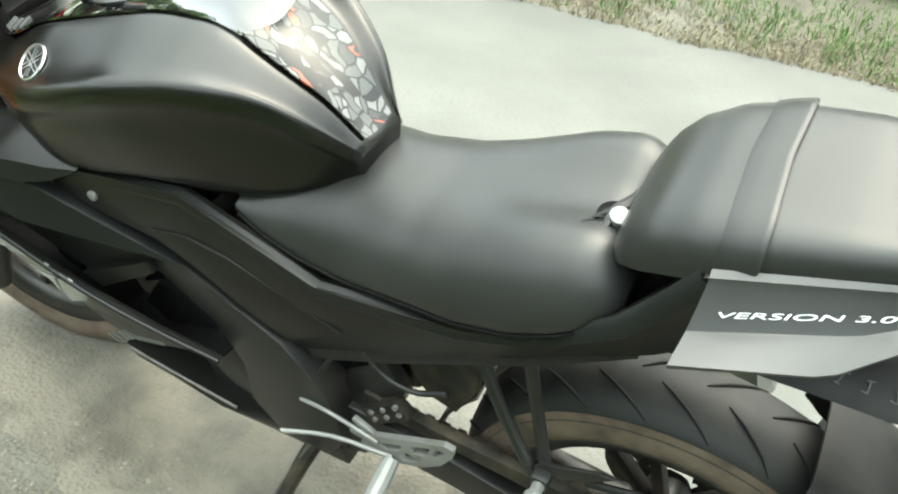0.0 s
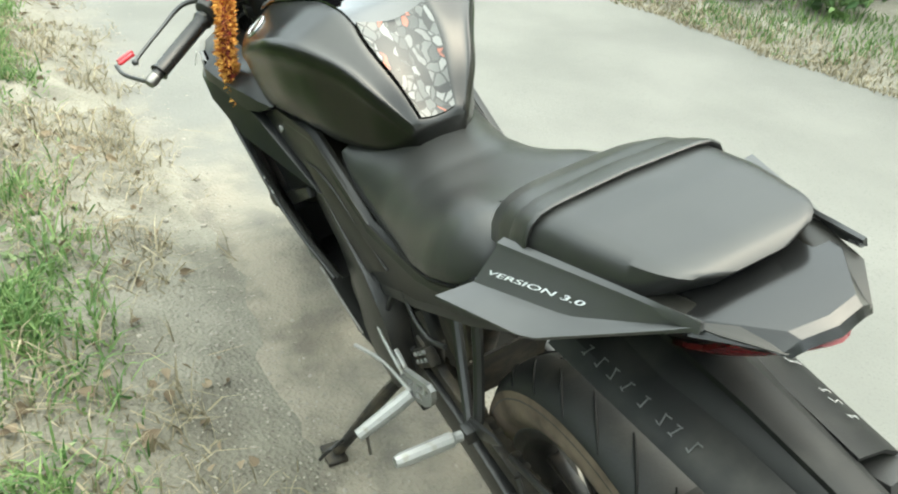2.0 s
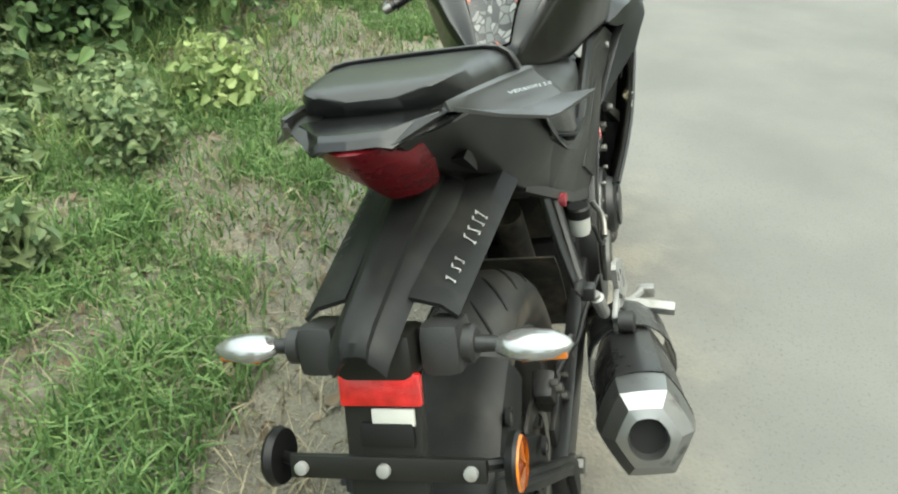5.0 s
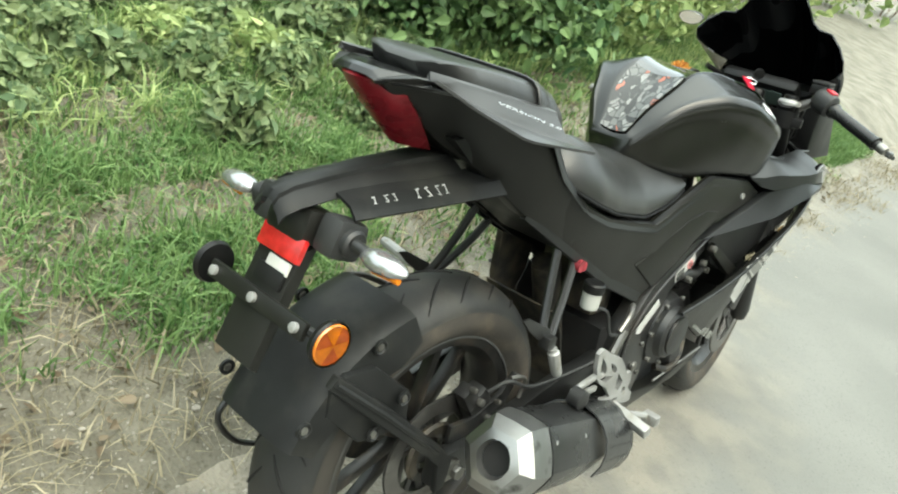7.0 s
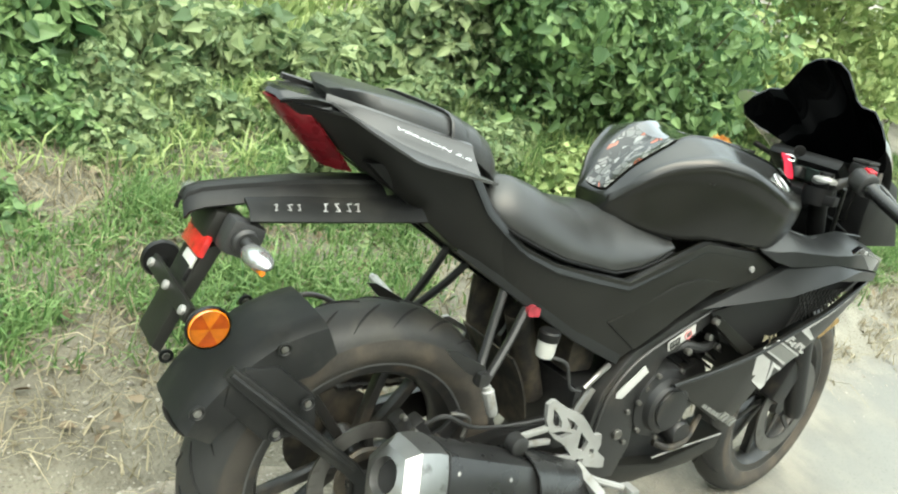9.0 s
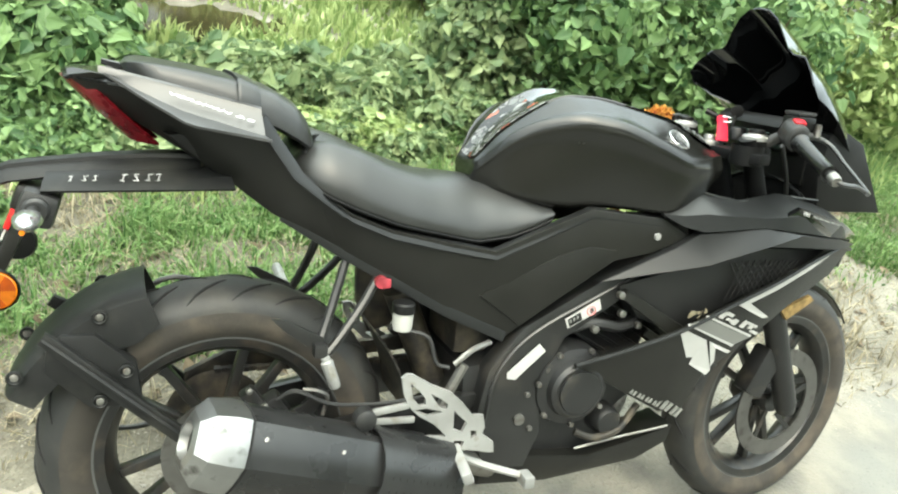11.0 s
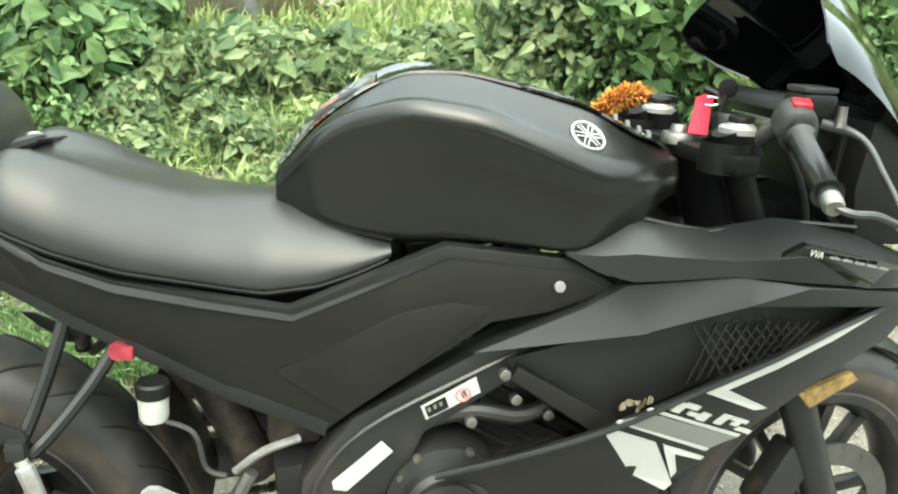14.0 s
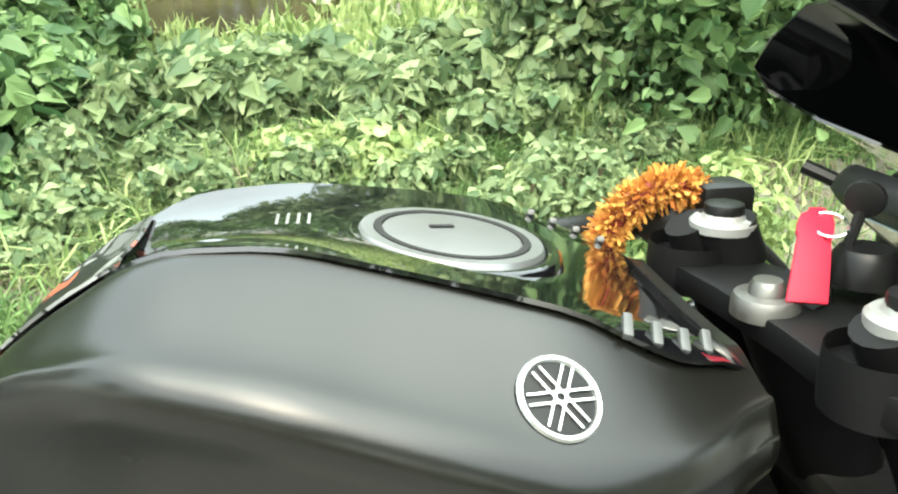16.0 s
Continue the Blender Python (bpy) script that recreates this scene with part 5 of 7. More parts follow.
    dk = P("brake_disc", ring, M_DISC, "steel brake disc", w)
    for k in range(5):
        a = 2 * math.pi * k / 5
        P("disc_arm", bar_z(base @ Vector((0.035 * math.cos(a), disc_side * 0.06, 0.035 * math.sin(a))), base @ Vector((disc_r * 0.75 * math.cos(a + 0.35), disc_side * 0.064, disc_r * 0.75 * math.sin(a + 0.35))), 0.012, 0.005), M_RIM, "", dk)
    return w


rear_wheel = wheel("rear_wheel", 0.0, 0.314, 0.138, 0.222, 0.314, "black cast rear wheel with dusty tyre")
STEER = 6.0
front_wheel = wheel("front_wheel", 1.325, 0.296, 0.102, 0.220, 0.296, "black cast front wheel with dusty tyre", disc_r=0.141, turn=STEER)

# swing arm, chain, rear brake
for s in (1, -1):
    o = [(-0.045, 0.345), (0.06, 0.352), (0.30, 0.400), (0.50, 0.420), (0.52, 0.345), (0.30, 0.325), (0.05, 0.285), (-0.045, 0.290)]
    arm = P("swing_arm", plate(o, 0.118, 0.090, 0.006, s), M_FRAME, "black box-section swing arm")
    P("chain_adjuster", box(0.055, 0.012, 0.035, Matrix.Translation((-0.02, s * 0.122, 0.316)), 0.003), M_STEEL, "", arm)
    P("axle_nut", disc(0.014, 0.018, facing((0.0, s * 0.13, 0.314), (0, s, 0)), 6, 0.002), M_STEEL, "", arm)
P("caliper", join(box(0.055, 0.04, 0.075, Matrix.Translation((0.085, -0.078, 0.392)) @ pose(0, 0, 0, 0, -35, 0), 0.01), box(0.03, 0.03, 0.05, Matrix.Translation((0.045, -0.085, 0.425)) @ pose(0, 0, 0, 0, -35, 0), 0.006)), M_ENGINE, "rear brake caliper")
P("brake_hose", tube([(0.085, -0.10, 0.43), (0.115, -0.118, 0.452), (0.18, -0.124, 0.424), (0.28, -0.130, 0.420), (0.36, -0.150, 0.440)], 0.0042, 8, 5), M_RUBBER, "black brake hose")
P("sprocket", lathe([(0.03, 0.075), (0.092, 0.075), (0.100, 0.078), (0.092, 0.082), (0.03, 0.082)], 40, Matrix.Translation((0, 0, 0.314))), M_GRIME, "grimy rear sprocket")
runs = {}
for k in range(74):
    t = k / 74 * 2
    if t < 1:
        a, b = Vector((0.0, 0.08, 0.414)), Vector((0.50, 0.08, 0.412))
        p, ang = a.lerp(b, t), 0
    else:
        a, b = Vector((0.50, 0.08, 0.335)), Vector((0.0, 0.08, 0.214))
        p, ang = a.lerp(b, t - 1), -13.6
    q = box(0.0125, 0.012 if k % 2 else 0.018, 0.009, Matrix.Translation(p) @ pose(0, 0, 0, 0, ang, 0))
    runs[t < 1] = q if (t < 1) not in runs else join(runs[t < 1], q)
for bm in runs.values():
    P("drive_chain", bm, M_GRIME, "greasy dirty drive chain", smooth=0)
guard_o = [(-0.06, 0.405), (0.02, 0.445), (0.32, 0.452), (0.44, 0.470), (0.44, 0.430), (0.02, 0.405), (-0.06, 0.345)]
P("chain_guard", plate(guard_o, 0.112, 0.095, 0.003), M_GRIME, "dust-covered chain guard")
P("saree_guard_rod", tube([(0.095, 0.120, 0.515), (0.00, 0.128, 0.563), (-0.05, 0.130, 0.586), (-0.09, 0.130, 0.588), (-0.13, 0.131, 0.566), (-0.22, 0.134, 0.480), (-0.295, 0.135, 0.405), (-0.308, 0.135, 0.375), (-0.285, 0.135, 0.333), (-0.245, 0.135, 0.303), (-0.16, 0.135, 0.275), (-0.06, 0.132, 0.310), (0.03, 0.126, 0.400), (0.085, 0.120, 0.480)], 0.0055, 8, 5), M_FRAME, "bent black guard rod beside the wheel")
for s in (1, -1):
    P("heel_plate", plate([(0.058, 0.604), (0.080, 0.602), (0.150, 0.566), (0.158, 0.548), (0.120, 0.552), (0.082, 0.580)], 0.152, 0.147, 0.0015, s), M_FRAME, "black heel plate beside the passenger footrest")

# small fittings round the rear hub and behind the left footrest
for bx, bz, r in ((0.062, 0.418, 0.008), (0.098, 0.372, 0.008), (0.034, 0.452, 0.006), (0.115, 0.402, 0.005)):
    P("caliper_bolt", disc(r, 0.014, facing((bx, -0.104, bz), (0, -1, 0.2)), 8, 0.002), M_STEEL, "")
P("caliper_bracket", plate([(0.000, 0.352), (0.040, 0.340), (0.150, 0.392), (0.180, 0.436), (0.160, 0.446), (0.128, 0.412), (0.060, 0.384), (0.000, 0.386)], 0.100, 0.090, 0.002, -1), M_ENGINE, "black caliper bracket")
P("hose_clip", tube([(0.128, -0.112, 0.452), (0.150, -0.116, 0.450), (0.172, -0.116, 0.436), (0.166, -0.114, 0.400)], 0.0042, 8, 4), M_STEEL, "bright bent hose clip")
P("hub_flange", lathe([(0.040, -0.072), (0.056, -0.072), (0.060, -0.066), (0.056, -0.058), (0.040, -0.058)], 30, Matrix.Translation((0, 0, 0.314))), M_GRIME, "grimy hub flange")
P("adjuster_block", box(0.085, 0.022, 0.036, Matrix.Translation((0.400, 0.112, 0.452)) @ pose(0, 0, 0, 0, 42, 0), 0.004), M_GRIME, "dusty block with bright rivets")
for k in range(6):
    P("rivet", disc(0.0045, 0.006, facing((0.372 + 0.022 * (k % 3) + 0.006 * (k // 3), 0.124, 0.474 - 0.021 * (k % 3) + 0.014 * (k // 3)), (0, 1, 0.2)), 8, 0.001), M_ALLOY, "")
P("sprocket_cover", plate([(0.400, 0.560), (0.470, 0.500), (0.480, 0.430), (0.440, 0.392), (0.395, 0.420), (0.372, 0.500)], 0.106, 0.080, 0.008), M_ENGINE, "dusty black sprocket cover")
for hp in (((0.440, 0.118, 0.620), (0.400, 0.122, 0.560), (0.350, 0.118, 0.540), (0.300, 0.112, 0.560)), ((0.470, 0.120, 0.560), (0.500, 0.132, 0.500), (0.520, 0.130, 0.430), (0.500, 0.120, 0.350))):
    P("engine_cable", tube(list(hp), 0.0045, 8, 5), M_RUBBER, "black cable")

# rear mud hugger
SECTION = ((0.0, 0.0), (0.045, 0.001), (0.072, 0.004), (0.085, 0.012), (0.089, 0.030))
hr = []
for a in np.linspace(radians(113), radians(157), 14):
    R0 = interp(a, [radians(113), radians(126), radians(145), radians(157)], [0.350, 0.364, 0.376, 0.380])
    deep = interp(a, [radians(113), radians(122), radians(140), radians(157)], [0.060, 0.085, 0.070, 0.050])
    half = [(y, R0 - d) for y, d in SECTION] + [(0.092, R0 - 0.032 - 0.5 * (deep - 0.032)), (0.093, R0 - deep)]
    ring = [(-y, r) for y, r in half[:0:-1]] + half
    hr.append([(r * math.cos(a), y, 0.314 + r * math.sin(a)) for y, r in ring])
hug = P("mud_hugger", sheet(hr, -0.004), M_HUGGER, "black plastic rear mud hugger with dust", smooth=32)
for s in (1, -1):
    boss = [(-0.262, 0.566), (-0.212, 0.569), (-0.150, 0.519), (-0.141, 0.462), (-0.181, 0.444), (-0.222, 0.440), (-0.289, 0.504), (-0.284, 0.544)]
    P("hugger_skirt", plate(boss, [0.094, 0.100, 0.118, 0.116, 0.108, 0.098, 0.092, 0.092], 0.080, 0.005, s), M_HUGGER, "", hug, 25)
    P("hugger_arm", plate([(-0.296, 0.556), (-0.284, 0.574), (-0.262, 0.560), (-0.196, 0.508), (-0.056, 0.388), (-0.028, 0.352), (-0.034, 0.300), (-0.052, 0.292), (-0.058, 0.350), (-0.078, 0.370), (-0.208, 0.480)], [0.098, 0.100, 0.106, 0.124, 0.132, 0.136, 0.136, 0.134, 0.132, 0.130, 0.120], [0.085, 0.085, 0.09, 0.108, 0.118, 0.122, 0.122, 0.12, 0.118, 0.116, 0.104], 0.004, s), M_HUGGER, "", hug, 25)
    P("hugger_rib", tube([(-0.288, s * 0.102, 0.564), (-0.200, s * 0.124, 0.496), (-0.066, s * 0.131, 0.380)], 0.0045, 6), M_HUGGER, "", hug)
    for bx, by, bz in ((-0.329, 0.093, 0.500), (-0.165, 0.119, 0.512), (-0.205, 0.091, 0.596), (-0.205, 0.107, 0.456)):
        P("hugger_washer", lathe([(0.007, 0.0), (0.0125, -0.001), (0.0125, 0.004), (0.010, 0.005), (0.007, 0.002)], 18, Matrix.Translation((bx, s * by, bz)) @ (pose(0, 0, 0, 0, 0, 0) if s > 0 else pose(0, 0, 0, 0, 0, 180))), M_HUGGER, "", hug)
        P("hugger_bolt", disc(0.0065, 0.006, facing((bx, s * (by + 0.001), bz), (0, s, 0.1)), 10, 0.0015), M_STEEL, "", hug)

# long rear fender and plate carrier
fr = []
for x, z, w in ((-0.05, 0.852, 0.055), (-0.12, 0.850, 0.050), (-0.20, 0.843, 0.042), (-0.285, 0.832, 0.038), (-0.335, 0.824, 0.036), (-0.356, 0.815, 0.032), (-0.362, 0.803, 0.028)):
    fr.append([(x, u * w, z - 0.020 * abs(u) ** 2.5 + (0.006 if abs(u) < 0.45 else 0.0)) for u in (-1, -0.88, -0.72, -0.56, -0.47, -0.44, -0.2, 0, 0.2, 0.44, 0.47, 0.56, 0.72, 0.88, 1)])
fender = P("rear_fender", sheet(fr, -0.006), M_HUGGER, "long black rear fender", smooth=40)
for s in (1, -1):
    wf = []
    for t in np.linspace(0, 1, 9):
        x0, x1 = -0.01 - 0.27 * t, 0.0 - 0.285 * t
        wf.append([(x0, s * (0.047 - 0.012 * t), 0.841 - 0.020 * t), (0.5 * (x0 + x1), s * (0.088 - 0.020 * t), 0.831 - 0.018 * t), (x1, s * (0.105 - 0.020 * t), 0.814 - 0.014 * t)])
    fw = P("fender_wing", sheet(wf, -0.005 * s), M_HUGGER, "black side flap of the fender", fender, 30)
    # marker scrawl, kept as plain strokes
    marks = (0.400, 0.455, 0.520, 0.590, 0.735, 0.790, 0.860) if s < 0 else (0.15, 0.22, 0.29, 0.36, 0.45, 0.54, 0.60, 0.68)
    for k, t in enumerate(marks):
        c = Vector((-0.005 - 0.277 * t, s * (0.086 - 0.020 * t), 0.8290 - 0.016 * t))
        nr = Vector((0.02, s * 0.55, 0.83))
        at = facing(c + nr.normalized() * 0.003, nr, (0, 0, 1))
        q = (1.0 if k < 4 else 0.72) if s < 0 else 0.85
        P("marker_stroke", join(box(0.0018 * q, 0.016 * q, 0.0005, at @ pose(0, 0, 0, 0, 0, 16 * (k % 3 - 1))), box(0.008 * q, 0.0018 * q, 0.0005, at @ pose(0.003 * (k % 2), 0.007 * q, 0, 0, 0, 10)), box(0.007 * q, 0.0016 * q, 0.0005, at @ pose(-0.002, -0.007 * q, 0, 0, 0, -14 * (k % 2)))), M_SCRAWL if s < 0 else M_FAINT, "pale hand-painted stroke", fender)
carrier = P("plate_carrier", join(box(0.06, 0.085, 0.050, Matrix.Translation((-0.300, 0, 0.770)) @ pose(0, 0, 0, 0, 18, 0), 0.012), plate([(-0.300, 0.750), (-0.330, 0.742), (-0.392, 0.588), (-0.378, 0.576), (-0.350, 0.640)], 0.042, -0.042, 0.005)), M_PANEL, "black number plate carrier without plate", smooth=30)
tilt = Vector((-0.93, 0, 0.37))
P("rear_reflector", box(0.088, 0.034, 0.010, facing((-0.332, -0.003, 0.745), tilt), 0.003), M_RED_BRIGHT, "bright red rectangular reflector", carrier)
P("paper_tag", box(0.046, 0.018, 0.004, facing((-0.343, -0.014, 0.718), tilt), 0.001), M_CUP, "torn pale paper tag", carrier)
P("carrier_slot", box(0.058, 0.026, 0.010, facing((-0.348, -0.006, 0.700), tilt), 0.003), M_INK, "", carrier)
P("plate_bar", box(0.215, 0.026, 0.010, facing((-0.362, 0, 0.667), tilt), 0.004), M_PANEL, "", carrier)
for y in (-0.092, 0.0, 0.092):
    P("plate_bolt", disc(0.0075, 0.010, facing((-0.368, y, 0.669), tilt), 12, 0.002), M_ALLOY, "", carrier)
for s in (1, -1):
    ind = P("indicator", lathe([(0.0, 0.0), (0.008, 0.004), (0.014, 0.02), (0.016, 0.04), (0.013, 0.065), (0.006, 0.082), (0.0, 0.086)], 16, Matrix.Translation((-0.296, s * 0.118, 0.772)) @ (pose(0, 0, 0, 0, 0, 0) if s > 0 else pose(0, 0, 0, 0, 0, 180)) @ Matrix.Diagonal((1.3, 0.92, 0.9, 1))), M_CLEAR, "clear silvered indicator lamp", smooth=50)
    P("indicator_stalk", join(tube([(-0.292, s * 0.060, 0.772), (-0.294, s * 0.125, 0.772)], [0.012, 0.008], 12), box(0.056, 0.044, 0.056, Matrix.Translation((-0.290, s * 0.067, 0.770)) @ pose(0, 0, 0, 0, 18, 0), 0.013), lathe([(0.0, -0.006), (0.016, -0.006), (0.020, -0.002), (0.020, 0.010), (0.014, 0.014), (0.0, 0.014)], 20, Matrix.Translation((-0.291, s * 0.094, 0.771)))), M_RUBBER, "", ind)
    P("amber_edge", tube([(-0.300, s * 0.145, 0.758), (-0.300, s * 0.190, 0.762)], 0.004, 8), M_ORANGE, "", ind)
    rc = Matrix.Translation((-0.343, s * 0.134, 0.660)) @ (pose(0, 0, 0, 0, 0, 0) if s > 0 else pose(0, 0, 0, 0, 0, 180))
    rf2 = P("side_reflector", lathe([(0.027, 0.0055), (0.029, 0.003), (0.029, -0.003), (0.0, -0.003)], 28, rc), M_ORANGE, "round orange side reflector", smooth=25)
    # alternate facets get a darker orange for the light they catch unevenly
    for k in range(6):
        fan = bmesh.new()
        h0, h1 = (0.0075, 0.0045) if k % 2 else (0.0055, 0.0045)
        vs = [fan.verts.new(rc @ Vector((0, h0, 0)))] + [fan.verts.new(rc @ Vector((0.0275 * math.cos(q), h1, 0.0275 * math.sin(q)))) for q in np.linspace(k * math.pi / 3, (k + 1) * math.pi / 3, 6)]
        fan.faces.new(vs)
        bmesh.ops.solidify(fan, geom=fan.faces[:], thickness=0.0012)
        P("reflector_facet", fan, M_ORANGE if k % 2 else M_ORANGE_SHADED, "", rf2, 0)
    P("reflector_cup", lathe([(0.031, 0.004), (0.033, 0.0), (0.030, -0.008), (0.0, -0.010)], 28, Matrix.Translation((-0.343, s * 0.134, 0.660)) @ (pose(0, 0, 0, 0, 0, 0) if s > 0 else pose(0, 0, 0, 0, 0, 180))), M_INK, "", rf2)
    P("reflector_arm", tube([(-0.343, s * 0.127, 0.660), (-0.355, s * 0.105, 0.667)], 0.007, 8), M_INK, "", rf2)

# under-tail filler and inner body
P("under_tail", plate([(-0.11, 0.895), (0.03, 0.90), (0.13, 0.83), (0.45, 0.72), (0.62, 0.76), (0.62, 0.66), (0.45, 0.60), (0.24, 0.67), (0.06, 0.78), (-0.04, 0.840)], 0.070, -0.070, 0.01), M_INK, "black under-tail tray")
P("inner_fender", sheet([[((0.352) * math.cos(a), u * 0.088, 0.314 + 0.352 * math.sin(a)) for u in np.linspace(-1, 1, 5)] for a in np.linspace(radians(8), radians(40), 10)], -0.004), M_GRIME, "mud-splashed inner fender")
P("battery_box", box(0.075, 0.15, 0.20, Matrix.Translation((0.468, 0, 0.585)), 0.012), M_GRIME, "")
P("shock_absorber", tube([(0.33, 0, 0.60), (0.42, 0, 0.40)], 0.03, 12), M_GRIME, "grimy rear shock absorber")

P("inner_guard", plate([(0.262, 0.648), (0.385, 0.600), (0.372, 0.540), (0.345, 0.495), (0.300, 0.48), (0.268, 0.55)], 0.088, 0.070, 0.006), M_GRIME, "dusty black inner guard beside the battery")

# exhaust
ex_a, ex_b = Vector((-0.020, -0.238, 0.426)), Vector((0.282, -0.200, 0.318))
ax = (ex_b - ex_a).normalized()
em = facing(ex_a, ax, (0, 0, 1))


def hexring(r, h, m, d, seg=24, k=0.5, tilt=0.0):
    out = []
    for a in np.linspace(0, 2 * math.pi, seg, endpoint=False):
        f = 1.0 / max(abs(math.cos((a % (math.pi / 3)) - math.pi / 6)), 0.5)
        q = r * (1 + k * (f * 0.93 - 1))
        out.append(m @ Vector((q * math.cos(a) * 0.92, q * math.sin(a) * h, d + tilt * q * math.sin(a))))
    return out


Lm = (ex_b - ex_a).length
P("muffler", rings([hexring(0.068, 1, em, 0.0), hexring(0.071, 1, em, 0.01), hexring(0.071, 1, em, Lm * 0.72), hexring(0.064, 1, em, Lm), hexring(0.040, 1, em, Lm + 0.05), hexring(0.026, 1, em, Lm + 0.09)]), M_CAN, "dark grey six-sided muffler", smooth=28)
mcap = P("muffler_cap", rings([hexring(0.0722, 1, em, 0.012, k=0.6), hexring(0.0722, 1, em, -0.012, k=0.7), hexring(0.066, 1, em, -0.045, k=0.85), hexring(0.046, 1, em, -0.063, k=0.9), hexring(0.031, 1, em, -0.067, k=0.2), hexring(0.027, 1, em, -0.050, k=0)], cap=False), M_CAP, "satin silver six-sided muffler end cap", smooth=25)
P("tailpipe_bore", disc(0.028, 0.012, em @ Matrix.Translation((0, 0, -0.046)), 24), M_HOLE, "", mcap)
for d in (0.06, 0.20):
    P("muffler_rivet", disc(0.0045, 0.005, facing(em @ Vector((0.0, 0.0, d)) + Vector((0, -0.048, 0.047)), (0, -0.7, 0.7)), 10, 0.002), M_STEEL, "")
guard = P("muffler_guard", sheet([[em @ Vector((0.0745 * math.cos(a), 0.0745 * math.sin(a), d + 0.03 * math.sin(0.5 * a))) for a in np.linspace(radians(-60), radians(210), 15)] for d in np.linspace(Lm * 0.70, Lm + 0.075, 5)], 0.003), M_CAN, "dark woven-pattern heat guard", smooth=40)
for k in range(10):
    d = Lm * (0.76 + 0.045 * k)
    P("guard_rib", tube([em @ Vector((0.0758 * math.cos(a), 0.0758 * math.sin(a), d + 0.03 * math.sin(0.5 * a))) for a in np.linspace(radians(-40), radians(200), 14)], 0.0013, 5), M_INK, "", guard)
P("cap_seam", rings([hexring(0.0735, 1, em, 0.012, k=0.6), hexring(0.0735, 1, em, 0.016, k=0.6), hexring(0.070, 1, em, 0.016, k=0.6)], cap=False), M_HOLE, "", mcap)
P("exhaust_pipe", tube([(0.36, -0.19, 0.345), (0.46, -0.14, 0.28), (0.60, -0.06, 0.20), (0.78, -0.03, 0.20), (0.90, 0.0, 0.30), (0.90, 0.0, 0.42)], [0.026, 0.022, 0.018, 0.017, 0.016, 0.016], 14, 5), M_STEEL, "steel exhaust header pipe")

# brake fluid reservoir
res = P("fluid_reservoir", lathe([(0.0, -0.024), (0.016, -0.024), (0.018, -0.018), (0.019, 0.012), (0.0, 0.012)], 20, Matrix.Translation((0.297, -0.135, 0.592)) @ pose(0, 0, 0, 90, 0, 0)), M_CUP, "white translucent brake fluid cup")
P("reservoir_cap", lathe([(0.0, 0.010), (0.021, 0.010), (0.021, 0.026), (0.018, 0.029), (0.0, 0.029)], 18, Matrix.Translation((0.297, -0.135, 0.592)) @ pose(0, 0, 0, 90, 0, 0)), M_INK, "black screw cap", res)
P("reservoir_hose", tube([(0.30, -0.135, 0.568), (0.345, -0.15, 0.555), (0.36, -0.16, 0.51), (0.385, -0.165, 0.50)], 0.0038, 8, 5), M_RUBBER, "", res)
P("tube_clamp", join(lathe([(0.0, -0.010), (0.0115, -0.010), (0.0125, 0.0), (0.0115, 0.010), (0.0, 0.010)], 16, Matrix.Translation((0.256, -0.112, 0.654))), box(0.016, 0.016, 0.018, Matrix.Translation((0.266, -0.115, 0.651)), 0.004)), M_BLUSH, "faded red clamp")

# ---- engine ----
P("engine_block", join(plate([(0.44, 0.47), (0.62, 0.49), (0.70, 0.46), (0.84, 0.50), (0.90, 0.42), (0.80, 0.34), (0.78, 0.25), (0.60, 0.20), (0.46, 0.26)], 0.105, -0.105, 0.015), box(0.16, 0.16, 0.20, Matrix.Translation((0.79, 0, 0.50)) @ pose(0, 0, 0, 0, 30, 0), 0.02)), M_ENGINE, "black engine block with dust")
for k in range(7):
    P("cooling_fin", box(0.20, 0.19, 0.006, Matrix.Translation((0.75 + 0.012 * k, 0, 0.44 + 0.020 * k)) @ pose(0, 0, 0, 0, 30, 0), 0.002), M_ENGINE, "")
clutch = P("clutch_cover", lathe([(0.0, -0.050), (0.052, -0.050), (0.060, -0.044), (0.064, -0.030), (0.082, -0.024), (0.088, 0.0), (0.088, 0.05)], 40, Matrix.Translation((0.672, -0.122, 0.430))), M_ENGINE, "round black clutch cover", smooth=30)
P("clutch_cap", disc(0.046, 0.008, facing((0.672, -0.174, 0.430), (0, -1, 0)), 32, 0.003), M_ENGINE, "", clutch)
for k in range(7):
    a = 2 * math.pi * k / 7 + 0.3
    P("cover_bolt", disc(0.006, 0.010, facing((0.672 + 0.083 * math.cos(a), -0.150, 0.430 + 0.083 * math.sin(a)), (0, -1, 0)), 8, 0.0015), M_STEEL, "", clutch)
P("oil_filter_cover", lathe([(0.0, -0.030), (0.026, -0.030), (0.032, -0.022), (0.034, 0.0), (0.034, 0.04)], 24, Matrix.Translation((0.775, -0.118, 0.338))), M_ENGINE, "black oil filter cover")
P("generator_cover", lathe([(0.0, 0.050), (0.060, 0.048), (0.078, 0.036), (0.084, 0.0), (0.084, -0.05)], 36, Matrix.Translation((0.665, 0.085, 0.400))), M_ENGINE, "black generator cover")
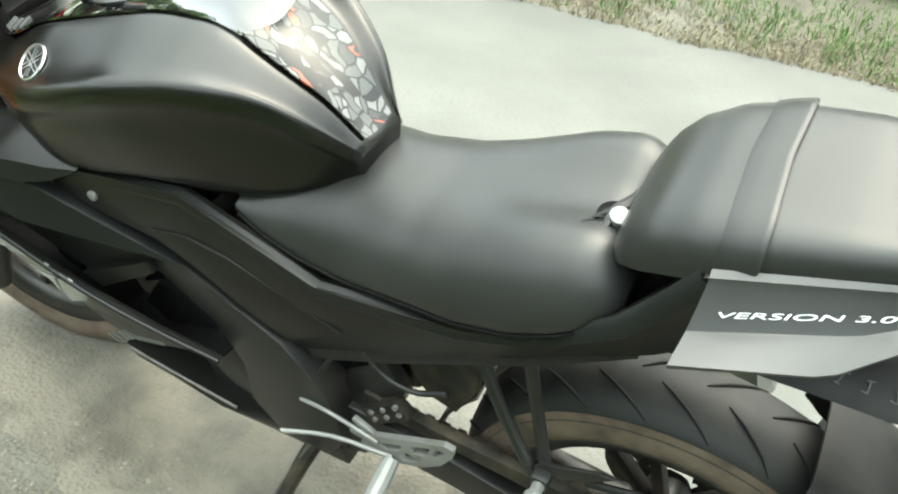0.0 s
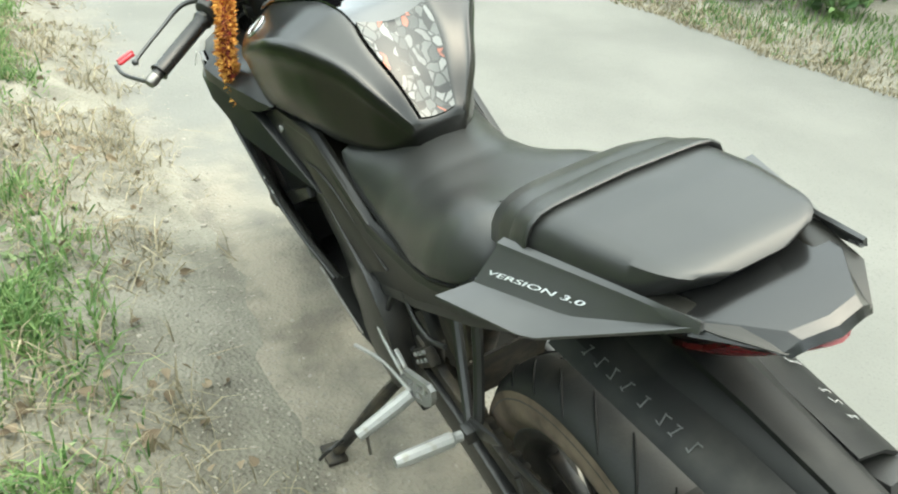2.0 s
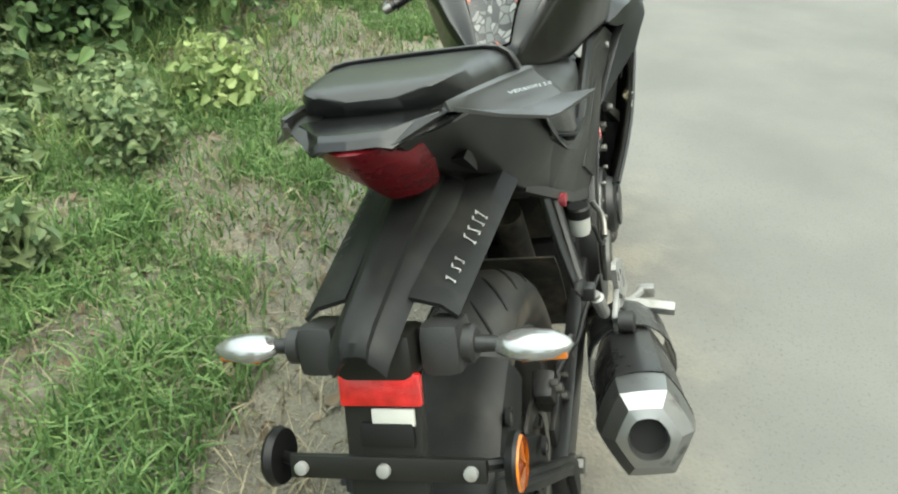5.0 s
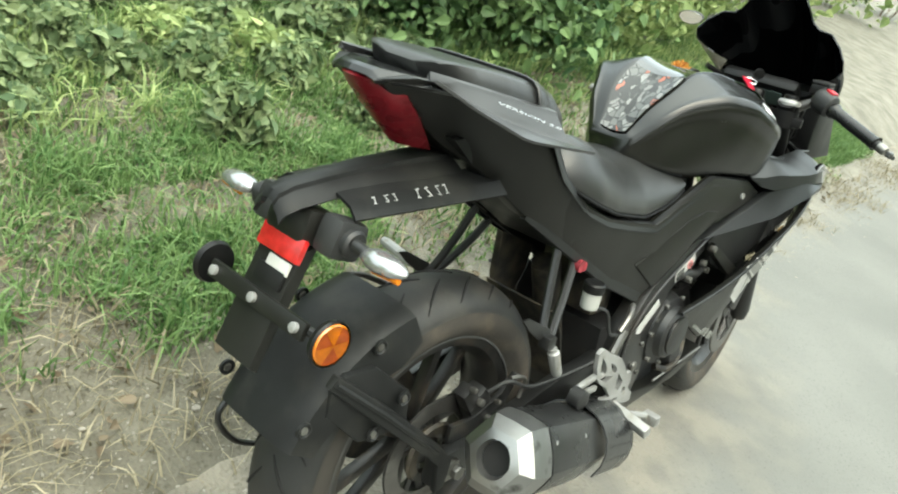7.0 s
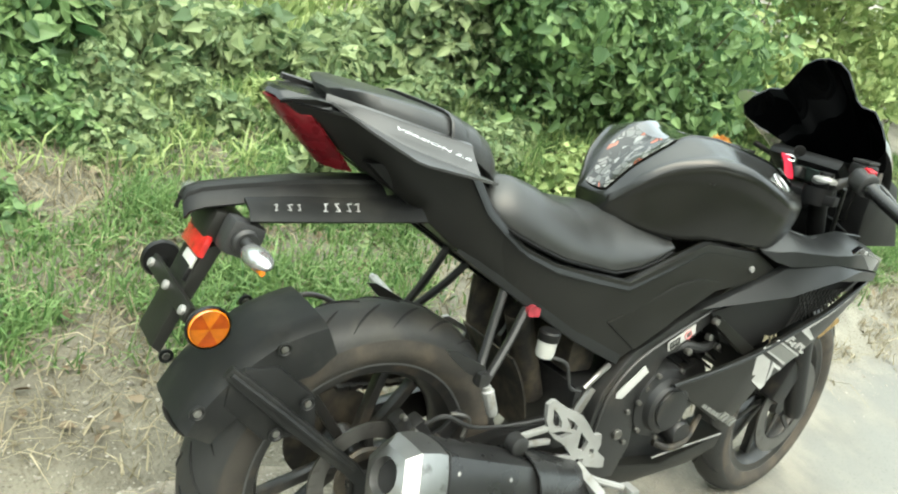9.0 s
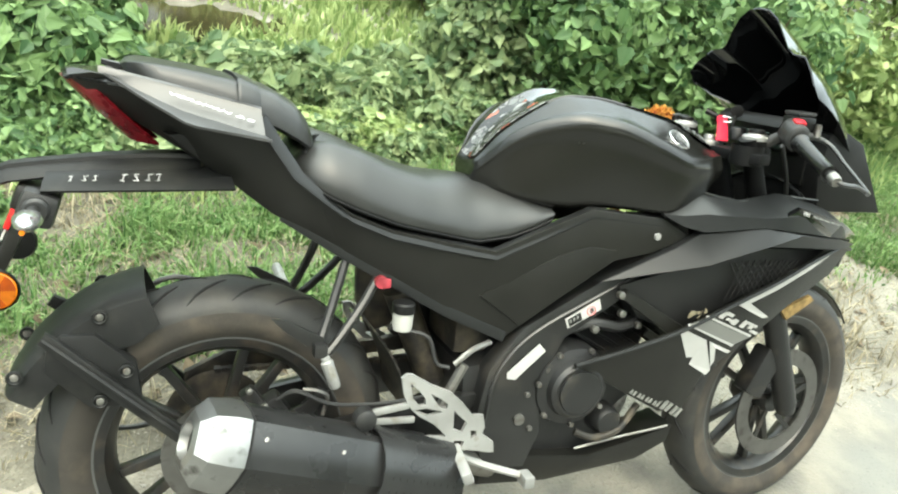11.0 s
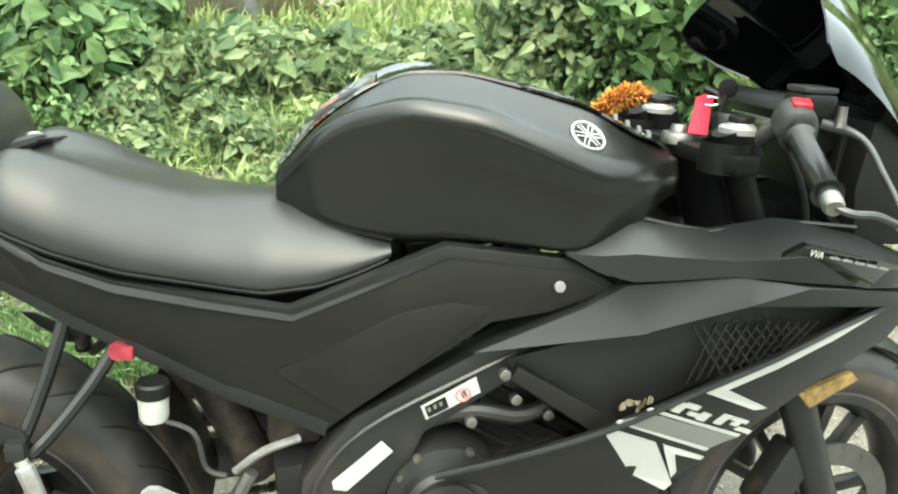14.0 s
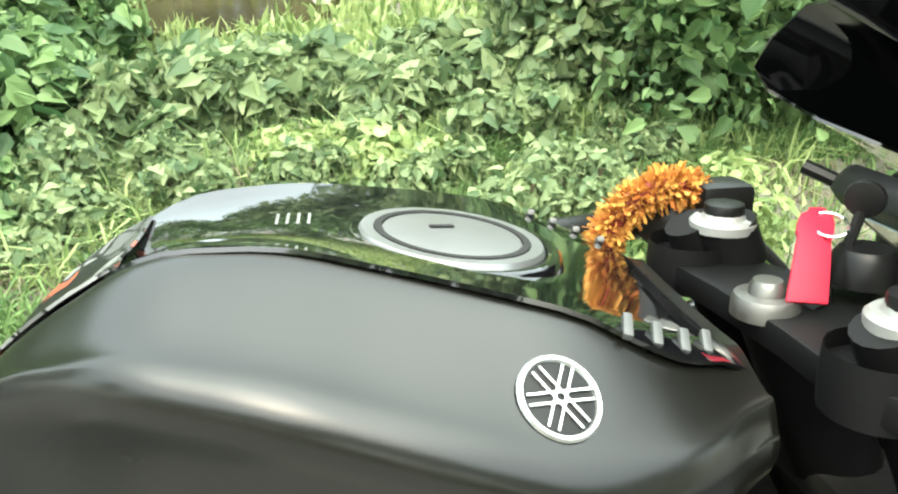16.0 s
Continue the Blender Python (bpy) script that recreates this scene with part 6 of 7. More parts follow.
P("radiator_pipe", tube([(0.70, -0.135, 0.32), (0.74, -0.15, 0.31), (0.80, -0.145, 0.32), (0.86, -0.12, 0.36)], 0.008, 10, 5), M_GRIME, "grimy coolant pipe")
P("radiator", box(0.05, 0.26, 0.24, Matrix.Translation((1.0, 0, 0.55)) @ pose(0, 0, 0, 0, -15, 0), 0.006), M_MESH, "black radiator")
P("engine_hose", tube([(0.62, -0.11, 0.53), (0.70, -0.13, 0.56), (0.78, -0.13, 0.55), (0.86, -0.11, 0.58)], 0.012, 10, 5), M_RUBBER, "black coolant hose")
for bx, by, bz in ((0.736, -0.168, 0.632), (0.70, -0.15, 0.555), (0.76, -0.148, 0.585), (0.81, -0.14, 0.555)):
    P("engine_bolt", disc(0.008, 0.014, facing((bx, by, bz), (0, -1, 0.1)), 10, 0.002), M_STEEL, "")

# ---- fairing ----
for s in (1, -1):
    # upper fairing flank
    rows = []
    for t in np.linspace(0, 1, 16):
        x = 0.80 + 0.60 * t
        zt = interp(x, [0.80, 0.88, 1.00, 1.092, 1.245, 1.40], [0.800, 0.842, 0.825, 0.846, 0.812, 0.755])
        zl = interp(x, [0.80, 0.86, 1.013, 1.257, 1.40], [0.797, 0.768, 0.788, 0.758, 0.725])
        yo = interp(x, [0.80, 0.90, 1.05, 1.25, 1.40], [0.176, 0.212, 0.240, 0.205, 0.10])
        yi = interp(x, [0.80, 0.90, 1.00, 1.092, 1.25, 1.40], [0.162, 0.150, 0.150, 0.165, 0.140, 0.06])
        rows.append([(x, s * yi, zt), (x, s * (0.5 * yi + 0.5 * yo), zt - 0.18 * (zt - zl)), (x, s * yo, 0.5 * (zt + zl)), (x, s * (yo + 0.002), zl)])
    upper = P("upper_fairing", sheet(rows, 0.004 * s), M_SATIN, "dark grey upper fairing flank", smooth=30)
    P("fairing_band", plate([(1.03, 0.800), (1.09, 0.828), (1.245, 0.792), (1.36, 0.752), (1.36, 0.738), (1.20, 0.764)], [0.236, 0.234, 0.207, 0.145, 0.145, 0.219], [0.22, 0.22, 0.195, 0.135, 0.135, 0.20], 0.002, s), M_GLOSS, "glossy black decal band with white print", upper)
    va = Vector((1.088, s * 0.2395, 0.815)) if s < 0 else Vector((1.125, s * 0.236, 0.809))
    xa = Vector((1, -0.17 * s, -0.22)).normalized() * (1 if s < 0 else -1)
    za = Vector((0.0, s, 0.1))
    za = (za - xa * za.dot(xa)).normalized()
    m = Matrix((xa, za.cross(xa), za)).transposed().to_4x4()
    P("lettering", letters("VVA", 0.0125, Matrix.Translation(va) @ m, 0.0004, 0.3), M_WHITE, "", upper, 0)
    for k in range(5):
        q = va + xa * (0.045 + 0.022 * k)
        P("print_bar", box(0.018, 0.0032, 0.0008, Matrix.Translation(q + za.cross(xa) * 0.004) @ m), M_GREY_DECAL, "", upper)
    # blade over the air outlet
    o = [(0.690, 0.655), (0.83, 0.730), (0.875, 0.764), (1.013, 0.787), (1.10, 0.773), (1.25, 0.755), (1.38, 0.724), (1.25, 0.732), (1.02, 0.750), (0.90, 0.709)]
    yo = [0.155, 0.186, 0.200, 0.234, 0.238, 0.208, 0.135, 0.206, 0.244, 0.226]
    P("fairing_blade", plate(o, yo, [v - 0.02 for v in yo], 0.003, s), M_SATIN, "dark grey blade of the fairing above the air outlet", smooth=30)
    # dark inner duct and grille
    P("inner_duct", plate([(0.74, 0.645), (0.90, 0.690), (1.02, 0.730), (1.26, 0.722), (1.20, 0.690), (1.05, 0.630), (0.88, 0.545), (0.80, 0.575)], [0.150, 0.165, 0.180, 0.165, 0.17, 0.175, 0.165, 0.15], 0.10, 0.003, s), M_MESH, "black inner air duct")
    for k in range(11):
        x0 = 0.985 + 0.015 * k
        P("grille_bar", bar_z((x0, s * 0.182, 0.615 + 0.35 * (x0 - 0.985)), (x0 + 0.03, s * 0.184, 0.705), 0.0022, 0.003), M_RUBBER, "")
        P("grille_bar", bar_z((x0 + 0.055 - 0.002 * k, s * 0.183, 0.625 + 0.30 * (x0 - 0.985)), (x0 - 0.004, s * 0.183, 0.700), 0.0022, 0.003), M_RUBBER, "")
    P("duct_fin", plate([(0.755, 0.640), (0.90, 0.560), (0.86, 0.548), (0.745, 0.622)], [0.165, 0.178, 0.178, 0.165], [0.15, 0.16, 0.16, 0.15], 0.002, s), M_PANEL, "")
    # lower fairing
    o = [(0.650, 0.492), (0.756, 0.524), (0.872, 0.565), (0.987, 0.618), (1.094, 0.666), (1.20, 0.708), (1.30, 0.728), (1.36, 0.715), (1.30, 0.660), (1.18, 0.605), (1.10, 0.545), (1.035, 0.490), (0.985, 0.450), (0.965, 0.345), (0.900, 0.352), (0.740, 0.440)]
    yo = [0.178, 0.193, 0.205, 0.210, 0.212, 0.198, 0.170, 0.140, 0.155, 0.178, 0.180, 0.174, 0.166, 0.138, 0.142, 0.160]
    low = P("lower_fairing", plate(o, yo, [v - 0.012 for v in yo], 0.003, s), M_PANEL, "black lower fairing with white and grey stripes", smooth=30)
    edge = [(x, s * (y + 0.001), z) for (x, z), y in zip(o[:8], yo[:8])]
    P("fairing_edge", tube(edge, 0.0045, 8, 4), M_SATIN, "", low)

    def decal(pts, mat, name="stripe"):
        """A thin decal on the lower fairing, at corners (x, z)."""
        def yy(x, z):
            top = interp(x, [0.72, 0.875, 1.075, 1.20, 1.30], [0.190, 0.205, 0.212, 0.198, 0.170])
            bot = interp(x, [0.74, 0.90, 0.985, 1.10, 1.18, 1.30], [0.160, 0.145, 0.166, 0.180, 0.178, 0.155])
            zt, zb = interp(x, [0.756, 0.872, 0.987, 1.094, 1.20, 1.30], [0.524, 0.565, 0.618, 0.666, 0.708, 0.728]), interp(x, [0.74, 0.965, 1.035, 1.10, 1.18, 1.30], [0.44, 0.40, 0.49, 0.545, 0.605, 0.66])
            t = min(1, max(0, (z - zb) / max(0.02, zt - zb)))
            return bot + t * (top - bot) + 0.0035
        ys = [yy(x, z) for x, z in pts]
        P(name, plate(pts, ys, [y - 0.003 for y in ys], 0, s), mat, "", low, 0)

    decal([(0.866, 0.563), (0.882, 0.565), (0.948, 0.536), (0.992, 0.457), (0.982, 0.446), (0.926, 0.478)], M_WHITE)
    decal([(0.924, 0.590), (1.074, 0.531), (1.036, 0.516), (0.886, 0.578)], M_GREY_DECAL)
    decal([(0.921, 0.594), (0.926, 0.597), (1.080, 0.535), (1.076, 0.531)], M_WHITE)
    decal([(0.881, 0.577), (0.886, 0.581), (1.037, 0.516), (1.032, 0.511)], M_WHITE)
    decal([(0.959, 0.532), (1.033, 0.500), (1.028, 0.495), (0.981, 0.514)], M_WHITE)
    decal([(0.959, 0.532), (0.981, 0.514), (0.993, 0.480), (0.987, 0.469)], M_WHITE)
    for x0, z0, w, h in ((0.953, 0.592, 0.014, 0.022), (0.972, 0.597, 0.022, 0.010), (0.980, 0.583, 0.020, 0.008), (0.996, 0.573, 0.014, 0.018), (1.028, 0.562, 0.012, 0.024), (1.052, 0.566, 0.030, 0.008), (1.056, 0.556, 0.012, 0.012), (1.066, 0.546, 0.026, 0.008)):
        decal([(x0, z0), (x0 + 0.6 * h, z0 + 0.6 * h), (x0 + 0.6 * h + w, z0 + 0.6 * h - 0.42 * w), (x0 + w, z0 - 0.42 * w)], M_WHITE, "model_mark")
    decal([(0.993, 0.620), (1.095, 0.661), (1.181, 0.696), (1.255, 0.724), (1.257, 0.717), (1.189, 0.686), (1.103, 0.648), (1.032, 0.619)], M_WHITE)
    decal([(0.993, 0.620), (1.032, 0.619), (1.108, 0.579), (1.088, 0.578)], M_WHITE)
    for k in range(6):
        x0, z0 = 0.806 + 0.0235 * k, 0.409 - 0.0119 * k
        for q, w in ((0.0, 0.006), (0.010, 0.006)):
            decal([(x0 + q, z0 - 0.5 * q), (x0 + q + 0.013, z0 + 0.019 - 0.5 * q), (x0 + q + 0.013 + w, z0 + 0.019 - 0.5 * (q + w)), (x0 + q + w, z0 - 0.5 * (q + w))], M_GREY_DECAL, "maker_mark")
    liner = [((0.66, 0.165, 0.470), 0.45), ((0.74, 0.158, 0.436), 0.42), ((0.90, 0.140, 0.352), 0.36), ((0.962, 0.136, 0.346), 0.37), ((0.985, 0.162, 0.448), 0.44), ((1.035, 0.170, 0.488), 0.48), ((1.10, 0.176, 0.542), 0.54), ((1.18, 0.174, 0.602), 0.60)]
    P("fairing_liner", sheet([[(x, s * (y - 0.004), z + 0.004), (x, s * 0.12, 0.5 * (z + zi) + 0.01), (x, s * 0.06, zi)] for (x, y, z), zi in liner], 0.003 * s), M_MESH, "black inner liner of the fairing")
    # belly pan
    P("belly_pan", plate([(0.50, 0.275), (0.60, 0.272), (0.74, 0.262), (0.95, 0.312), (0.945, 0.270), (0.88, 0.225), (0.66, 0.195), (0.50, 0.205)], [0.12, 0.13, 0.14, 0.14, 0.135, 0.12, 0.11, 0.11], 0.05, 0.005, s), M_PANEL, "black belly pan")
    P("belly_trim", tube([(0.70, s * 0.143, 0.285), (0.80, s * 0.146, 0.302), (0.93, s * 0.146, 0.316)], 0.003, 6), M_STEEL, "")
    # stickers on the spar
    if s < 0:
        def sticker(corners, y, mat, name, label, parent=None):
            return P(name, plate(corners, y, y - 0.0015, 0, s), mat, label, parent, 0)
        st = sticker([(0.632, 0.577), (0.640, 0.557), (0.712, 0.595), (0.704, 0.618)], 0.1455, M_WHITE, "warning_sticker", "white warning sticker with black and pink print")
        sticker([(0.637, 0.576), (0.643, 0.561), (0.670, 0.575), (0.664, 0.591)], 0.1465, M_INK, "print_block", "", st)
        sc0 = Vector((0.688, -0.1468, 0.5935))
        P("print_ring", tube([sc0 + Vector((0.0095 * math.cos(u), 0, 0.0095 * math.sin(u))) for u in np.linspace(0, 2 * math.pi, 25)], 0.0014, 5, 0, False), M_PINK, "pink ring", st)
        P("print_slash", bar_z(sc0 + Vector((-0.0066, 0, 0.0066)), sc0 + Vector((0.0066, 0, -0.0066)), 0.0010, 0.0024), M_PINK, "", st)
        P("print_block", box(0.007, 0.001, 0.010, Matrix.Translation(sc0 + Vector((0.001, 0.0003, 0.0))) @ pose(0, 0, 0, 0, -25, 0)), M_LABEL, "", st)
        for k in range(3):
            sticker([(0.6405 + 0.0075 * k, 0.5745 + 0.0039 * k), (0.6425 + 0.0075 * k, 0.5690 + 0.0039 * k), (0.6465 + 0.0075 * k, 0.5710 + 0.0039 * k), (0.6445 + 0.0075 * k, 0.5765 + 0.0039 * k)], 0.1472, M_GREY_DECAL, "print_line", "", st)
        sticker([(0.518, 0.470), (0.520, 0.458), (0.538, 0.455), (0.598, 0.512), (0.582, 0.528)], 0.1455, M_WHITE, "arrow_sticker", "white arrow-shaped paper sticker")
# nose between the flanks
nose = []
for t in np.linspace(0, 1, 8):
    x = 1.20 + 0.25 * t
    w = interp(t, [0, 0.6, 1], [0.15, 0.10, 0.02])
    z = 0.86 - 0.16 * t ** 1.4
    nose.append([(x, u * w, z - 0.05 * abs(u) ** 2) for u in np.linspace(-1, 1, 9)])
P("nose_cone", sheet(nose, -0.005), M_SATIN, "dark grey nose cone", smooth=40)
P("headlight_housing", plate([(1.18, 0.83), (1.40, 0.74), (1.38, 0.66), (1.22, 0.66)], 0.11, -0.11, 0.01), M_INK, "black headlight housing")
# inner cockpit covers
for s in (1, -1):
    P("cockpit_cover", sheet([[(x, s * interp(x, [0.90, 1.1, 1.22], [0.155, 0.165, 0.15]), interp(x, [0.90, 1.0, 1.1, 1.22], [0.842, 0.823, 0.842, 0.83])), (x, s * 0.115, interp(x, [0.90, 1.22], [0.80, 0.80])), (x, s * 0.06, 0.76)] for x in np.linspace(0.90, 1.22, 8)], -0.004 * s), M_PANEL, "black inner cockpit cover")
P("steering_head", tube([(1.03, 0, 0.92), (1.10, 0, 0.76)], 0.035, 16), M_SHADED_CAST, "black steering head")

# ---- front fork, yoke, bars ----
turn_axis = Vector((1.02, -0.012, 0.94))
TURN = Matrix.Translation(turn_axis) @ pose(0, 0, 0, 0, 0, STEER) @ Matrix.Translation(-turn_axis)


def S(x, y, z):
    return TURN @ Vector((x, y, z))


yoke_o = [(0.985, -0.155), (1.02, -0.150), (1.055, -0.06), (1.085, -0.035), (1.085, 0.035), (1.055, 0.06), (1.02, 0.150), (0.985, 0.155), (0.972, 0.115), (0.978, 0.04), (0.978, -0.04), (0.972, -0.115)]
ym = bmesh.new()
top = [ym.verts.new((x, y, 0.922)) for x, y in yoke_o]
ym.faces.new(top)
ex = bmesh.ops.extrude_face_region(ym, geom=ym.faces[:])
bmesh.ops.translate(ym, verts=[v for v in ex["geom"] if isinstance(v, bmesh.types.BMVert)], vec=(0, 0, -0.022))
bevel(ym, 0.004)
ym.transform(TURN @ Matrix.Translation((0.014, -0.016, 0)))
yoke = P("top_yoke", ym, M_SHADED_CAST, "black top yoke", smooth=30)
for c in (Vector((1.024, 0.086, 0.950)), Vector((1.040, -0.121, 0.950))):
    P("fork_post", tube([c - Vector((-0.014, 0, 0.034)), c], 0.0265, 20), M_SHADED_CAST, "", yoke)
    P("fork_cap", lathe([(0.0, 0.010), (0.016, 0.010), (0.018, 0.006), (0.024, 0.006), (0.027, 0.003), (0.027, -0.004), (0.0, -0.004)], 28, Matrix.Translation(c) @ pose(0, 0, 0, 90, 0, 0)), M_ALLOY, "silver ringed fork cap with black nut", yoke, 25)
    P("fork_nut", disc(0.0165, 0.011, Matrix.Translation(c + Vector((0, 0, 0.013))), 14, 0.003), M_INK, "", yoke)
P("stem_nut", lathe([(0.0, 0.016), (0.010, 0.016), (0.012, 0.012), (0.013, 0.006), (0.022, 0.005), (0.024, 0.0), (0.024, -0.010), (0.0, -0.010)], 20, Matrix.Translation((1.006, -0.021, 0.926)) @ pose(0, 0, 0, 90, 0, 0)), M_STEEL, "bright steering stem nut", yoke, 25)
P("ignition_switch", lathe([(0.0, 0.016), (0.018, 0.016), (0.022, 0.010), (0.023, -0.01), (0.0, -0.01)], 20, Matrix.Translation((1.078, -0.020, 0.945)) @ pose(0, 0, 0, 90, 0, 0)), M_INK, "black ignition lock", yoke)
for s in (1, -1):
    y0 = -0.012 + s * 0.11
    fk = P("fork_leg", tube([S(1.010, y0, 0.95), S(1.12, y0, 0.72), S(1.19, y0, 0.58)], 0.0205, 16), M_SHADED_CAST, "black fork leg")
    P("fork_slider", tube([S(1.19, y0, 0.58), S(1.318, y0, 0.31), S(1.325, y0, 0.285)], [0.027, 0.027, 0.022], 16), M_ENGINE, "dusty black lower fork slider", fk)
    P("fork_clamp", lathe([(0.033, -0.02), (0.034, 0.0), (0.033, 0.02)], 20, Matrix.Translation(S(1.012, y0, 0.915)) @ pose(0, 0, 0, 90, 0, 0)), M_SHADED_CAST, "", fk)
P("lower_yoke", box(0.075, 0.28, 0.03, Matrix.Translation(S(1.10, -0.012, 0.765)), 0.008), M_FRAME, "black lower yoke")
# front mudguard
mr = []
for a in np.linspace(radians(35), radians(150), 14):
    mr.append([TURN @ Vector((1.325 + (0.325 - 0.02 * abs(u) ** 3) * math.cos(a), u * 0.062, 0.296 + (0.325 - 0.02 * abs(u) ** 3) * math.sin(a))) for u in np.linspace(-1, 1, 9)])
P("front_mudguard", sheet(mr, -0.004), M_PANEL, "black front mudguard", smooth=40)
P("front_caliper", box(0.06, 0.05, 0.12, Matrix.Translation((1.225, -0.085, 0.40)) @ pose(0, 0, 0, 0, 25, 0), 0.012), M_ENGINE, "dusty black front brake caliper")
P("front_reflector", plate([(1.184, 0.576), (1.265, 0.608), (1.278, 0.596), (1.207, 0.552)], 0.150, 0.138, 0.003, -1), M_COPPER, "dusty amber front reflector")
for s in (1, -1):
    P("front_hose", tube([S(1.08, s * 0.15, 0.94), S(1.16, s * 0.12, 0.84), S(1.20, s * 0.11, 0.66), S(1.26, s * 0.10, 0.42)], 0.005, 8, 5), M_RUBBER, "black brake hose")

GR = {1: (Vector((1.028, 0.175, 0.933)), Vector((0.925, 0.343, 0.867))), -1: (Vector((1.075, -0.175, 0.972)), Vector((1.017, -0.352, 0.911)))}
for s, (a, b) in GR.items():
    d = (b - a).normalized()
    clip_start = Vector((1.026, 0.086, 0.925)) if s > 0 else Vector((1.042, -0.121, 0.925))
    hb = P("handlebar", tube([clip_start, clip_start.lerp(a, 0.5) + Vector((0.004, 0, 0.004)), a, b], [0.012, 0.012, 0.011, 0.011], 12), M_FRAME, "black clip-on handlebar")
    P("bar_clamp", lathe([(0.026, -0.013), (0.028, -0.011), (0.028, 0.011), (0.026, 0.013)], 24, Matrix.Translation(clip_start - Vector((0, 0, 0.016))) @ pose(0, 0, 0, 90, 0, 0)), M_SHADED_CAST, "", hb)
    gp = [a.lerp(b, t) for t in (0.22, 0.26, 0.30, 0.90, 0.93)]
    P("grip", tube(gp, [0.0175, 0.019, 0.0148, 0.0148, 0.0175], 18), M_GRIP, "black rubber grip", hb)
    P("bar_end", tube([b - d * 0.004, b + d * 0.010, b + d * 0.016], [0.0115, 0.0115, 0.009], 16), M_STEEL, "chrome bar end weight", hb)
    sw = a.lerp(b, 0.08)
    swm = facing(sw, d, (0, 0, 1))
    swo = P("switch_housing", rings([[swm @ Vector((q * 0.024 * math.cos(u), q * 0.026 * math.sin(u) + (0.004 if math.sin(u) > 0.3 else 0.0), w)) for u in np.linspace(0, 2 * math.pi, 22, endpoint=False)] for q, w in ((0.78, -0.026), (0.96, -0.021), (1.0, -0.008), (1.0, 0.012), (0.96, 0.021), (0.72, 0.026))]), M_RUBBER, "black rounded switch housing", hb, 40)
    P("switch_button", box(0.022, 0.008, 0.022, swm @ Matrix.Translation((0.002, 0.029, 0.0)), 0.003), M_RED_PLASTIC, "red rocker switch", swo)
    # lever and reservoir
    f = Vector((1, 0, -0.1)).normalized()
    reach = 0.028 if s < 0 else 0.0
    lp = [a + f * 0.040 + Vector((0, 0, 0.002)), a.lerp(b, 0.12) + f * (0.066 + reach), a.lerp(b, 0.45) + f * (0.078 + reach) + Vector((0, 0, -0.012)), a.lerp(b, 0.95) + f * (0.072 + reach) + Vector((0, 0, -0.016)), b + d * 0.02 + f * (0.052 + reach) + Vector((0, 0, -0.010))]
    if s > 0:
        lp = [a + f * 0.040 + Vector((0, 0, 0.002)), Vector((1.098, 0.232, 0.925)), Vector((1.078, 0.290, 0.898)), Vector((1.045, 0.344, 0.874)), Vector((1.030, 0.360, 0.867))]
    lv = P("brake_lever" if s < 0 else "clutch_lever", tube(lp, [0.0085, 0.0050, 0.0040, 0.0036, 0.0044], 10, 5), M_LEVER, "dull grey hand lever", hb, 40)
    if s > 0:
        P("lever_ball", lathe([(0.0, -0.007), (0.005, -0.005), (0.007, 0.0), (0.005, 0.005), (0.0, 0.007)], 12, Matrix.Translation(lp[-1])), M_LEVER, "", lv, 60)
    bow = [b + d * 0.012, b + d * 0.022 + f * 0.02, b + d * 0.02 + f * 0.05, b + d * 0.012 + f * 0.085 - Vector((0, 0, 0.012))] if s < 0 else [b + d * 0.010, Vector((0.960, 0.366, 0.858)), Vector((1.020, 0.388, 0.855)), Vector((1.068, 0.394, 0.857))]
    bow_ob = P("lever_guard", tube(bow, 0.0042, 8, 5), M_LEVER, "bent steel lever guard", hb)
    if s > 0:
        for k in (-1, 1):
            P("guard_tag", box(0.012, 0.036, 0.006, facing(Vector((1.082 + 0.008 * k, 0.372, 0.862)), (0, 0.2, 1), (0.45, -1, 0)), 0.002), M_RED_PLASTIC, "red plastic tag", bow_ob)
    rv = P("brake_reservoir" if s < 0 else "lever_perch", box(0.05, 0.045, 0.03, Matrix.Translation(a + f * 0.03 + Vector((0, s * -0.012, 0.022))), 0.008), M_INK, "", hb)
    if s < 0:
        P("reservoir_lid", box(0.046, 0.042, 0.008, Matrix.Translation(a + f * 0.03 + Vector((0, 0.012, 0.041))), 0.003), M_RUBBER, "", rv)
        P("perch_bolt", tube([a + f * 0.06 + Vector((0, -0.012, 0.0)), a + f * 0.06 + Vector((0, -0.012, 0.026))], [0.008, 0.006], 12), M_STEEL, "", hb)

# dash and windscreen
dash = P("instrument_panel", box(0.035, 0.20, 0.10, Matrix.Translation((1.165, 0.0, 0.955)) @ pose(0, 0, 0, 0, -52, 0), 0.015), M_INK, "black digital instrument panel")
P("display", box(0.002, 0.125, 0.055, Matrix.Translation((1.165, 0.0, 0.955)) @ pose(0, 0, 0, 0, -52, 0) @ Matrix.Translation((-0.019, 0, 0)), 0.0), M_LCD, "pale green display glass", dash)
RIM = [(0.000, 1.214, 1.094), (0.030, 1.209, 1.095), (0.056, 1.192, 1.096), (0.076, 1.162, 1.099), (0.092, 1.136, 1.104), (0.108, 1.124, 1.107), (0.140, 1.120, 1.108), (0.172, 1.092, 1.098), (0.190, 1.066, 1.094), (0.192, 1.045, 1.112), (0.165, 1.020, 1.150), (0.110, 1.000, 1.190)]
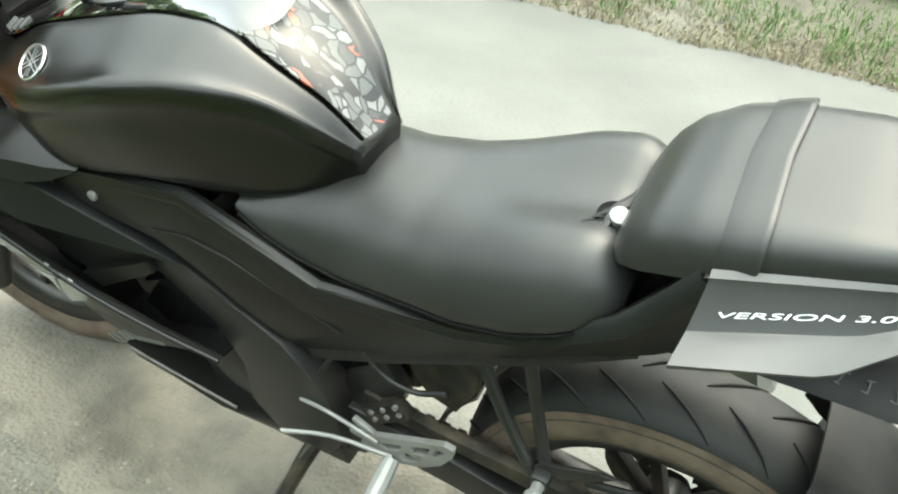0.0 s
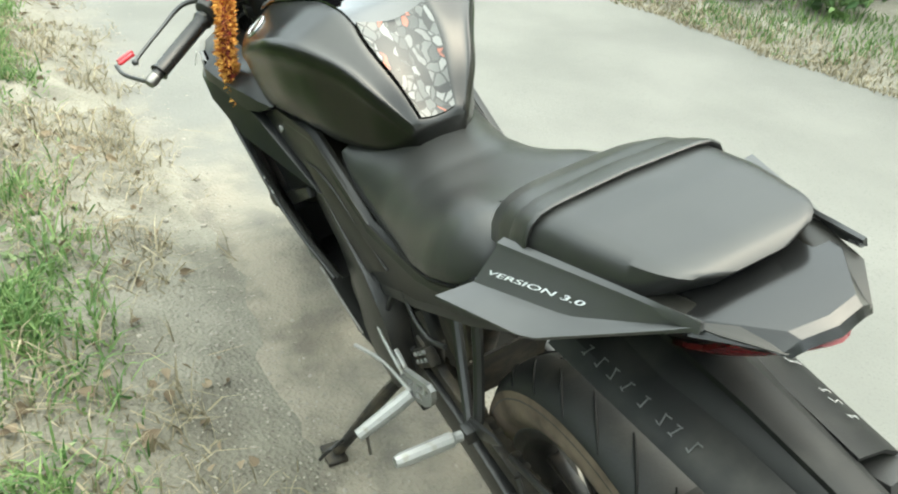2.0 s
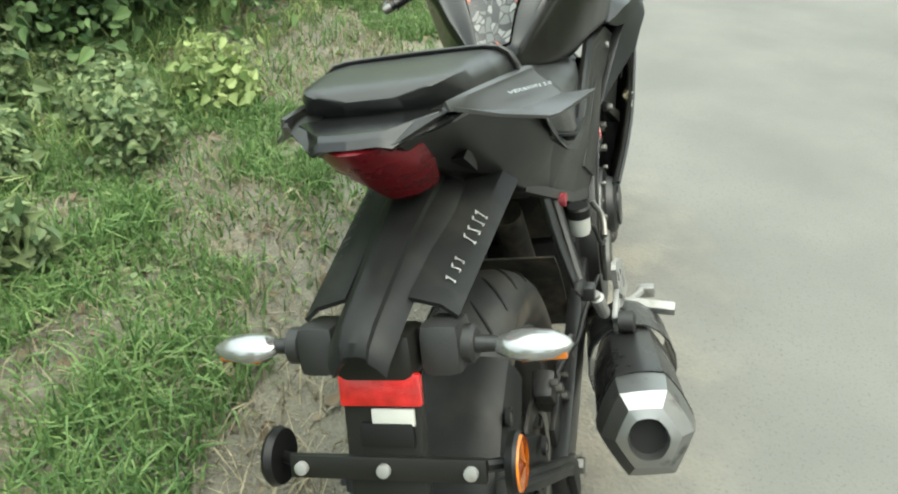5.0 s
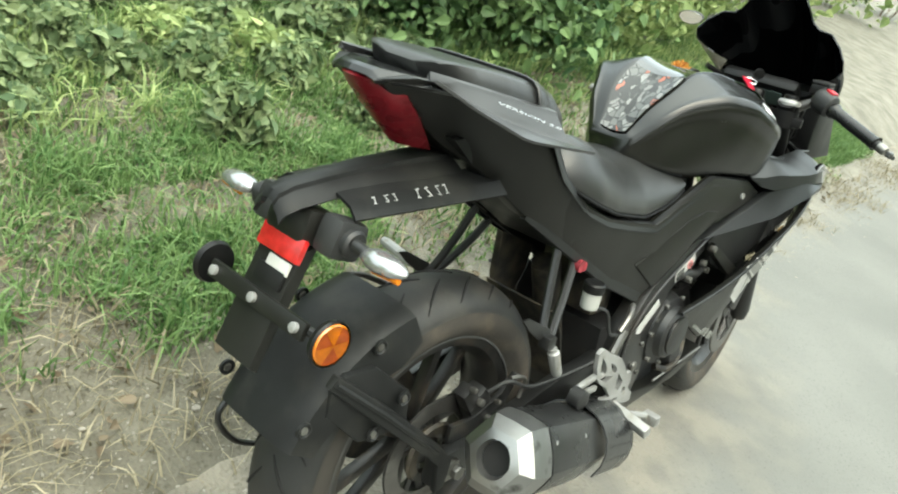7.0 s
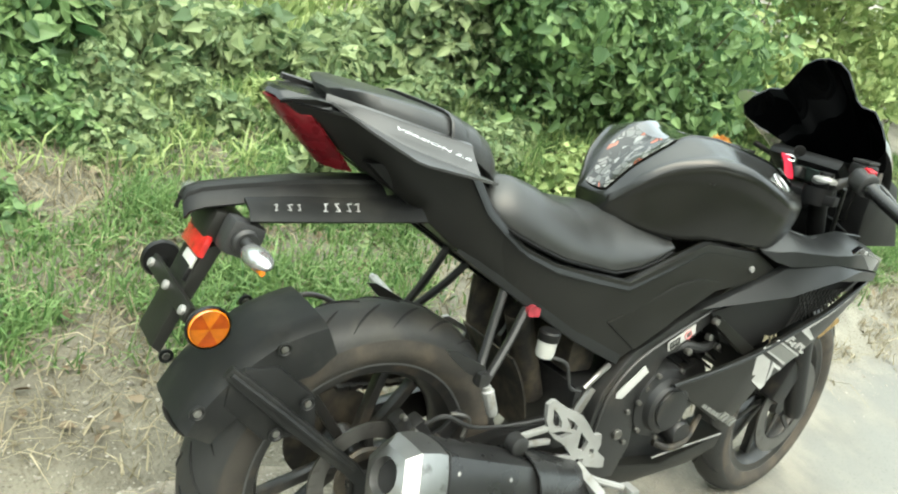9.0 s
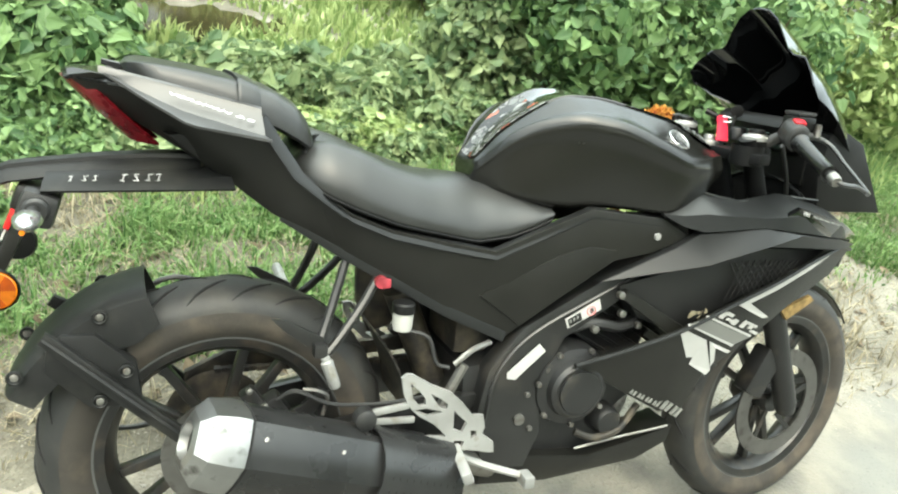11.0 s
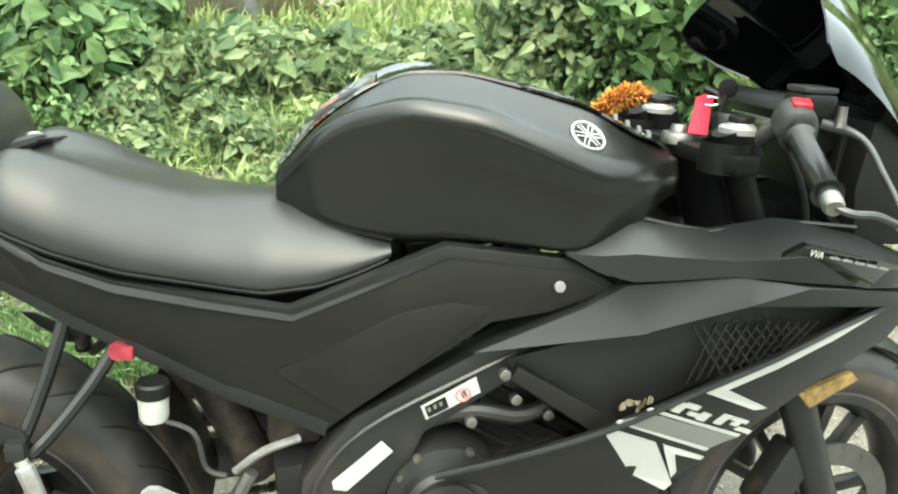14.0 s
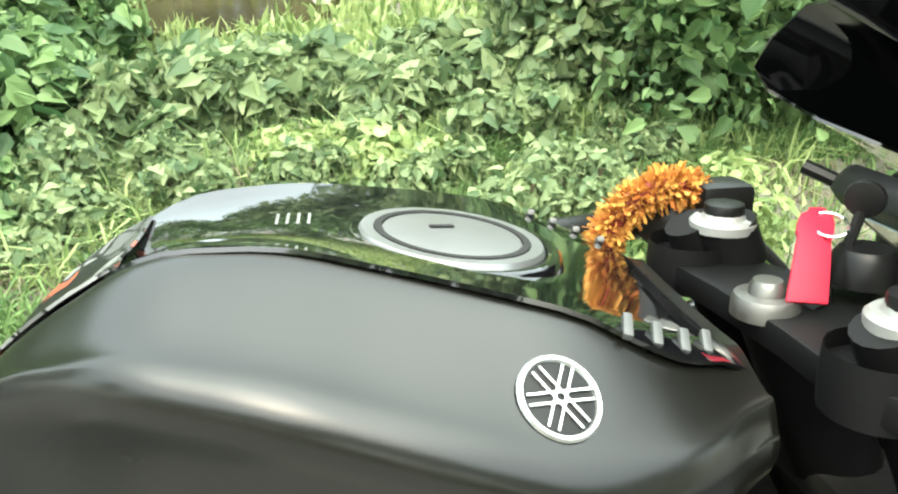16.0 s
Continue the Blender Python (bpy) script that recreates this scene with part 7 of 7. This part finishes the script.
sc = []
for t in np.linspace(0, 1, 12):
    row = []
    for y, z, x0 in [(-a, b, c) for a, b, c in RIM[:0:-1]] + RIM:
        low = (1.214 - z) / 0.32
        x1 = 1.46 - 0.10 * low
        y1, z1 = y * 0.35, 0.86 - 0.10 * low
        row.append((x0 + (x1 - x0) * t, y + (y1 - y) * t ** 1.8, z + (z1 - z) * (0.55 * t + 0.45 * t * t)))
    sc.append(row)
P("windscreen", sheet(sc, -0.003), M_SCREEN, "dark smoked windscreen and fairing shell", smooth=50)
P("screen_stay", join(tube([(1.13, -0.15, 0.98), (1.19, -0.08, 0.95), (1.19, 0.08, 0.95), (1.13, 0.15, 0.98)], 0.007, 8, 4), box(0.03, 0.22, 0.10, Matrix.Translation((1.215, 0, 0.90)), 0.01)), M_INK, "black screen bracket")

P("cockpit_shroud", plate([(1.215, 0.970), (1.25, 0.985), (1.32, 0.955), (1.42, 0.80), (1.22, 0.80), (1.205, 0.88)], 0.150, -0.150, 0.012), M_INK, "black shroud in front of the instrument panel")

# mirror
mc = Vector((1.235, 0.285, 1.085))
mm = Matrix.Translation(mc) @ pose(0, 0, 0, 0, -8, 14)
shell = P("mirror", rings([[mm @ Vector((d, q * 0.036 * math.cos(u) * (1.0 + 0.12 * math.sin(u)), q * 0.019 * math.sin(u))) for u in np.linspace(0, 2 * math.pi, 24, endpoint=False)] for d, q in ((0.0, 0.97), (0.004, 1.0), (0.018, 0.92), (0.032, 0.62), (0.038, 0.25))]), M_PANEL, "black rear-view mirror on a stalk", smooth=40)
P("mirror_glass", rings([[mm @ Vector((d, q * 0.036 * math.cos(u) * (1.0 + 0.12 * math.sin(u)), q * 0.019 * math.sin(u))) for u in np.linspace(0, 2 * math.pi, 24, endpoint=False)] for d, q in ((-0.0022, 0.90), (0.0005, 0.93))]), M_CHROME, "silvered mirror glass", shell, 20)
P("mirror_stalk", tube([mc + Vector((0.020, -0.045, -0.020)), (1.255, 0.215, 1.045), (1.275, 0.150, 0.985)], [0.009, 0.008, 0.011], 10, 4), M_PANEL, "", shell)

# side stand
st = P("side_stand", tube([(0.535, 0.10, 0.30), (0.56, 0.16, 0.235), (0.60, 0.265, 0.105), (0.612, 0.285, 0.082)], [0.016, 0.014, 0.012, 0.012], 10, 4), M_GRIME, "grimy black side stand")
P("stand_foot", box(0.06, 0.045, 0.010, Matrix.Translation((0.617, 0.292, 0.070)) @ pose(0, 0, 0, 12, 0, 0), 0.003), M_GRIME, "", st)
P("stand_tang", tube([(0.600, 0.262, 0.118), (0.585, 0.300, 0.125), (0.605, 0.325, 0.088)], 0.0045, 8, 4), M_FRAME, "", st)
P("stand_spring", tube([(0.54, 0.12, 0.30), (0.585, 0.20, 0.19)], 0.006, 8), M_STEEL, "", st)
P("stand_bracket", box(0.05, 0.02, 0.09, Matrix.Translation((0.53, 0.105, 0.32)), 0.005), M_FRAME, "", st)
P("stand_bolt", disc(0.010, 0.012, facing((0.546, 0.140, 0.383), (0, 1, 0)), 10, 0.002), M_STEEL, "")

# ---- loose things on the motorcycle ----
W = bike.matrix_world.copy()


def at_bike(x, y, z):
    return pose(0, 0, 0, -LEAN, 0, 0) @ Vector((x, y, z))


def garland():
    """A string of marigolds tied to the left handlebar."""
    top, g = at_bike(1.010, 0.165, 0.955), thing("flower_garland", "orange marigold garland hanging from a handlebar grip", "garland")
    path = [at_bike(1.045, 0.185, 0.92), at_bike(1.035, 0.170, 0.955), at_bike(1.005, 0.165, 0.962), at_bike(0.975, 0.172, 0.945), at_bike(0.955, 0.190, 0.90), at_bike(0.948, 0.205, 0.84), at_bike(0.945, 0.200, 0.775), at_bike(0.940, 0.195, 0.735)]
    pts = smooth_path(path, 9)
    V, F = [], []
    for i, p in enumerate(pts):
        r = 0.0145 if i < len(pts) - 5 else 0.013
        for _ in range(70):
            d = rng.normal(0, 1, 3)
            d /= np.linalg.norm(d)
            c = np.array(p[:]) + d * r * rng.uniform(0.5, 1.0)
            t = np.cross(d, rng.normal(0, 1, 3))
            t /= np.linalg.norm(t)
            o = c + d * rng.uniform(0.006, 0.013)
            k = len(V)
            V += [tuple(c - t * 0.0022), tuple(c + t * 0.0022), tuple(o + t * 0.0014), tuple(o - t * 0.0014)]
            F += [(k, k + 1, k + 2, k + 3)]
    quads_mesh("petals", V, F, M_PETAL, parent=g)
    part("cord", tube(pts, 0.0115, 8), M_PETAL_RED, g, "dark red core of the garland")
    return g


garland()


def duct_leaf():
    """A dry leaf caught in the fairing duct."""
    g = thing("dead_leaf", "crumpled pale dry leaf caught in the fairing duct", "leaf")
    for k in range(7):
        c = at_bike(0.892 + 0.006 * k, -0.196 + 0.003 * (k % 3), 0.590 + 0.004 * (k % 4))
        rows = [[c + Vector((0.010 * (u - 0.5) + 0.003 * k % 0.004, 0.004 * math.sin(3 * u + k), 0.012 * (v - 0.5) * (1 - abs(2 * u - 1) ** 2) + 0.003 * math.sin(2 * v + k))) for u in np.linspace(0, 1, 5)] for v in np.linspace(0, 1, 3)]
        part("blade", sheet(rows, 0.0006), M_STRAW, g)
    return g


duct_leaf()


def key_fob():
    g = thing("key_fob", "red rubber key fob hanging from the ignition key", "key fob")
    k0 = at_bike(1.076, -0.012, 0.985)
    key = part("key", join(tube([at_bike(1.068, -0.012, 0.955), k0], 0.004, 8), disc(0.014, 0.006, facing(k0 + Vector((0, 0, 0.010)), (0.7, 0.7, 0)), 16, 0.002)), M_INK, g, "black key head")
    ring_c = at_bike(1.060, -0.008, 0.975)
    part("key_ring", tube([ring_c + Vector((0.010 * math.cos(a) - 0.004, 0.016 * math.sin(a), 0.004 * math.cos(a))) for a in np.linspace(0, 2 * math.pi, 25)], 0.0013, 6, 0, False), M_CHROME, g)
    rows = []
    for t in np.linspace(0, 1, 20):
        c = at_bike(1.060 - 0.036 * t, 0.016 - 0.056 * t, 0.978 - 0.050 * t + 0.012 * math.sin(3 * t))
        w = interp(t, [0, 0.10, 0.16, 0.30, 0.42, 0.48, 1], [0.0060, 0.0065, 0.0115, 0.0130, 0.0130, 0.0115, 0.0140])
        u = Vector((1, -0.25, 0.0)).normalized()
        rows.append([c - u * w, c, c + u * w])
    part("strap", bevel(sheet(rows, -0.004), 0.001), M_FOB, g)
    return g


key_fob()
